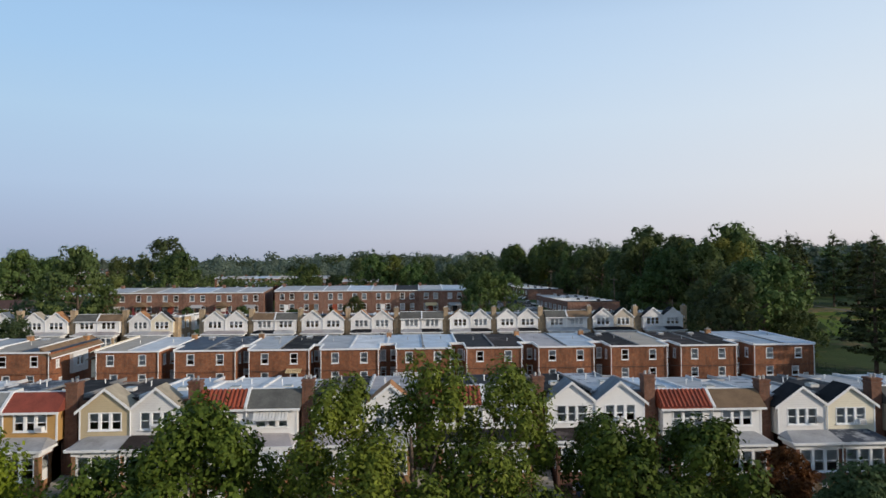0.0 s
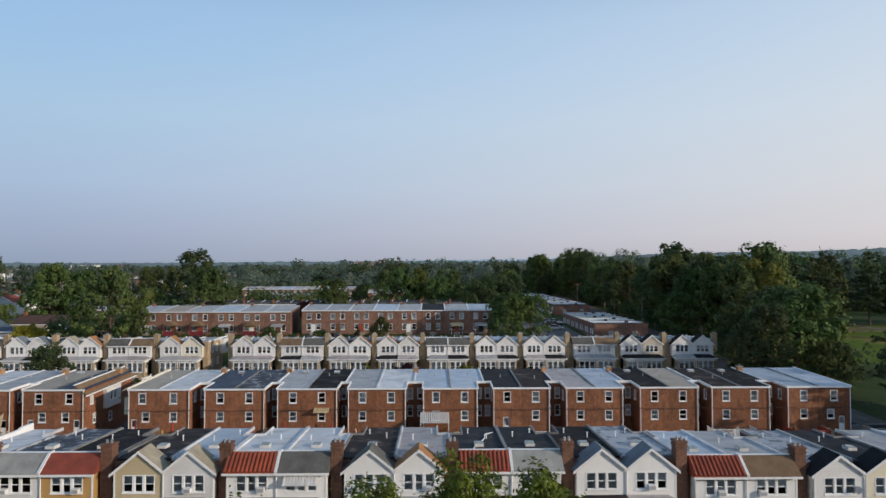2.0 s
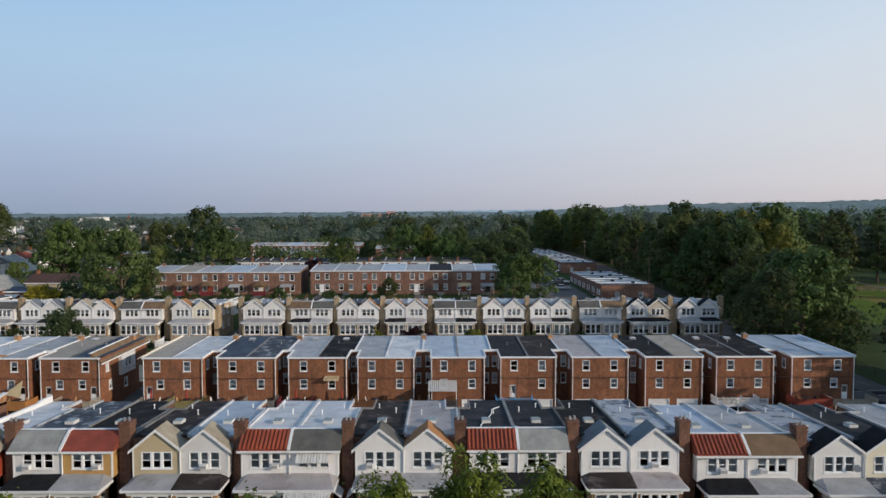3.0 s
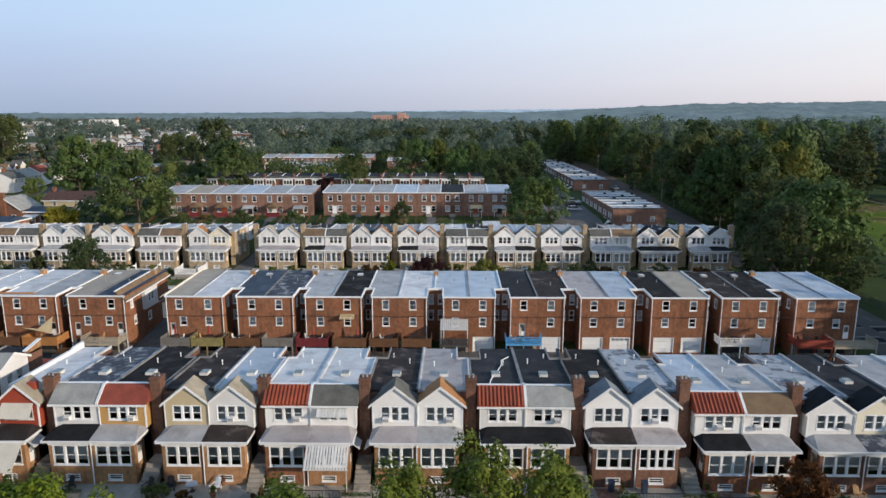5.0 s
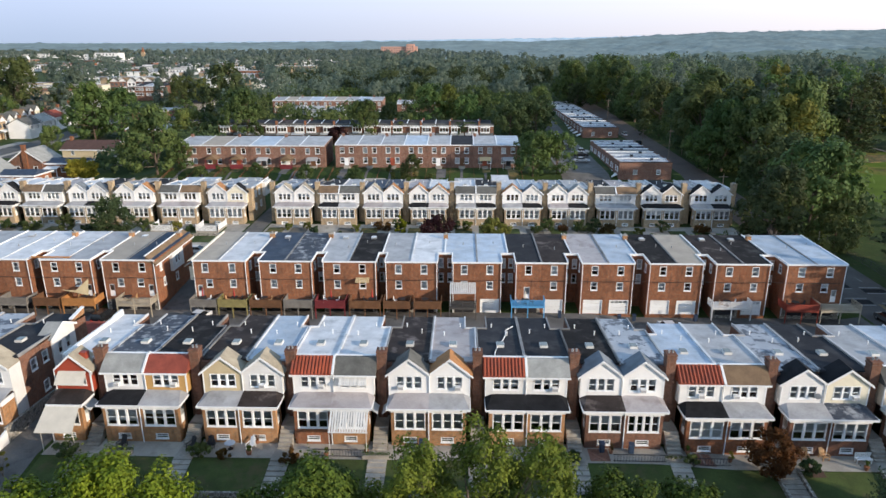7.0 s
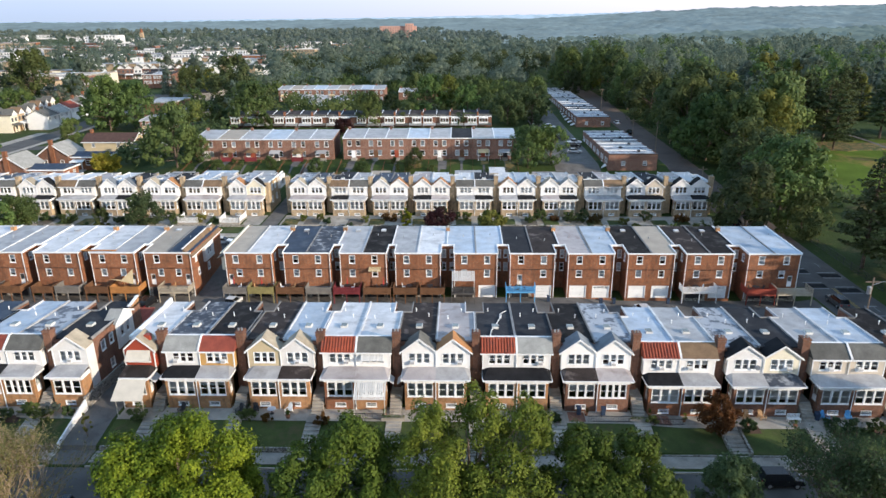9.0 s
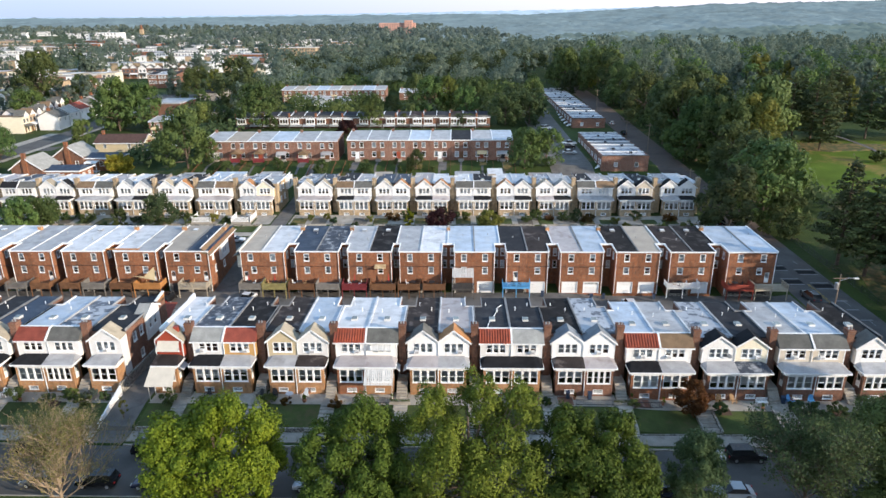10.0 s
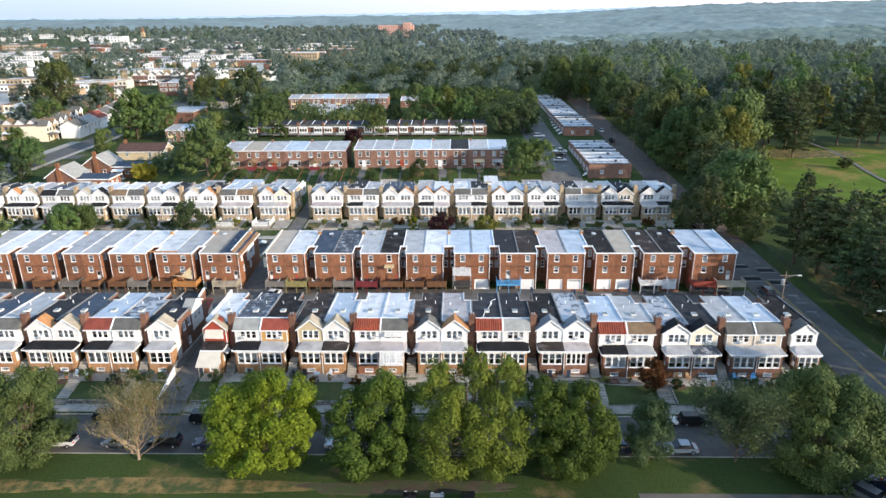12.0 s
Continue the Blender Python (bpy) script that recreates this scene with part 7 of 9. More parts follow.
def puffs(g, lobes, z0, count, seed, coarse=0.3):
    """Leafy boughs over the lobes of a crown: (middle, way out, radius), uneven, with gaps between them."""
    out = []
    weight = np.array([r * r * (top - z0) for _, _, top, r in lobes])
    weight /= weight.sum()
    tries = 0
    while len(out) < count and tries < count * 40:
        tries += 1
        i = int(g.choice(len(lobes), p=weight))
        dx, dy, top, r = lobes[i]
        u, a = g.uniform(0.0, 1.0) ** 0.85, g.uniform(0, math.tau)
        k = g.uniform(0.78, 1.0) if g.random() < 0.8 else g.uniform(0.3, 0.75)
        wave = noise.noise(Vector((math.cos(a) * 1.5, math.sin(a) * 1.5, u * 3.0 + seed)))
        if k > 0.7 and wave < -0.15:
            continue
        prof = 1.12 * (1 - u ** 3.0) ** 0.55 * min(1.0, (u + 0.15) / 0.4) ** 0.5 * (1 + 0.3 * wave)
        rad = r * coarse * g.uniform(0.65, 1.3)
        q = max(0.0, r * prof * k - rad * 0.4)
        p = np.array([dx + q * math.cos(a), dy + q * math.sin(a), z0 + (top - z0 - rad * 0.7) * min(1.0, u * (1.0 + 0.12 * wave))])
        deep = False
        for j, (ex, ey, et, er) in enumerate(lobes):
            if j != i and p[2] < et:
                v = max(0.0, (p[2] - z0) / (et - z0))
                deep = deep or math.hypot(p[0] - ex, p[1] - ey) < er * 0.6 * (1 - v ** 2.4) ** 0.55
        if deep:
            continue
        d = np.array([math.cos(a) * (1.0 - 0.6 * u), math.sin(a) * (1.0 - 0.6 * u), 0.25 + 0.8 * u])
        out.append((p, d / np.linalg.norm(d), rad))
    return out


def puff_leaves(g, boughs, per, mess=0.34, droop=0.0):
    """Leaves lying over each bough, turned outward, with loose ones at the ends."""
    at, way = [], []
    for p, out, rad in boughs:
        n = int(per * g.uniform(0.75, 1.25))
        d = g.normal(size=(n, 3)) + out * 0.55
        d /= np.linalg.norm(d, axis=1, keepdims=True)
        s = g.uniform(0.45, 1.0, n) ** 0.5
        loose = g.random(n) < 0.1
        s[loose] *= g.uniform(1.0, 1.45, loose.sum())
        ripple = 1.0 + 0.22 * np.sin(d[:, 0] * 7 + p[0] * 3) * np.sin(d[:, 2] * 6 + p[2] * 2)
        q = d * (rad * s * ripple)[:, None]
        q += out * ((d @ out).clip(0, 1) * rad * 0.35)[:, None]
        q[:, 2] -= droop * rad * (1 - np.abs(d[:, 2])) * s
        at.append(p + q)
        way.append(d + np.array([0, 0, 0.12]) + g.normal(size=(n, 3)) * mess)
    return np.concatenate(at), np.concatenate(way)


def bough_tree(name, lobes, z0, leaf, seed, label, count=70, per=330, size=0.25, coarse=0.3, slim=0.85, droop=0.0, group="", bark=None, thick=None, limbs=40, skirt=0, mess=0.34):
    """A tree of leafy boughs: trunk, limbs out to the boughs, and leaves over each of them."""
    g = np.random.default_rng(seed)
    ob = thing(name, 0, 0, 0, label, "tree", group)
    h = max(b[2] for b in lobes)
    boughs = puffs(g, lobes, z0, count, seed * 0.37, coarse)
    wide = max(b[3] for b in lobes)
    for _ in range(skirt):
        a, q = g.uniform(0, math.tau), wide * g.uniform(0.35, 0.9)
        d = np.array([math.cos(a), math.sin(a), 0.3])
        boughs.append((np.array([q * math.cos(a), q * math.sin(a), g.uniform(0.8, z0 + 2.4)]), d / np.linalg.norm(d), wide * coarse * 0.8))
    balls = [(*p, 0.3) for p, _, _ in boughs]
    part("trunk", trunk_shape(g, h, max(z0, 1.2), balls, thick or h * 0.018, limbs).mesh("trunk", bark or BARK), ob)
    at, way = puff_leaves(g, boughs, per, mess, droop)
    part("crown", leaf_cloud("crown", at, way, g.uniform(0.6, 1.4, len(at)) * size, LEAF[leaf], seed + 1, slim), ob)
    return ob


def pine_thing(name, h, r, z0, seed, label, per=120, size=0.95, group="park trees"):
    """A pine: straight trunk, tiers of long level boughs with upturned ends, needles lying along each bough."""
    g = np.random.default_rng(seed)
    ob = thing(name, 0, 0, 0, label, "tree", group)
    s = Shape()
    s.bar((0, 0, -0.4), (0.1, 0, h * 0.5), h * 0.017, h * 0.012, 8).bar((0.1, 0, h * 0.5), (0, 0.1, h * 0.98), h * 0.012, 0.05, 7)
    at, way = [], []
    z = z0
    while z < h * 0.97:
        k = (z - z0) / (h - z0)
        reach = r * min(1.0, 0.72 + 1.4 * k) * (1.0 - k) ** 0.7 + 0.7
        m = int(g.integers(4, 7))
        a0 = g.uniform(0, 6.28)
        for i in range(m):
            a = a0 + i * math.tau / m + g.uniform(-0.35, 0.35)
            q = reach * g.uniform(0.55, 1.15)
            zb = z + g.uniform(-0.5, 0.5) * h * 0.03
            rise = q * g.uniform(-0.14, 0.16)
            c, s_ = math.cos(a), math.sin(a)
            s.bar((0.08, 0, zb), (q * c, q * s_, zb + rise), 0.10, 0.03, 4)
            n = max(14, int(per * q / r))
            f = g.uniform(0.22, 1.05, n)
            side = g.normal(size=n) * 0.17 * q * (1.15 - 0.6 * f)
            up = rise * f + 0.22 * q * np.maximum(0, f - 0.7) + g.normal(size=n) * 0.22 + 0.2
            at.append(np.stack([q * f * c - side * s_, q * f * s_ + side * c, zb + up], axis=1))
            way.append(np.stack([0.35 * c - 0.3 * side * s_ / max(q, 1), 0.35 * s_ + 0.3 * side * c / max(q, 1), np.full(n, 1.0)], axis=1) + g.normal(size=(n, 3)) * 0.42)
        z += h * g.uniform(0.045, 0.07)
    n = 40
    at.append(g.normal(size=(n, 3)) * np.array([0.5, 0.5, 0.9]) + np.array([0, 0.1, h * 0.97]))
    way.append(g.normal(size=(n, 3)))
    part("trunk", s.mesh("trunk", BARK), ob)
    at, way = np.concatenate(at), np.concatenate(way)
    part("crown", leaf_cloud("crown", at, way, g.uniform(0.7, 1.3, len(at)) * size, LEAF["pine"], seed + 1, 0.7), ob)
    return ob


def stand(ob, x, y, turn=0.0, sink=0.0):
    ob.location = (x, y, land(x, y) - sink)
    ob.rotation_euler = (0, 0, radians(turn))
    return ob


def twig_tree(name, h, spread, leaf, bark, seed, label, forks=5, leaves=6, size=0.2, group="", thick=0.2):
    """A nearly bare tree: limbs forking upward into many twigs, few leaves at their ends."""
    g = np.random.default_rng(seed)
    ob = thing(name, 0, 0, 0, label, "tree", group)
    s, ends = Shape(), []

    def grow(p, d, length, r, level):
        q = p + d * length
        s.bar(tuple(p), tuple(q), r, r * 0.66, 6 if level < 2 else 3)
        if level > 1:
            ends.append((q, d))
        if level == forks:
            return
        for _ in range(4 if level == 0 else 3 if g.random() < 0.75 else 2):
            side = g.normal(size=3) * spread
            side[2] = abs(side[2]) * 0.5 + 0.16
            e = d + side
            grow(p + d * length * g.uniform(0.55, 1.0), e / np.linalg.norm(e), length * g.uniform(0.66, 0.9), r * 0.6, level + 1)

    grow(np.array([0.0, 0, -0.4]), np.array([0.02, 0.03, 1.0]), h * 0.24, thick, 0)
    for i in range(13):
        d = np.array([math.cos(i * 2.4) * 0.8, math.sin(i * 2.4) * 0.8, g.uniform(0.25, 1.1)])
        grow(np.array([0.0, 0, 0.5 + i * 0.22]), d / np.linalg.norm(d), h * g.uniform(0.13, 0.19), thick * 0.5, 2)
    part("trunk", s.mesh("trunk", bark), ob)
    at = np.concatenate([q + g.normal(size=(leaves, 3)) * 0.42 - d * g.uniform(0, 0.8, (leaves, 1)) for q, d in ends])
    part("crown", leaf_cloud("crown", at, g.normal(size=at.shape) + np.array([0, 0, 0.4]), g.uniform(0.6, 1.4, len(at)) * size, LEAF[leaf], seed + 1, 0.8), ob)
    return ob


# street trees between the park and the street
G_ = "street trees"
stand(bough_tree("street_tree", ((-1.5, 0, 12.6, 4.3), (1.8, 0.6, 13.2, 4.0), (0, -1.8, 9.0, 4.2)), 1.2, "mid", 11, "dense dark green street tree beside the street", 152, 287, 0.3, group=G_, skirt=12), -58.6, 35.2)
stand(twig_tree("street_tree", 19.0, 0.42, "dry", BARK_PALE, 12, "half-bare street tree with pale dry twigs", 6, 5, 0.2, G_, 0.22), -43.2, 34.8)
stand(bough_tree("street_tree", ((-3.48, 0, 11.4, 4.64), (2.09, 0.5, 13.6, 4.99), (4.41, -0.6, 9.2, 3.25), (-0.7, -2, 9.4, 4.64)), 1.7, "bright", 13, "broad bright green street tree on the park edge", 185, 364, 0.28, 0.27, group=G_, skirt=6), -25.2, 34.6)
stand(bough_tree("street_tree", ((-2.38, 0, 10.8, 3.67), (1.94, 0.5, 13.2, 4), (3.89, -1.2, 8.4, 3.02), (-0.65, -1.8, 9.2, 3.67)), 0.9, "green", 14, "fresh green street tree on the park edge", 162, 343, 0.28, 0.3, group=G_, skirt=16), -10.6, 34.6)
stand(bough_tree("street_tree", ((-4.25, 1.5, 14.4, 3.42), (0.47, 1.9, 16, 3.54), (4.72, 1.5, 14.8, 3.42), (-2.24, -1.5, 11.6, 4.37), (2.83, -1.5, 11.2, 4.37)), 1.6, "lime", 15, "tall spreading olive-green tree with open crown", 200, 330, 0.28, 0.3, 0.65, 0.35, group=G_, limbs=70, skirt=8), 2.7, 34.9)
stand(bough_tree("street_tree", ((-2.53, 0.4, 12.2, 3.74), (2.53, 0, 11.8, 3.85), (0, -1.6, 9.2, 3.96), (3.74, -0.8, 9, 2.75)), 0.9, "deep", 16, "round fresh green street tree on the park edge", 176, 343, 0.28, 0.29, group=G_, skirt=18), 15.4, 34.6)
stand(bough_tree("street_tree", ((0, 0, 9.2, 2.6),), 0.6, "dark", 17, "small dark columnar tree by the kerb", 77, 221, 0.25, 0.34, group=G_, limbs=14, skirt=6), 27.0, 35.4)
stand(twig_tree("street_tree", 18.0, 0.46, "dark", BARK, 18, "thin dark street tree with sparse leaves", 6, 9, 0.28, G_, 0.19), 38.8, 35.2)
stand(bough_tree("street_tree", ((-1.08, 0.4, 14.4, 4.86), (3.46, 0, 13, 4.43), (1.08, -2, 9.6, 4.97)), 0.9, "lush", 19, "broad fresh green street tree at the corner", 194, 364, 0.3, 0.28, group=G_, skirt=18), 48.4, 34.2)
stand(bough_tree("street_tree", ((-2.0, 0, 13.0, 5.4), (2.4, 0, 12.0, 5.0)), 1.4, "mid", 20, "dense green street tree beside the street", 123, 221, 0.36, group=G_), -74, 34.8)
# yard trees
stand(tree_thing("yard_tree", 5.4, 2.5, 0.5, "rust", 21, "small rust-red maple in a front yard", 46, 130, 0.26), 32.3, 52.2, 0, 0.1)
stand(tree_thing("shrub", 2.0, 1.0, 0.05, "dark", 22, "round clipped dark green shrub by the steps", 22, 120, 0.16, category="shrub"), 36.1, 52.3)


def shrub(x, y, r, h, leaf, seed, label):
    return stand(tree_thing("shrub", h, r, 0.05, leaf, seed, label, 16, 90, 0.2, limbs=3, thick=0.05, category="shrub", group="garden shrubs"), x, y)


for i, (x, y, r, h, leaf) in enumerate(((-25.0, 53.2, 1.2, 1.3, "mid"), (-38.7, 52.9, 1.3, 2.0, "mid"), (-15.6, 52.6, 1.0, 1.2, "rust"), (24.9, 53.2, 0.8, 1.2, "mid"), (46.8, 52.6, 1.4, 1.8, "dark"), (48.6, 52.0, 1.3, 2.4, "dark"), (51.6, 52.4, 1.3, 2.0, "mid"),
                                      (55.6, 53.0, 1.6, 2.6, "dark"), (-60, 53, 1.4, 2.4, "mid"), (-55.2, 52.4, 1.2, 1.8, "dark"), (-50.5, 52.6, 1.2, 1.5, "mid"), (-66, 53, 1.5, 2.2, "dark"), (-43.5, 50.2, 0.6, 3.4, "olive"), (-50.2, 54.0, 1.1, 1.5, "distant"), (-52.6, 53.6, 1.2, 1.7, "mid"), (-47.8, 53.8, 0.9, 1.2, "dark"), (-22.5, 53.0, 0.8, 0.8, "rust"), (13.0, 53.2, 0.9, 1.1, "mid"))):
    shrub(x, y, r, h, leaf, 60 + i, "garden shrub before a porch")
# trees and shrubs before the third row
stand(tree_thing("yard_tree", 5.6, 3.6, 0.3, "purple", 30, "broad dark purple-leaved tree", 50, 110, 0.34), -3.4, 127.6)
stand(tree_thing("yard_tree", 4.8, 3.3, 0.2, "olive", 31, "bushy olive-green shrub tree", 46, 110, 0.32), 8.6, 127.4)
stand(tree_thing("yard_tree", 6.0, 1.2, 0.2, "bright", 32, "narrow bright green conical shrub", 26, 110, 0.28, "column"), -10.9, 127.8)
stand(tree_thing("yard_tree", 9.4, 4.4, 0.8, "dark", 33, "dark green tree before the white houses", 60, 120, 0.36), -71.0, 126.8)
stand(tree_thing("yard_tree", 6.0, 1.9, 0.3, "mid", 34, "narrow green yard tree", 30, 110, 0.32, "column"), -81.5, 127.0)
stand(tree_thing("yard_tree", 9.5, 5.6, 0.6, "mid", 35, "dense green tree beside the street", 60, 120, 0.4), -100.0, 125.5)
HEDGES = [tree_thing("shrub", h, r, 0.05, leaf, 120 + i, "low garden shrub before a pale brick house", 18, 60, 0.24, limbs=2, thick=0.05, category="shrub", group="shrubs before the pale houses") for i, (h, r, leaf) in enumerate(((1.5, 1.3, "dark"), (1.9, 1.6, "mid"), (1.2, 1.5, "rust"), (1.7, 1.2, "olive"), (2.6, 1.3, "dark")))]
placed = 0
for i in range(66):
    g0 = random.Random(400 + i)
    x = -138 + i * 3.0 + g0.uniform(-0.7, 0.7)
    if -50 < x < -40 or g0.random() < 0.22:
        continue
    y, k = g0.choice((129.0, 131.8, 132.8, 133.8, 134.6)) + g0.uniform(-0.5, 0.5), g0.uniform(0.65, 1.25)
    m = Matrix.LocRotScale((x, y, land(x, y)), Euler((0, 0, g0.uniform(0, 6))), (k, k, k))
    if placed < 5:
        HEDGES[placed].matrix_basis = m
    else:
        copy_thing(HEDGES[g0.randrange(5)], m)
    placed += 1

# ---- trees of the park and the slopes, from a few grown forms ----
P_ = "park trees"
FORMS = [
    bough_tree("park_tree", ((-2.8, 0.5, 24.0, 6.8), (3.4, -0.6, 25.0, 6.6), (0.4, -3.4, 19.0, 6.8)), 2.4, "mid", 41, "tall green park tree in a dense stand", 84, 62, 1.01, 0.29, group=P_, limbs=14, mess=0.2),
    bough_tree("park_tree", ((-2.4, 0.4, 21.0, 6.2), (2.8, 0, 22.0, 6.0), (0, -2.8, 17.0, 6.6)), 1.8, "dark", 42, "tall dark green park tree in a dense stand", 84, 62, 0.98, 0.29, group=P_, limbs=14, mess=0.2),
    bough_tree("park_tree", ((-2.2, 0.5, 25.5, 5.8), (2.6, 0.2, 24.0, 6.0), (0.6, -2.6, 19.0, 6.2)), 2.8, "olive", 43, "tall olive-green park tree in a dense stand", 84, 60, 0.98, 0.29, group=P_, limbs=14, mess=0.2),
    bough_tree("park_tree", ((-3.2, 0.4, 18.4, 6.2), (3.4, 0.2, 19.0, 6.0), (0, -3.2, 14.5, 6.4)), 1.4, "dark", 44, "broad dark green park tree", 81, 62, 0.95, 0.29, group=P_, limbs=14, mess=0.2),
    bough_tree("park_tree", ((-2.4, 0.4, 15.6, 5.2), (2.6, 0, 16.0, 5.0), (0.2, -2.4, 12.0, 5.4)), 0.8, "lush", 45, "rounded green tree with full crown", 89, 74, 0.71, 0.28, group=P_, limbs=14, mess=0.2),
    bough_tree("park_tree", ((-1.6, 0.3, 11.6, 4.1), (2.0, 0, 12.0, 3.9), (0, -1.8, 9.0, 4.2)), 0.5, "mid", 46, "small rounded green tree among yards", 78, 70, 0.61, 0.29, group=P_, limbs=12),
]
FAR_FORMS = [
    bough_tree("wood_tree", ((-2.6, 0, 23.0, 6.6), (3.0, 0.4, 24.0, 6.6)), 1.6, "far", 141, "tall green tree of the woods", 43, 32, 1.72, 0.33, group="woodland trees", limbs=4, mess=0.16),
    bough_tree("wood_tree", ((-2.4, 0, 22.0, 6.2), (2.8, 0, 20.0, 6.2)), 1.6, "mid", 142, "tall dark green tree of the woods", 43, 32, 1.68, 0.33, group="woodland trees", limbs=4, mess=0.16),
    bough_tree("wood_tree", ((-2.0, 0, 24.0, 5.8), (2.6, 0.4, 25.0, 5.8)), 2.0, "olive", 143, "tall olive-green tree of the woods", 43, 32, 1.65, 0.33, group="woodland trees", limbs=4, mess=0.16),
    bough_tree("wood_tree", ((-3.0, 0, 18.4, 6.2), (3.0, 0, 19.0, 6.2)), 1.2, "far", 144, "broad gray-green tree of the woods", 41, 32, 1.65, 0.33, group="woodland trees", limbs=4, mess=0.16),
    bough_tree("wood_tree", ((-2.2, 0, 14.4, 5.2), (2.4, 0, 15.0, 5.0)), 0.8, "lush", 145, "rounded green tree between distant yards", 41, 32, 1.38, 0.33, group="woodland trees", limbs=4, mess=0.16),
    bough_tree("wood_tree", ((-1.5, 0, 11.4, 4.2), (1.8, 0, 12.0, 4.2)), 0.5, "mid", 146, "small rounded tree between distant yards", 36, 30, 1.2, 0.33, group="woodland trees", limbs=4, mess=0.16),
]
PINES = [pine_thing("pine_tree", 25, 8.0, 5.5, 51, "tall dark pine with layered branches"), pine_thing("pine_tree", 24, 7.4, 5.0, 52, "dark pine with drooping layered branches"), pine_thing("pine_tree", 27, 6.4, 8.0, 53, "tall bare-stemmed pine with a high crown")]
USED = set()


def plant(kind, x, y, k=1.0, turn=None):
    turn = random.uniform(0, 360) if turn is None else turn
    k *= 0.87
    m = Matrix.LocRotScale((x, y, land(x, y) - 0.2), Euler((0, 0, radians(turn))), (k * random.uniform(0.92, 1.08), k * random.uniform(0.92, 1.08), k))
    if kind.name in USED:
        return copy_thing(kind, m)
    USED.add(kind.name)
    kind.matrix_basis = m
    return kind


# single trees that stand out
for f, x, y, k in ((0, 84, 182, 1.12), (4, 81, 197, 1.56), (2, 92, 180, 1.1), (1, 89, 203, 1.32), (4, 99, 192, 1.52), (1, 81, 168, 0.85), (3, 91, 165, 0.85), (2, 104, 205, 1.0), (0, 79.5, 212, 1.22), (1, 85, 226, 1.3), (2, 94, 220, 1.2), (3, 77.6, 146, 1.05), (4, 77.2, 136.5, 1.1), (1, 64.4, 124.4, 0.8), (5, 78.0, 127, 1.0),
                   (1, 81, 154, 0.85), (3, 88, 150, 0.85), (0, 82, 240, 1.0), (1, 80, 262, 1.0), (0, 81, 284, 1.0), 
                   (4, -83, 174.5, 1.02), (4, -78.5, 180, 0.45), (1, -103.5, 290, 1.2), (3, -99, 257, 0.85), (4, -145, 256, 1.2), (4, -137, 262, 1.05), (4, -152, 262, 0.9), (4, -104, 250, 0.7), (4, -82, 244, 0.95), (0, -140, 334, 0.8), (2, -128, 330, 0.74), (4, -150, 236, 0.45),
                   (4, 21, 174, 0.66), (4, 28, 176, 0.62), (3, 20, 248, 1.1), (3, 30, 250, 1.2), (3, 25, 264, 1.2), (0, 34, 275, 0.8), (5, -40, 168.5, 0.62), (5, -12, 173, 0.72), (5, -27, 169, 0.5), (5, -55, 174, 0.42), (5, -70, 172, 0.4),
                   (4, -35.4, 245, 0.72), (5, -26.7, 245.5, 0.48), (5, -21.6, 245, 0.62), (3, 1.2, 244, 0.46), (5, 5, 245, 0.6), (5, -75, 240, 0.7),
                   (0, -20, 300, 0.76), (2, -4, 278, 0.8), (0, 8, 282, 0.78), (4, -12, 276, 0.9), (3, -30, 284, 0.7), (4, 4, 270, 0.7), (4, -160, 200, 0.6), (3, -170, 212, 0.7), (0, -214, 318, 1.3), (3, -224, 322, 1.35), (3, -153, 183, 0.62), (3, -166, 186, 0.55), (4, -178, 196, 0.6), (3, -180, 212, 0.6), (4, -190, 240, 0.45), (3, -204, 238, 0.5), (4, -190, 316, 0.8), (3, -152, 268, 0.7), (3, -156, 366, 0.9), (4, -196, 276, 0.8),  (4, -214, 262, 0.7), (4, -192, 222, 0.8), (4, -156, 172, 0.65),
                   (4, -112, 106, 0.75), (4, -100, 118, 0.6), (5, -94.5, 98, 0.85)):
    plant(FORMS[f], x, y, k)
# trees hanging over the far stretch of the avenue
for f, x, y, k in ((0, 79.5, 298, 1.1), (3, 78.5, 312, 1.2), (1, 79, 326, 1.1), (4, 78, 340, 1.4), (2, 79, 356, 1.1), (0, 77, 372, 1.1), (3, 76, 388, 1.3), (3, 61.5, 345, 1.0), (4, 61, 362, 1.2), (1, 62, 380, 1.0), (0, 66, 400, 1.1), (3, 72, 410, 1.2)):
    plant(FORMS[f], x, y, k)
# unseen trees added beside the meadow; their long shade falls there and on houses
for f, x, y, k in ((4, 60, 20, 0.7), (5, 66, 12, 0.9), (4, 72, 21, 0.75), (5, 55, 16, 0.8), (1, 84, 2, 0.9), (0, 80, 24, 0.9), (1, 82, 12, 0.95), (2, 90, 30, 1.0), (0, 93, 18, 1.05), (1, 105, 35, 1.2), (2, 99, 46, 1.05), (0, 102, 59, 1.05), (3, 113, 51, 1.3), (1, 115, 68, 1.2)):
    plant(FAR_FORMS[f], x, y, k)
stand(tree_thing("yard_tree", 6.5, 4.4, 0.4, "yellow", 36, "rounded yellow-green tree behind the houses", 50, 110, 0.5), -106.5, 178.5)
stand(tree_thing("yard_tree", 7.5, 4.0, 0.4, "purple", 37, "dark red-leaved tree between two rows", 46, 100, 0.5), -41.0, 221.0)
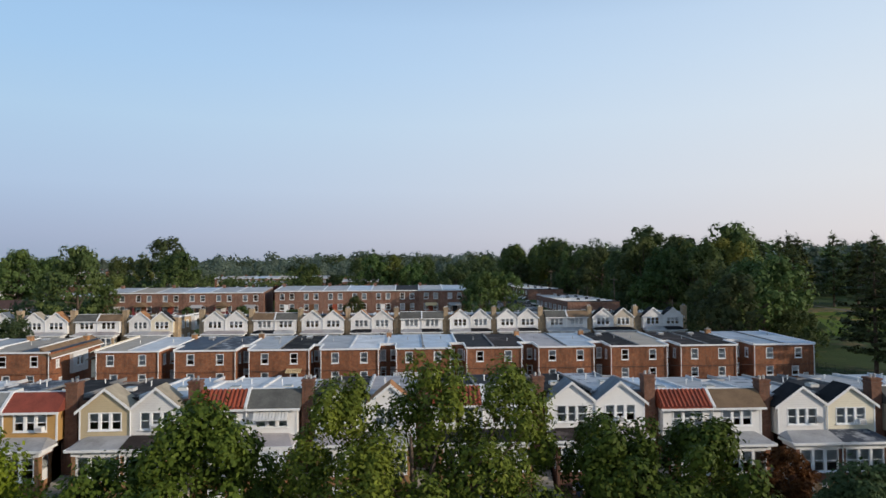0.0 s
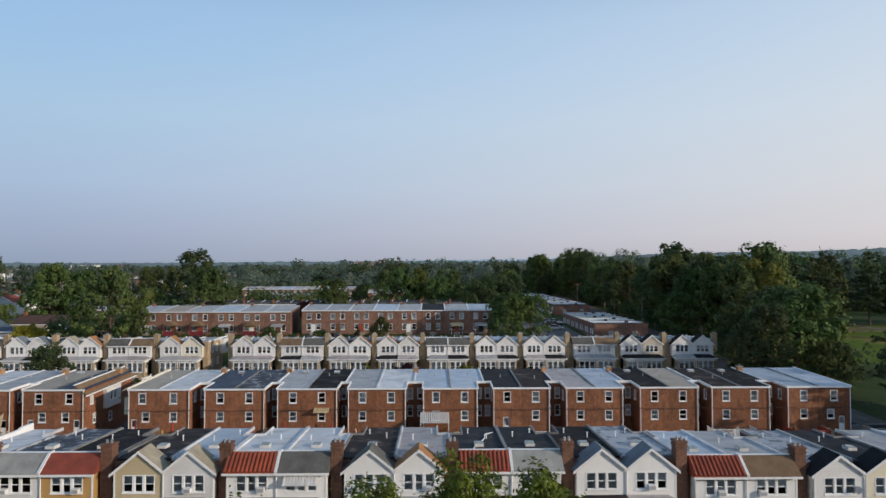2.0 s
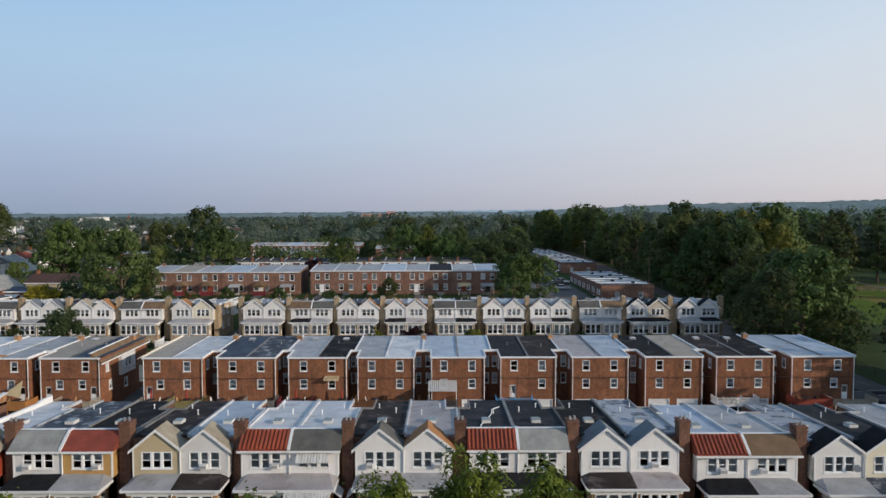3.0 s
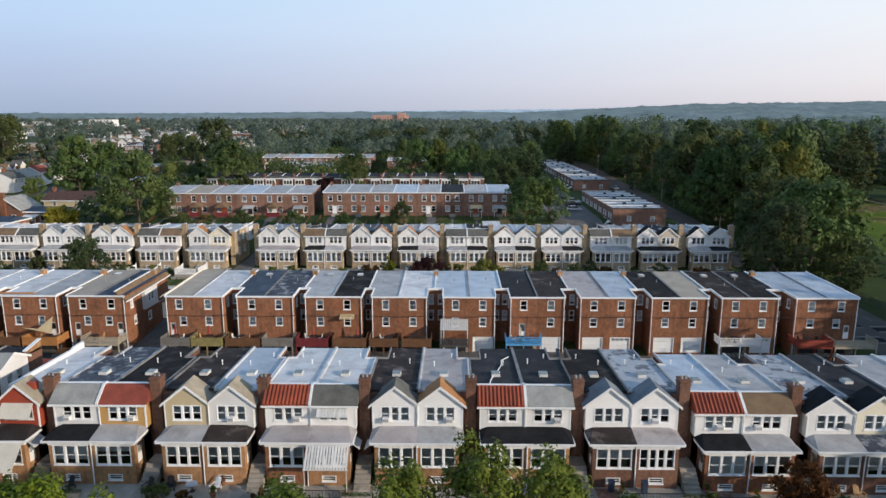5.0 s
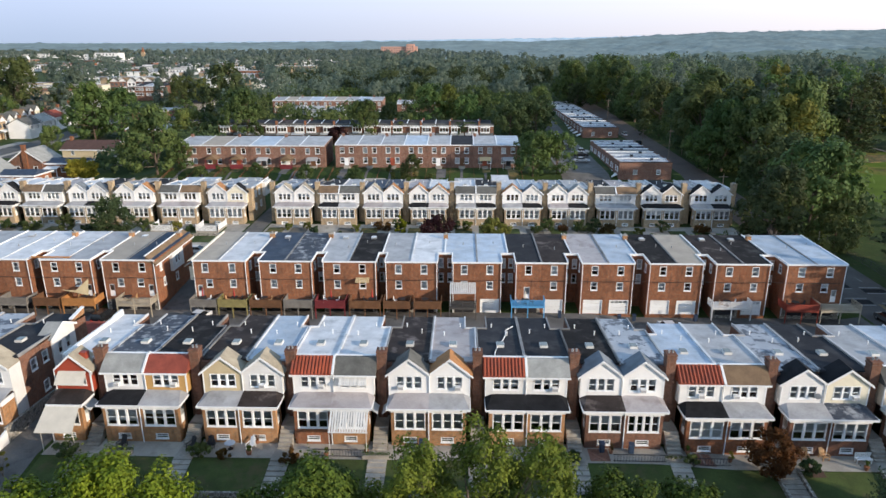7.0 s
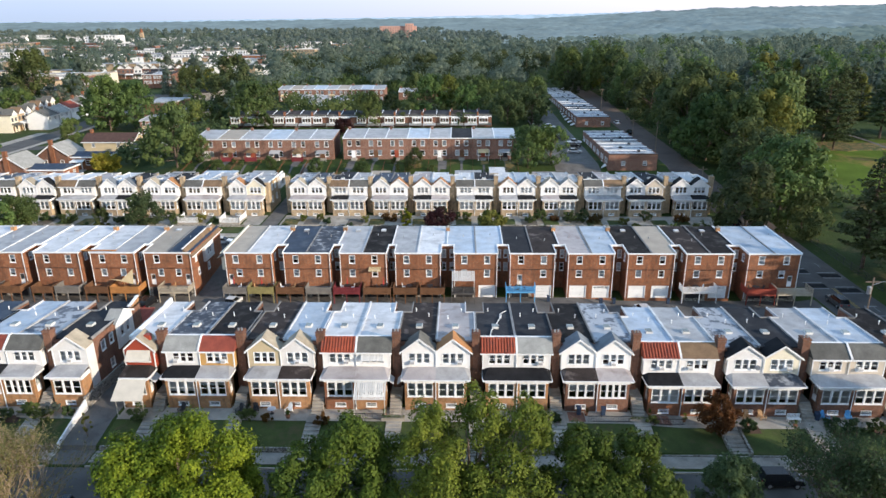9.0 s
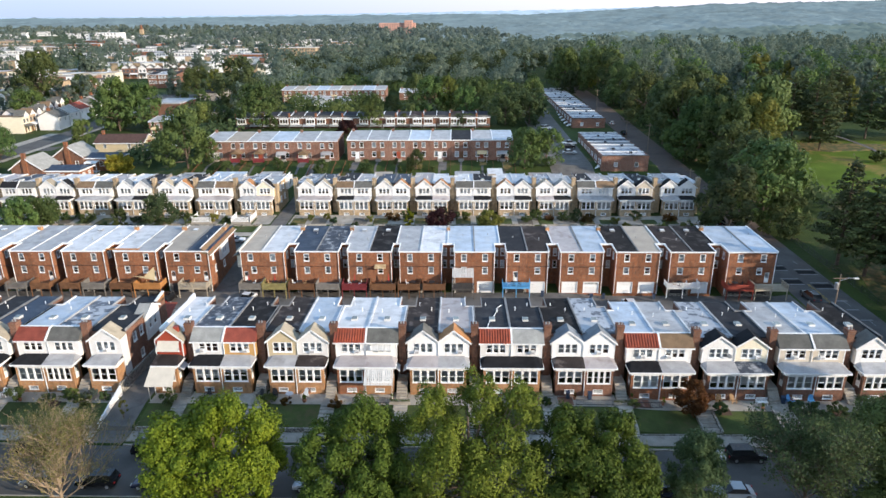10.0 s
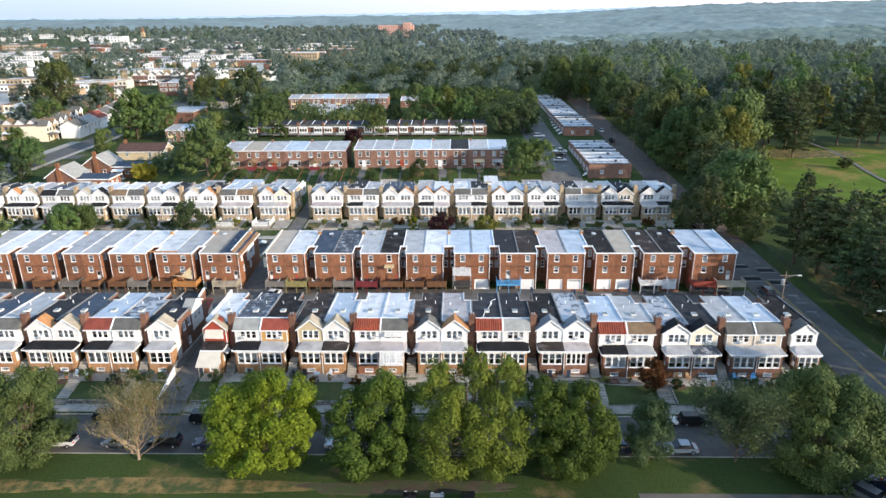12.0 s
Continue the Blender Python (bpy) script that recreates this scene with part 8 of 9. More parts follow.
for f, x, y, k in ((0, 81.2, 108, 1.04), (1, 83.5, 102, 1.02), (0, 86.4, 98, 1.08), (1, 84.8, 91, 1.0), (0, 82.5, 81, 1.0), (1, 82, 72, 0.95), (1, 93, 104, 1.05), (0, 97, 95, 1.05), (1, 92, 85, 1.0), (0, 100, 84, 1.0), (1, 90, 76, 0.95), (0, 99, 108, 0.95), (1, 107, 99, 1.05), (1, 93, 67, 0.9), (1, 85.5, 146, 1.0), (0, 88.5, 152, 0.95),
                   (0, 131, 222, 1.25), (1, 128.5, 210, 1.1), (1, 137, 226, 1.3), (0, 124, 225, 1.25), (0, 141, 233, 1.35), (1, 130, 234, 1.35), (0, 157, 232, 1.35), (1, 164, 229, 1.25), (0, 176, 236, 1.35), (1, 150, 243, 1.4), (0, 116, 230, 1.35), (1, 186, 230, 1.2),
                   (2, 40, 385, 0.72), (2, 58, 395, 0.8), (2, 28, 400, 0.7), (2, 75, 402, 0.75), (2, 165, 345, 1.15)):
    plant(PINES[f], x, y, k)
stand(tree_thing("shrub", 4.6, 2.6, 0.4, "mid", 58, "small ragged tree on the fairway", 30, 70, 0.4, category="shrub"), 138.7, 193.0)
wood = random.Random(77)
# the wood beside the avenue
for i in range(95):
    x, y = wood.uniform(80, 300), wood.uniform(205, 330)
    if 105 < x < 215 and y < 268:
        continue
    plant(wood.choice(FAR_FORMS[:4] + PINES[2:]), x, y, wood.uniform(0.75, 1.28))
for i in range(46):
    x, y = wood.uniform(-235, -92), wood.uniform(236, 330)
    if x < -138 and y < 285 or -185 < x < -112 and y < 345:
        continue
    plant(wood.choice(FAR_FORMS[3:]), x, y, wood.uniform(0.55, 0.9))
for i in range(34):
    x, y, k = wood.uniform(-270, -142), wood.uniform(150, 300), wood.uniform(0.45, 0.85)
    if not (-190 < x and y > 232):
        plant(wood.choice(FAR_FORMS[3:]), x, y, k)
for i in range(16):
    plant(FAR_FORMS[5], wood.uniform(-84, 18), wood.uniform(166, 178), wood.uniform(0.16, 0.32))
for i in range(10):
    plant(FAR_FORMS[5], wood.uniform(-84, 12), wood.uniform(204, 236), wood.uniform(0.25, 0.4))
for i in range(26):
    plant(wood.choice(FAR_FORMS[3:]), wood.uniform(-330, -110), wood.uniform(300, 470), wood.uniform(0.6, 0.95))
for i in range(46):
    plant(wood.choice(FAR_FORMS[3:]), wood.uniform(-520, -130), wood.uniform(420, 700), wood.uniform(0.6, 1.0))


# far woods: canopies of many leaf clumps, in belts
def far_woods(name, count, spot, seed, leaf, size, per, label, tall=(9, 16.5)):
    """Crowns of leaf clumps, each a dome of outward leaves over a few boughs."""
    g = np.random.default_rng(seed)
    at, way = [], []
    made = 0
    while made < count:
        x, y = spot(g)
        r, h = g.uniform(4, 10), g.uniform(*tall)
        z = land(x, y)
        nb = 7
        for b in range(nb):
            d = g.normal(size=3)
            d /= np.linalg.norm(d)
            c = np.array([x + d[0] * r * 0.62, y + d[1] * r * 0.62, z + h * (0.62 + 0.28 * d[2])])
            q = g.normal(size=(per, 3))
            q[:, 2] = np.abs(q[:, 2]) * 0.9 - 0.25
            q[:, 1] -= 0.3
            q /= np.linalg.norm(q, axis=1, keepdims=True)
            at.append(c + q * r * 0.46 * g.uniform(0.85, 1.03, (per, 1)))
            way.append(q + g.normal(size=(per, 3)) * 0.12)
        made += 1
    at, way = np.concatenate(at), np.concatenate(way)
    return tagged(new(name, leaf_cloud(name, at, way, g.uniform(0.8, 1.45, len(at)) * size, LEAF[leaf], seed + 1)), label, "woods", kind="stuff")


for k_, (x0, x1, y0, y1, n_) in enumerate(((-114, 44, 335, 480, 210), (80, 330, 275, 440, 260), (-125, 40, 266, 300, 50), (79, 104, 140, 275, 30), (-112, -92, 262, 330, 26), (-112, -88, 185, 236, 26))):
    far_woods("undergrowth", n_, lambda g: (g.uniform(x0, x1), g.uniform(y0, y1)), 200 + k_, "dark" if k_ % 2 else "mid", 1.2, 14, "low green undergrowth among the trees", (3, 7))
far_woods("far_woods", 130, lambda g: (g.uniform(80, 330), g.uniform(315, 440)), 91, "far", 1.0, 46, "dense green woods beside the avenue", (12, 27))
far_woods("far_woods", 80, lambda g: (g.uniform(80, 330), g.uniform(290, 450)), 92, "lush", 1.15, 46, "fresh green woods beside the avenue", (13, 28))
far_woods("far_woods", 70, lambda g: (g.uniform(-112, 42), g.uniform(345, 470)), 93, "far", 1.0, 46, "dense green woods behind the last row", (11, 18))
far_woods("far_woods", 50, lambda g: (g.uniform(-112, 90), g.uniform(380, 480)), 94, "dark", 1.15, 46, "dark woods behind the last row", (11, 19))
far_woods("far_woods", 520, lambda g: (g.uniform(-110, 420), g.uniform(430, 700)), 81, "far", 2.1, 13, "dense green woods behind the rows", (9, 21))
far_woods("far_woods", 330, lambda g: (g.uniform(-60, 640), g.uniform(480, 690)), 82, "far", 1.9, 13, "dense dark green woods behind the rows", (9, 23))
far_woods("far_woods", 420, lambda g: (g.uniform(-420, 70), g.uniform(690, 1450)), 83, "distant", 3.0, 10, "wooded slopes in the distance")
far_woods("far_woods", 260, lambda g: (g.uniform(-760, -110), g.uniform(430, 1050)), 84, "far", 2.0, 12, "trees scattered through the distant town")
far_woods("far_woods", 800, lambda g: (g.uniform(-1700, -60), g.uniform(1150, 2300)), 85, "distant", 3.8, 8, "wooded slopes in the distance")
far_woods("far_woods", 240, lambda g: (g.uniform(240, 800), g.uniform(200, 520)), 86, "mid", 1.9, 14, "woods behind the fairways")

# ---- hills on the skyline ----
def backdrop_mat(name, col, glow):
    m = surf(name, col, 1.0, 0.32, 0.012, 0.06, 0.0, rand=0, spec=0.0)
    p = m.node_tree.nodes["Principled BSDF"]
    # distance haze put in as emission of the hill's own colour
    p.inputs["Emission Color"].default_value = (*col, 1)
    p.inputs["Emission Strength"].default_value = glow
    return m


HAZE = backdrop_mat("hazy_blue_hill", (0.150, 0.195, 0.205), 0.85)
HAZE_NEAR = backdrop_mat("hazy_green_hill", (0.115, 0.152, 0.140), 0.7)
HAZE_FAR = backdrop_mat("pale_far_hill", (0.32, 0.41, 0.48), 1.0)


def ridge(name, y, x0, x1, tops, mat, depth, seed, label, crown=9.0, cell=14.0, step=7.0, rows=60):
    """A wooded ridge: its crest follows tops (x, z), its slope is folded into spurs and lumpy with tree crowns."""
    n = int((x1 - x0) / step)
    g = np.random.default_rng(seed)
    v, f = [], []
    for j in range(rows + 1):
        q = j / rows
        for i in range(n + 1):
            x = lerp(x0, x1, i / n) + g.uniform(-0.3, 0.3) * step
            yy = y - depth * (1 - q) + g.uniform(-0.3, 0.3) * depth / rows
            fold = 1.0 + 0.42 * (1 - q) * noise.noise(Vector((x * 0.0021, q * 2.2, seed))) + 0.16 * (1 - q * 0.6) * noise.noise(Vector((x * 0.007, q * 5.0, seed)))
            lump = max(0.0, 1.0 - 1.25 * noise.voronoi(Vector((x / cell, yy / cell * 0.8, seed)))[0][0])
            z = 17 + (along(tops, x) - 17) * min(1.0, (q ** 0.9) * fold) + crown * lump * (0.7 + 0.6 * noise.noise(Vector((x * 0.02, yy * 0.02, seed))))
            v.append((x, yy, z if j else -20))
    for j in range(rows):
        for i in range(n):
            a = j * (n + 1) + i
            f.append((a, a + 1, a + n + 2, a + n + 1))
    me = bpy.data.meshes.new(name)
    me.from_pydata(v, [], f)
    me.polygons.foreach_set("use_smooth", [True] * len(me.polygons))
    me.materials.append(mat)
    return tagged(new(name, me), label, "hills", kind="structure")


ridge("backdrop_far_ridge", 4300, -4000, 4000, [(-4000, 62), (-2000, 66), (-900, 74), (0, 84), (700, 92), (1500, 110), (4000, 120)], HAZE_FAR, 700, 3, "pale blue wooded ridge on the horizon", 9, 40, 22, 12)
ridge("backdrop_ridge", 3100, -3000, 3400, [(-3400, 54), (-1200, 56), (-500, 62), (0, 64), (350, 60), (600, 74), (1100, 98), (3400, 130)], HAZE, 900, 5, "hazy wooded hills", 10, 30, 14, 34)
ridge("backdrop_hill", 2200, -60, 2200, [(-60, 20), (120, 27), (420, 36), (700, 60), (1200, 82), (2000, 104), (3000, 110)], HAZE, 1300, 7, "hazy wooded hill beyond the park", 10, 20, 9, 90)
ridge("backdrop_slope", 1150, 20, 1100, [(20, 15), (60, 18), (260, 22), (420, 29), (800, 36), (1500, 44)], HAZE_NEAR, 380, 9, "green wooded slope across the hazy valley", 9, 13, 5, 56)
# ---- parked cars ----
PAINTS = {k: surf(f"{k}_car_paint", c, 0.25, 0.03, 1.0, 6.0, 0.0, metal=0.2, rand=0.03, spec=0.6) for k, c in (("black", (0.012, 0.012, 0.014)), ("navy", (0.015, 0.022, 0.05)), ("white", (0.70, 0.70, 0.70)), ("silver", (0.34, 0.37, 0.40)), ("gray", (0.11, 0.115, 0.12)), ("red", (0.28, 0.02, 0.02)))}
CAR_GLASS = surf("dark_car_glass", (0.012, 0.014, 0.017), 0.06, 0.1, 1.0, 4.0, 0.0, rand=0)
LAMP_RED = surf("red_tail_lamp", (0.35, 0.01, 0.01), 0.3, 0.1, 1.0, 4.0, 0.0, rand=0)
LAMP_CLEAR = surf("clear_head_lamp", (0.6, 0.6, 0.6), 0.2, 0.1, 1.0, 4.0, 0.0, rand=0)
PROFILES = {
    "sedan": ([(-2.25, 0.35), (-2.28, 0.75), (-1.75, 0.92), (1.0, 0.95), (2.05, 0.80), (2.28, 0.62), (2.25, 0.35)], [(-1.65, 0.92), (-1.05, 1.40), (0.25, 1.43), (1.15, 0.94)]),
    "suv": ([(-2.3, 0.42), (-2.33, 1.05), (1.0, 1.10), (2.1, 0.98), (2.3, 0.72), (2.27, 0.42)], [(-2.25, 1.05), (-1.95, 1.72), (0.35, 1.75), (1.15, 1.10)]),
    "pickup": ([(-2.7, 0.5), (-2.72, 1.05), (-0.6, 1.05), (1.3, 1.12), (2.5, 1.02), (2.65, 0.8), (2.62, 0.5)], [(-0.7, 1.05), (-0.55, 1.78), (0.65, 1.8), (1.4, 1.12)]),
}


def car(kind, paint, x, y, turn, label, z=None):
    ob = thing("car", x, y, (land(x, y) + 0.05) if z is None else z, label, "car", "parked cars", turn)
    body, cabin = PROFILES[kind]

    def loft(poly, half, inset_top, zmid, m, name):
        s = Shape()
        n = len(poly)
        pts = []
        for sx in (-1, 1):
            for a, b in poly:
                k = inset_top if b > zmid else 0.0
                pts.append((a, sx * (half - k), b))
        s.add(pts, [tuple(range(n)), tuple(range(n, 2 * n))[::-1]] + [(i, n + i, n + (i + 1) % n, (i + 1) % n) for i in range(n)])
        return s.mesh(name, m)

    part("body", shared(("carbody", kind, paint), lambda: loft(body, 0.90, 0.06, 0.7, PAINTS[paint], "body")), ob)
    part("glasshouse", shared(("cabin", kind), lambda: loft(cabin, 0.86, 0.16, cabin[0][1] + 0.1, CAR_GLASS, "glasshouse")), ob)
    a, b = cabin[1], cabin[2]
    part("roof", shared(("carroof", kind, paint), lambda: Shape().prism([(a[0] - 0.05, -0.70, a[1] - 0.01), (b[0] + 0.05, -0.70, b[1] - 0.01), (b[0] + 0.05, 0.70, b[1] - 0.01), (a[0] - 0.05, 0.70, a[1] - 0.01)], (0, 0, 0.05)).mesh("roof", PAINTS[paint])), ob)
    front = body[-1][0]
    for wx in (body[0][0] + 0.8, front - 0.85):
        for sy in (-0.82, 0.82):
            wheel = part("wheel", shared("tyre", lambda: Shape().bar((0, -0.11, 0), (0, 0.11, 0), 0.33, 0.33, 14).mesh("wheel", RUBBER)), ob, (wx, sy, 0.33))
            part("rim", shared("rim", lambda: Shape().bar((0, -0.12, 0), (0, 0.12, 0), 0.21, 0.21, 10).mesh("rim", METAL)), wheel)
    for sy in (-0.65, 0.65):
        part("headlight", shared("headlight", lambda: Shape().box(-0.05, 0.05, -0.17, 0.17, -0.07, 0.07).mesh("headlight", LAMP_CLEAR)), ob, (front + 0.0, sy, 0.68))
        part("tail_light", shared("tail", lambda: Shape().box(-0.04, 0.04, -0.12, 0.12, -0.1, 0.1).mesh("tail_light", LAMP_RED)), ob, (body[1][0] - 0.01, sy, 0.82))
    return ob


for kind, paint, x, y, turn in (("suv", "white", -56.2, 38.2, 180), ("sedan", "gray", -47.6, 38.3, 180), ("suv", "black", -41.0, 38.3, 180), ("sedan", "navy", -34.4, 38.2, 180), ("suv", "black", -37.2, 44.2, 0), ("sedan", "silver", -15.6, 38.2, 180),
                                ("sedan", "navy", 24.0, 37.7, 180), ("sedan", "silver", 32.2, 37.6, 180), ("sedan", "white", 31.4, 44.3, 0), ("suv", "black", 36.4, 44.2, 0), ("suv", "red", -63.5, 38.2, 180), ("suv", "black", -52.0, 44.3, 0), ("sedan", "gray", 5.5, 44.2, 0), ("sedan", "black", -4.0, 38.2, 180), ("suv", "white", 15.0, 44.2, 0),
                                ("suv", "gray", 51.8, 28.6, 125), ("suv", "navy", 55.6, 29.4, 125), ("sedan", "black", -5.0, 25.6, 90), ("sedan", "silver", -1.6, 25.4, 90), ("suv", "black", 2.3, 25.6, 90), ("sedan", "red", 17.1, 24.9, 0),
                                ("pickup", "white", -38.6, 88.0, 80), ("suv", "white", 32.6, 87.2, 95), ("suv", "black", -53.6, 88.6, 85), ("suv", "gray", 67.3, 91.0, 92), ("sedan", "white", -51.0, 119.5, 0), ("suv", "black", 66.0, 134.0, 90), ("sedan", "silver", -33.0, 114.6, 0),
                                ("pickup", "white", 39.5, 206, 5), ("suv", "black", 38.5, 200, 5), ("sedan", "silver", 37.5, 192, -8), ("suv", "navy", 36.5, 214, 5), ("sedan", "gray", 35.5, 226, 5), ("suv", "white", 35.5, 238, 5), ("sedan", "white", 66.6, 172, 90), ("suv", "black", 66.7, 240, 90), ("sedan", "white", 66.7, 262, 90)):
    car(kind, paint, x, y, turn, f"{paint} {'sport utility car' if kind == 'suv' else kind} parked beside the road")

# ---- poles, lamps, wires ----
def pole(name, x, y, h, label, arm=None, box=False, mat=WOOD_POLE, r=0.15):
    ob = thing(name, x, y, land(x, y), label, "pole", "poles along the streets")
    part("shaft", Shape().bar((0, 0, -0.5), (0, 0, h), r, r * 0.65, 8).mesh("shaft", mat), ob)
    if name == "utility_pole":
        part("cross_arm", Shape().box(-1.1, 1.1, -0.06, 0.06, h - 0.8, h - 0.65).mesh("cross_arm", WOOD_POLE), ob)
    if box:
        part("transformer", Shape().bar((-0.42, -0.1, h - 2.6), (-0.42, -0.1, h - 1.5), 0.32, 0.32, 12).bar((-0.42, -0.1, h - 1.5), (-0.42, -0.1, h - 1.4), 0.26, 0.2, 12).mesh("transformer", METAL), ob, label="gray cylindrical transformer")
    if arm:
        s = Shape().bar((0, 0, h - 1.2 if name == "utility_pole" else h), (arm * 0.55, 0, h + 0.25 if name != "utility_pole" else h - 0.7), 0.05, 0.05, 6)
        zt = h + 0.25 if name != "utility_pole" else h - 0.7
        s.bar((arm * 0.55, 0, zt), (arm, 0, zt), 0.05, 0.04, 6)
        bracket = part("arm", s.mesh("arm", METAL), ob)
        part("lamp_head", Shape().box(arm - 0.35, arm + 0.35, -0.14, 0.14, zt - 0.12, zt + 0.05).mesh("lamp_head", AWNING), bracket)
    return ob


pole("utility_pole", 63.4, 76.9, 10.9, "wooden utility pole with a transformer and lamp arm", arm=2.6, box=True)
pole("street_lamp", 76.4, 64.5, 8.5, "gray steel street lamp beside the avenue", arm=-2.6, mat=METAL, r=0.11)
pole("street_lamp", 77.0, 131.0, 8.6, "gray steel street lamp beside the park", arm=-2.6, mat=METAL, r=0.11)
for x, y, h in ((64.2, 196, 13.0), (64.0, 283, 12.0), (76.6, 196, 6.0), (64.2, 226, 8.5), (77.2, 160, 9.2), (76.8, 222, 10.5), (62.4, 148, 10)):
    pole("utility_pole", x, y, h, "weathered wooden utility pole beside the avenue")
sign = thing("street_sign", 63.9, 47.6, land(63.9, 47.6), "green street-name sign on a thin post", "sign")
part("post", Shape().bar((0, 0, -0.3), (0, 0, 3.0), 0.035).mesh("post", METAL), sign)
GREEN = surf("sign_green", (0.02, 0.22, 0.12), 0.5, 0.05, 1.0, 6.0, 0.0)
part("sign_plate", Shape().box(-0.65, 0.65, -0.015, 0.015, 2.75, 3.05).mesh("sign_plate", GREEN), sign)
part("lettering_bar", Shape().box(-0.45, 0.45, -0.022, -0.016, 2.86, 2.94).mesh("lettering_bar", TRIM), sign)
hyd = thing("fire_hydrant", 57.0, 35.4, land(57, 35.4), "red fire hydrant with a white marker rod", "hydrant")
part("barrel", Shape().bar((0, 0, 0), (0, 0, 0.6), 0.17, 0.16, 10).bar((0, 0, 0.6), (0, 0, 0.8), 0.18, 0.05, 10).bar((-0.28, 0, 0.45), (0.28, 0, 0.45), 0.08, 0.08, 8).mesh("barrel", RED_CLOTH), hyd)
part("marker_rod", Shape().bar((-0.05, 0, 0.6), (-0.5, 0, 1.9), 0.02).mesh("marker_rod", TRIM), hyd)


def wire(name, pts, sag, r, label):
    s = Shape()
    for a, b in zip(pts, pts[1:]):
        last = Vector(a)
        for i in range(1, 9):
            k = i / 8
            p = Vector(a).lerp(Vector(b), k)
            p.z -= sag * 4 * k * (1 - k)
            s.bar(last, p, r, r, 4)
            last = p
    return tagged(new(name, s.mesh(name, CABLE)), label, "cable")


wire("cable", [(x, 92.55, 6.62) for x in (-41, -31.8, -21.6, -11.6, -1.9, 8.2, 18.3, 28.6, 39.2, 49.4, 61)], 0.12, 0.035, "black cable strung along the brick backs")
wire("cable", [(x, 92.55, 6.62) for x in (-122, -112, -101, -91, -81, -71, -61, -50, -45.4)], 0.12, 0.035, "black cable strung along the brick backs")

# ---- fence beside the park ----
fence = thing("park_fence", 78.6, 40, land(78.6, 40), "dark chain-link fence along the park", "fence")
posts = shared("fpost", lambda: Shape().bar((0, 0, -0.2), (0, 0, 1.5), 0.045, 0.045, 6).mesh("post", METAL_DARK))
for i in range(38):
    y = 50 + i * 2.6
    part("post", posts, fence, (0, y - 40, land(78.6, y) - land(78.6, 40)))
s = Shape()
for i in range(37):
    y0, y1 = 50 + i * 2.6, 52.6 + i * 2.6
    z0, z1 = land(78.6, y0) - land(78.6, 40), land(78.6, y1) - land(78.6, 40)
    for h in (0.15, 0.8, 1.42):
        s.bar((0, y0 - 40, z0 + h), (0, y1 - 40, z1 + h), 0.02, 0.02, 4)
    for q in range(6):
        k = (q + 0.5) / 6
        yy, zz = lerp(y0, y1, k) - 40, lerp(z0, z1, k)
        s.bar((0, yy - 0.35, zz + 0.1), (0, yy + 0.35, zz + 1.4), 0.008, 0.008, 3).bar((0, yy + 0.35, zz + 0.1), (0, yy - 0.35, zz + 1.4), 0.008, 0.008, 3)
part("mesh", s.mesh("mesh", METAL_DARK), fence)

# ---- front-yard furniture ----
WOOD_CHAIR = surf("pale_chair_wood", (0.45, 0.27, 0.13), 0.7, 0.15, 1.0, 9.0, 0.1)


def adirondack(x, y, turn, mat, label):
    ob = thing("garden_chair", x, y, land(x, y) + 0.05, label, "chair", "chairs on the terrace", turn)
    part("seat", Shape().prism([(-0.3, -0.4, 0.38), (0.3, -0.4, 0.38), (0.3, 0.25, 0.24), (-0.3, 0.25, 0.24)], (0, 0, 0.04)).mesh("seat", mat), ob)
    s = Shape()
    for i in range(5):
        a = -0.3 + i * 0.122
        s.prism([(a, 0.22, 0.24), (a + 0.11, 0.22, 0.24), (a + 0.11, 0.55, 1.0 + 0.06 * (2 - abs(2 - i))), (a, 0.55, 1.0 + 0.06 * (2 - abs(2 - i)))], (0, 0.03, 0))
    part("backrest", s.mesh("backrest", mat), ob)
    for sx in (-0.38, 0.30):
        part("arm", Shape().box(sx, sx + 0.1, -0.45, 0.35, 0.56, 0.6).mesh("arm", mat), ob)
        part("leg", Shape().box(sx + 0.02, sx + 0.08, -0.42, -0.34, 0, 0.56).mesh("leg", mat), ob)
        part("leg", Shape().box(sx + 0.02, sx + 0.08, 0.3, 0.38, 0, 0.4).mesh("leg", mat), ob)


adirondack(36.9, 55.0, -15, WOOD_CHAIR, "pale wooden garden chair with a slatted back")
adirondack(38.9, 55.1, 10, WOOD_CHAIR, "pale wooden garden chair with a slatted back")
for x, y in ((-26.4, 54.6), (-24.4, 54.8), (-20.2, 54.7), (-62.5, 54.4), (-60.9, 54.5), (-33.8, 54.7)):
    adirondack(x, y, 20 * math.sin(x), TRIM if x < -50 or x > -22 else METAL_DARK, "garden chair with a slatted back on the terrace")
for x, turn in ((46.6, 25), (49.4, -20)):
    adirondack(x, 55.0, turn, DECKS["blue"], "bright blue plastic garden chair on the terrace")
bench = thing("garden_bench", 42.6, 54.6, land(42.6, 54.6) + 0.05, "white slatted garden bench on the terrace", "bench")
part("seat", Shape().box(-0.8, 0.8, -0.3, 0.2, 0.42, 0.47).mesh("seat", TRIM), bench)
s = Shape()
for i in range(9):
    s.box(-0.8 + i * 0.18, -0.68 + i * 0.18, 0.2, 0.25, 0.47, 0.95)
part("backrest", s.box(-0.82, 0.82, 0.19, 0.26, 0.93, 1.0).mesh("backrest", TRIM), bench)
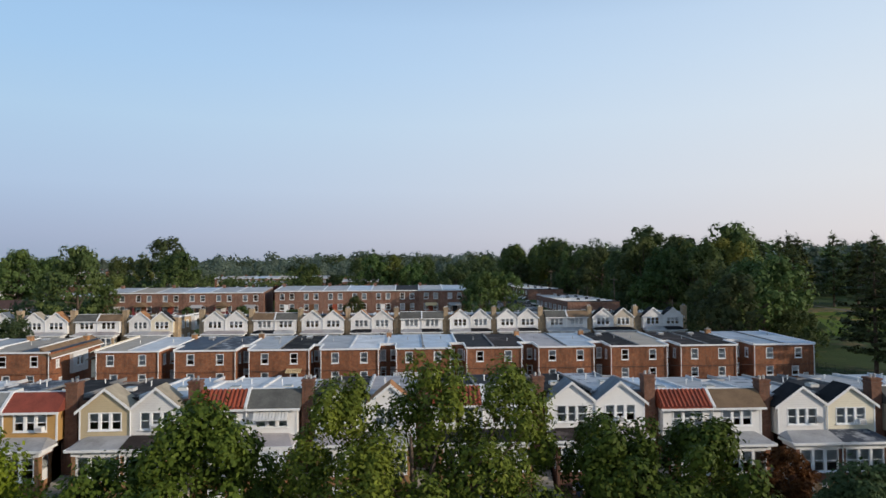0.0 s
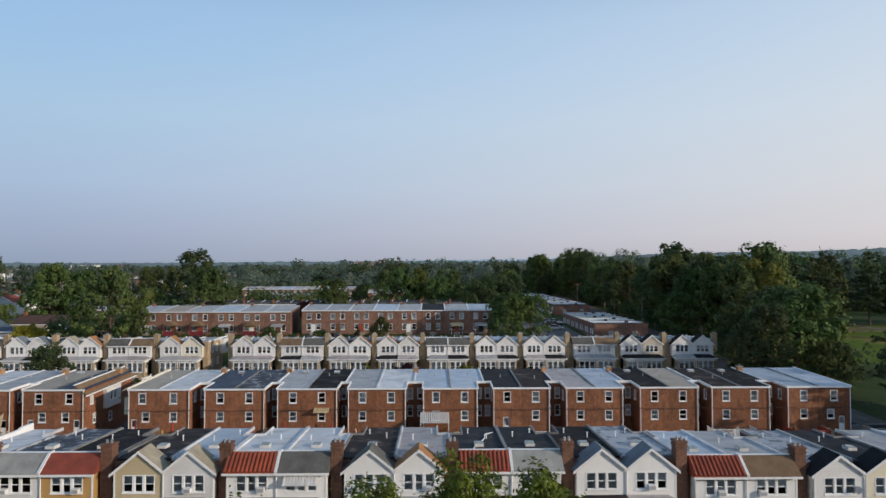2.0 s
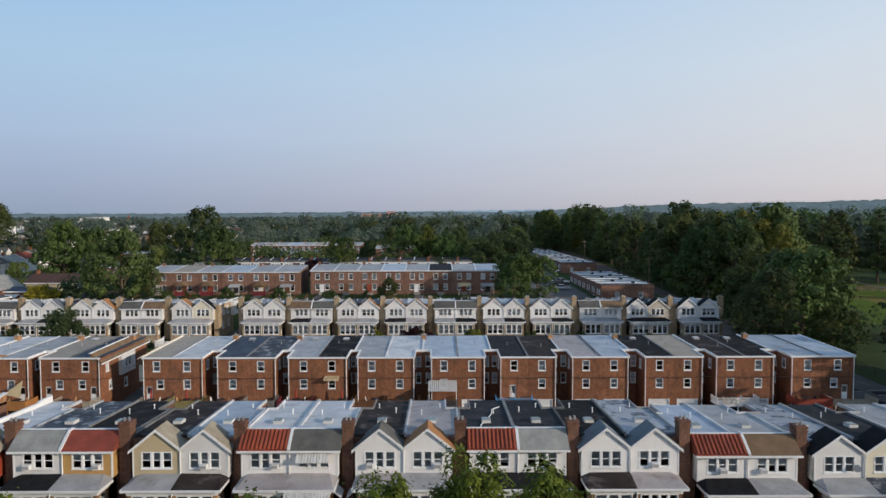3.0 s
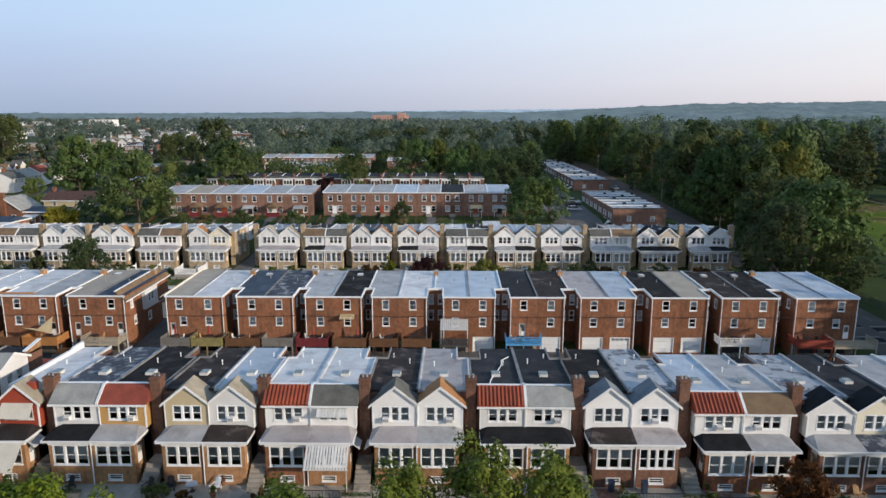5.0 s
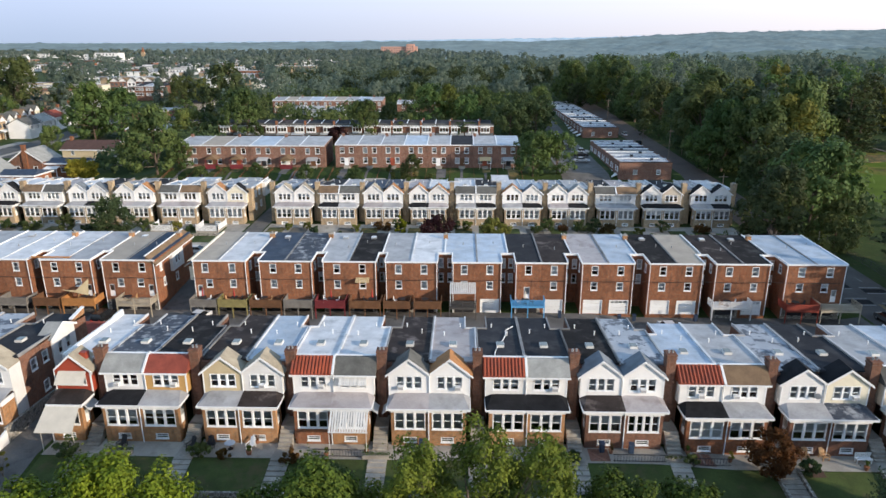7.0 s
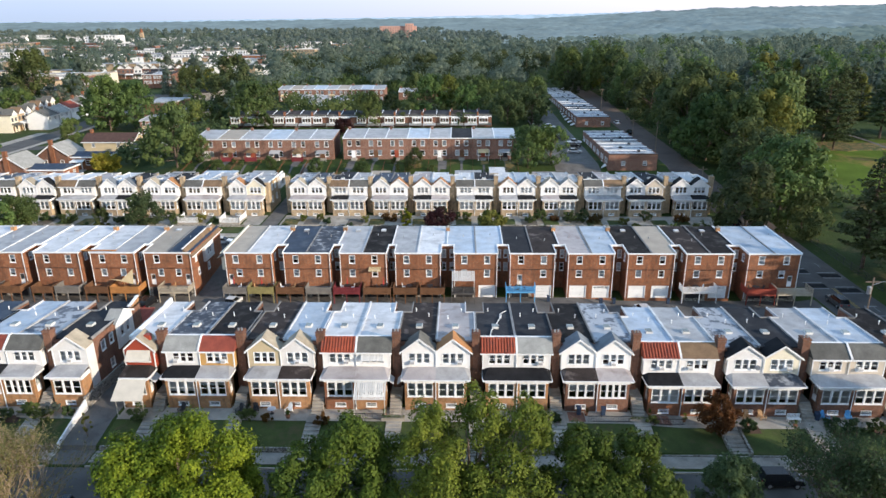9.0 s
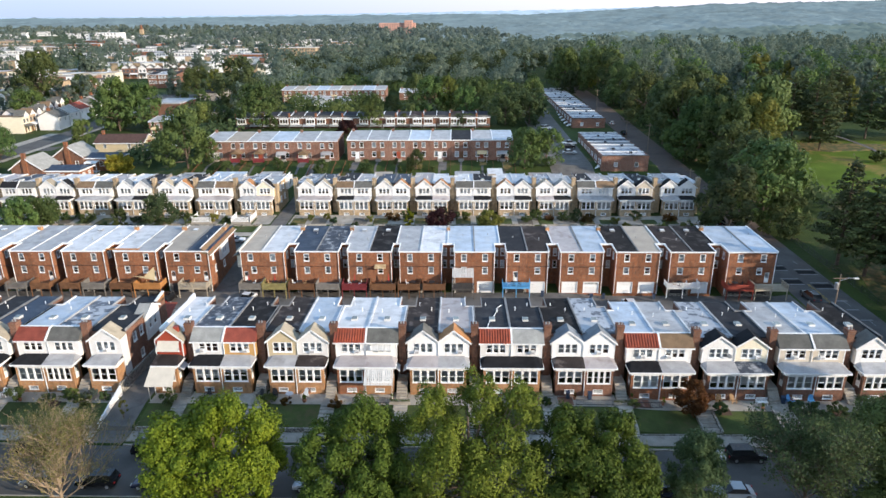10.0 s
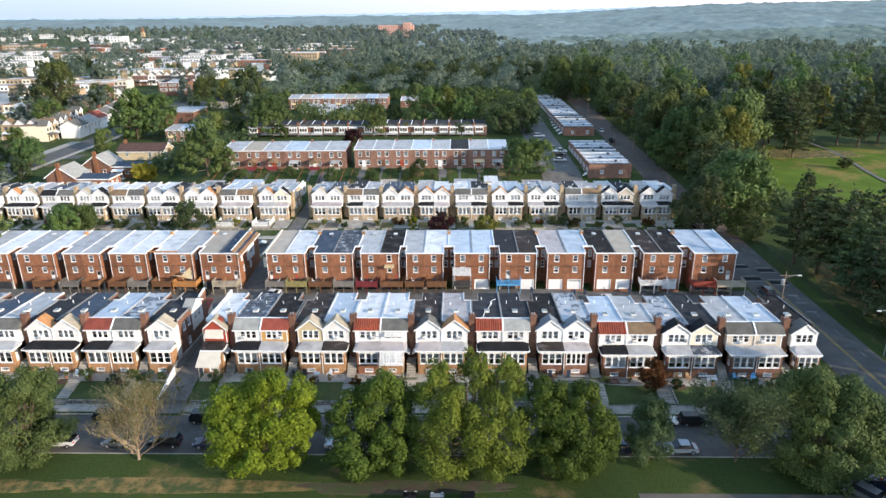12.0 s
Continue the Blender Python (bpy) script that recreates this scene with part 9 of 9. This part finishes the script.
for sx in (-0.75, 0.68):
    part("leg", Shape().box(sx, sx + 0.07, -0.28, -0.2, 0, 0.65).mesh("leg", TRIM), bench)
    part("leg", Shape().box(sx, sx + 0.07, 0.15, 0.22, 0, 0.45).mesh("leg", TRIM), bench)
table = thing("garden_table", -22.3, 54.5, land(-22.3, 54.5) + 0.05, "round pale blue garden table", "table")
part("tabletop", Shape().bar((0, 0, 0.7), (0, 0, 0.74), 0.55, 0.55, 16).mesh("tabletop", FLAT["bluewhite"]), table)
part("leg", Shape().bar((0, 0, 0), (0, 0, 0.7), 0.06, 0.04, 8).bar((0, 0, 0), (0, 0, 0.04), 0.3, 0.25, 10).mesh("leg", METAL_DARK), table)
BIN = surf("dark_bin_plastic", (0.03, 0.05, 0.09), 0.5, 0.1, 1.0, 6.0, 0.0)
for x, y in ((19.2, 54.9), (16.2, 55.0), (45.6, 55.0), (-2.4, 55.0), (26.2, 90.9), (28.6, 91.4), (17.0, 91.2), (38.2, 91.6)):
    b = thing("wheeled_bin", x, y, land(x, y) + 0.04, "dark plastic wheeled bin against the house", "bin", "wheeled bins")
    part("body", shared("binbody", lambda: Shape().prism([(-0.24, -0.26, 0.05), (0.24, -0.26, 0.05), (0.24, 0.26, 0.05), (-0.24, 0.26, 0.05)], (0, 0, 0.9)).mesh("body", BIN)), b)
    part("lid", shared("binlid", lambda: Shape().prism([(-0.28, -0.32, 0.95), (0.28, -0.32, 0.95), (0.28, 0.3, 1.03), (-0.28, 0.3, 1.03)], (0, 0, 0.05)).mesh("lid", BIN)), b)
for x0, x1, y in ((17.0, 22.4, 53.3), (24.6, 28.9, 53.4), (-13.5, -8.0, 53.4)):
    r_ = thing("patio_railing", (x0 + x1) / 2, y, land((x0 + x1) / 2, y), "low dark metal railing before the terrace", "railing", "terrace railings")
    w = x1 - x0
    part("rail", Shape().box(-w / 2, w / 2, -0.03, 0.03, 0.85, 0.9).box(-w / 2, w / 2, -0.03, 0.03, 0.12, 0.16).mesh("rail", METAL_DARK), r_)
    for i in range(int(w / 0.3)):
        part("baluster", shared("balu", lambda: Shape().box(-0.012, 0.012, -0.012, 0.012, 0.0, 0.88).mesh("baluster", METAL_DARK)), r_, (-w / 2 + 0.15 + i * 0.3, 0, 0))

# white picket railings round two raised front terraces of the third row
for x0, x1 in ((-65.6, -60.8), (-55.6, -50.9)):
    w, zl = x1 - x0, land(-50, 131.2)
    base = tagged(new("terrace", Shape().box(x0 - 0.1, x1 + 0.1, 130.9, 136.4, zl - 1.2, zl + 0.45).mesh("terrace", CONCRETE)), "raised concrete front terrace", "terrace", "raised terraces")
    r_ = thing("white_railing", (x0 + x1) / 2, 131.0, zl + 0.45, "white picket railing round a raised terrace", "railing", "white railings")
    runs = [((-w / 2, 0.0), 0.0, w), ((-w / 2, 0.0), 90.0, 4.2), ((w / 2, 0.0), 90.0, 5.2)]
    for (rx, ry), turn, length in runs:
        run_ = part("rail", Shape().box(0, length, -0.05, 0.05, 1.12, 1.24).box(0, length, -0.04, 0.04, 0.14, 0.24).mesh("rail", TRIM), r_, (rx, ry, 0), "", turn)
        for i in range(int(length / 0.24)):
            part("picket", shared("picket", lambda: Shape().box(-0.07, 0.07, -0.02, 0.02, 0.05, 1.15).mesh("picket", TRIM)), run_, (0.16 + i * 0.24, 0.02, 0))
        for q in (0.0, length):
            part("post", shared("picket_post", lambda: Shape().box(-0.09, 0.09, -0.09, 0.09, 0, 1.4).prism([(-0.12, -0.12, 1.4), (0.12, -0.12, 1.4), (0.12, 0.12, 1.4), (-0.12, 0.12, 1.4)], (0, 0, 0.06)).mesh("post", TRIM)), run_, (q, 0, 0))

# roof things: the white hose on the black roofs, sail over a deck
hose = Shape()
last = None
for i in range(15):
    k = i / 14
    p = Vector((5.3 + 1.6 * smooth(0.1, 0.75, k) + 1.2 * max(0, k - 0.8) * 5 * 0.8, 59.6 + 10.5 * k - 0.8 * max(0, k - 0.8) * 5, 9.5 - 0.42 * k))
    if last is not None:
        hose.bar(last, p, 0.055, 0.055, 6)
    last = p
tagged(new("roof_hose", hose.mesh("roof_hose", TRIM)), "white flexible pipe lying across a black roof", "pipe")
sail = Shape().prism([(-60.6, 90.0, 5.4), (-56.6, 90.3, 4.4), (-57.6, 92.6, 6.3), (-59.0, 91.0, 4.9)], (0, 0, 0.03))
tagged(new("shade_sail", sail.mesh("shade_sail", CANVAS)), "tan canvas shade sail stretched over a deck", "shade sail")

# pots, beds and paved corners of the front terraces
POT = surf("clay_pot", (0.30, 0.13, 0.07), 0.8, 0.15, 1.0, 8.0, 0.1)
MULCH = surf("dark_mulch", (0.075, 0.045, 0.032), 0.95, 0.3, 1.0, 12.0, 0.5)
small = random.Random(88)
POT_LEAF = {}
for k_, leaf in enumerate(("green", "rust", "bright")):
    g_ = np.random.default_rng(700 + k_)
    at_, way_ = crown_points(g_, [(g_.normal() * 0.12, g_.normal() * 0.12, 0.55 + 0.1 * i, 0.2) for i in range(5)], 40)
    POT_LEAF[leaf] = leaf_cloud("plant", at_, way_, np.full(len(at_), 0.11), LEAF[leaf], 710 + k_)
for i in range(18):
    xc = small.choice(CENTERS) + small.uniform(-4, 4)
    y = small.uniform(53.2, 55.6)
    ob = thing("flower_pot", xc, y, land(xc, y) + 0.05, "clay pot with a leafy plant on the terrace", "flower pot", "pots on the terraces")
    part("pot", shared("pot_body", lambda: Shape().bar((0, 0, 0), (0, 0, 0.38), 0.15, 0.24, 10).bar((0, 0, 0.38), (0, 0, 0.44), 0.27, 0.27, 10).mesh("pot", POT)), ob)
    part("plant", POT_LEAF[small.choice(("green", "rust", "bright"))], ob)
for xc in CENTERS:
    for side in (-1, 1):
        a = xc + side * small.uniform(1.2, 1.8)
        b = a + side * small.uniform(1.4, 2.4)
        what = small.random()
        if what < 0.3:
            sheet("flower_bed", min(a, b), max(a, b), 52.2, 53.6, 0.06, MULCH, "narrow planted bed with dark brown mulch", "flower bed")
        elif what < 0.4:
            sheet("brick_patio", min(a, b), max(a, b), 53.3, 55.4, 0.06, BRICK_DUSTY, "small patio paved with red brick", "patio")
for xc, y, w in ((-33.4, 53.4, 2.6), (-6.9, 53.2, 2.8), (23.4, 53.5, 2.4), (34.2, 53.4, 1.8), (-53, 53.4, 2.4)):
    box = thing("planter_box", xc, y, land(xc, y) + 0.05, "long low planter box at the terrace edge", "planter", "planters on the terraces")
    part("trough", Shape().box(-w / 2, w / 2, -0.22, 0.22, 0, 0.42).box(-w / 2 + 0.05, w / 2 - 0.05, -0.17, 0.17, 0.42, 0.44).mesh("trough", CONCRETE), box)
    g_ = np.random.default_rng(int(abs(xc) * 10))
    at_, way_ = crown_points(g_, [(q, 0, 0.55, 0.24) for q in np.arange(-w / 2 + 0.2, w / 2, 0.3)], 40)
    part("plants", leaf_cloud("plants", at_, way_, np.full(len(at_), 0.12), LEAF["mid"], 5), box)

# clutter on the raised decks
deck_rnd = random.Random(5)
for x0, x1 in ((-60.4, -56.0), (-52.2, -47.6), (-40.2, -36.8), (-35.8, -32.0), (-30.8, -26.6), (-20.6, -16.7), (-15.3, -11.2), (-10.0, -6.6), (-5.3, -1.8), (10.0, 14.0), (41.0, 45.6), (51.6, 55.4)):
    xc = deck_rnd.uniform(x0 + 1.0, x1 - 1.0)
    y = 91.7
    tb = thing("patio_table", xc, y, 3.06, "dark metal patio table on a raised deck", "table", "deck furniture")
    part("tabletop", shared("dt_top", lambda: Shape().bar((0, 0, 0.7), (0, 0, 0.74), 0.6, 0.6, 14).mesh("tabletop", METAL_DARK)), tb)
    part("leg", shared("dt_leg", lambda: Shape().bar((0, 0, 0), (0, 0, 0.7), 0.05, 0.05, 8).bar((0, 0, 0), (0, 0, 0.05), 0.35, 0.3, 12).mesh("leg", METAL_DARK)), tb)
    if deck_rnd.random() < 0.4:
        part("umbrella", shared(("dt_umb", xc > 0), lambda: Shape().bar((0, 0, 0.74), (0, 0, 2.3), 0.03, 0.03, 6).bar((0, 0, 0.95), (0, 0, 2.2), 0.16, 0.05, 10).mesh("umbrella", CANVAS_PALE if xc > 0 else RED_CLOTH)), tb, label="folded umbrella")
    for k in (-1, 1):
        if not x0 + 0.3 < xc + k * 1.0 < x1 - 0.3:
            continue
        ch = thing("patio_chair", xc + k * 1.0, y + deck_rnd.uniform(-0.3, 0.3), 3.06, "plastic patio chair on a raised deck", "chair", "deck furniture", k * 90)
        m_ = deck_rnd.choice((TRIM, METAL_DARK, WOOD_CHAIR))
        part("seat", shared(("pc_seat", m_.name), lambda: Shape().box(-0.25, 0.25, -0.25, 0.25, 0.4, 0.45).mesh("seat", m_)), ch)
        part("backrest", shared(("pc_back", m_.name), lambda: Shape().prism([(-0.25, -0.25, 0.45), (0.25, -0.25, 0.45), (0.23, -0.36, 1.05), (-0.23, -0.36, 1.05)], (0, 0.04, 0)).mesh("backrest", m_)), ch)
        part("legs", shared(("pc_legs", m_.name), lambda: Shape().box(-0.24, -0.2, -0.24, -0.2, 0, 0.4).box(0.2, 0.24, -0.24, -0.2, 0, 0.4).box(-0.24, -0.2, 0.2, 0.24, 0, 0.4).box(0.2, 0.24, 0.2, 0.24, 0, 0.4).mesh("legs", m_)), ch)
# slatted white canopy over one deck
can = thing("deck_canopy", 1.9, 92.9, 3.06, "white slatted canopy on posts over a deck", "canopy")
s = Shape()
for i in range(14):
    s.prism([(-2.0 + i * 0.29, 0, 3.0), (-1.76 + i * 0.29, 0, 3.0), (-1.76 + i * 0.29, -2.6, 2.1), (-2.0 + i * 0.29, -2.6, 2.1)], (0, 0, 0.04))
part("slats", s.mesh("slats", AWNING), can)
for q in (-1.9, 1.9):
    part("post", Shape().bar((q, -2.5, 0), (q, -2.5, 2.1), 0.05, 0.05, 6).mesh("post", TRIM), can)
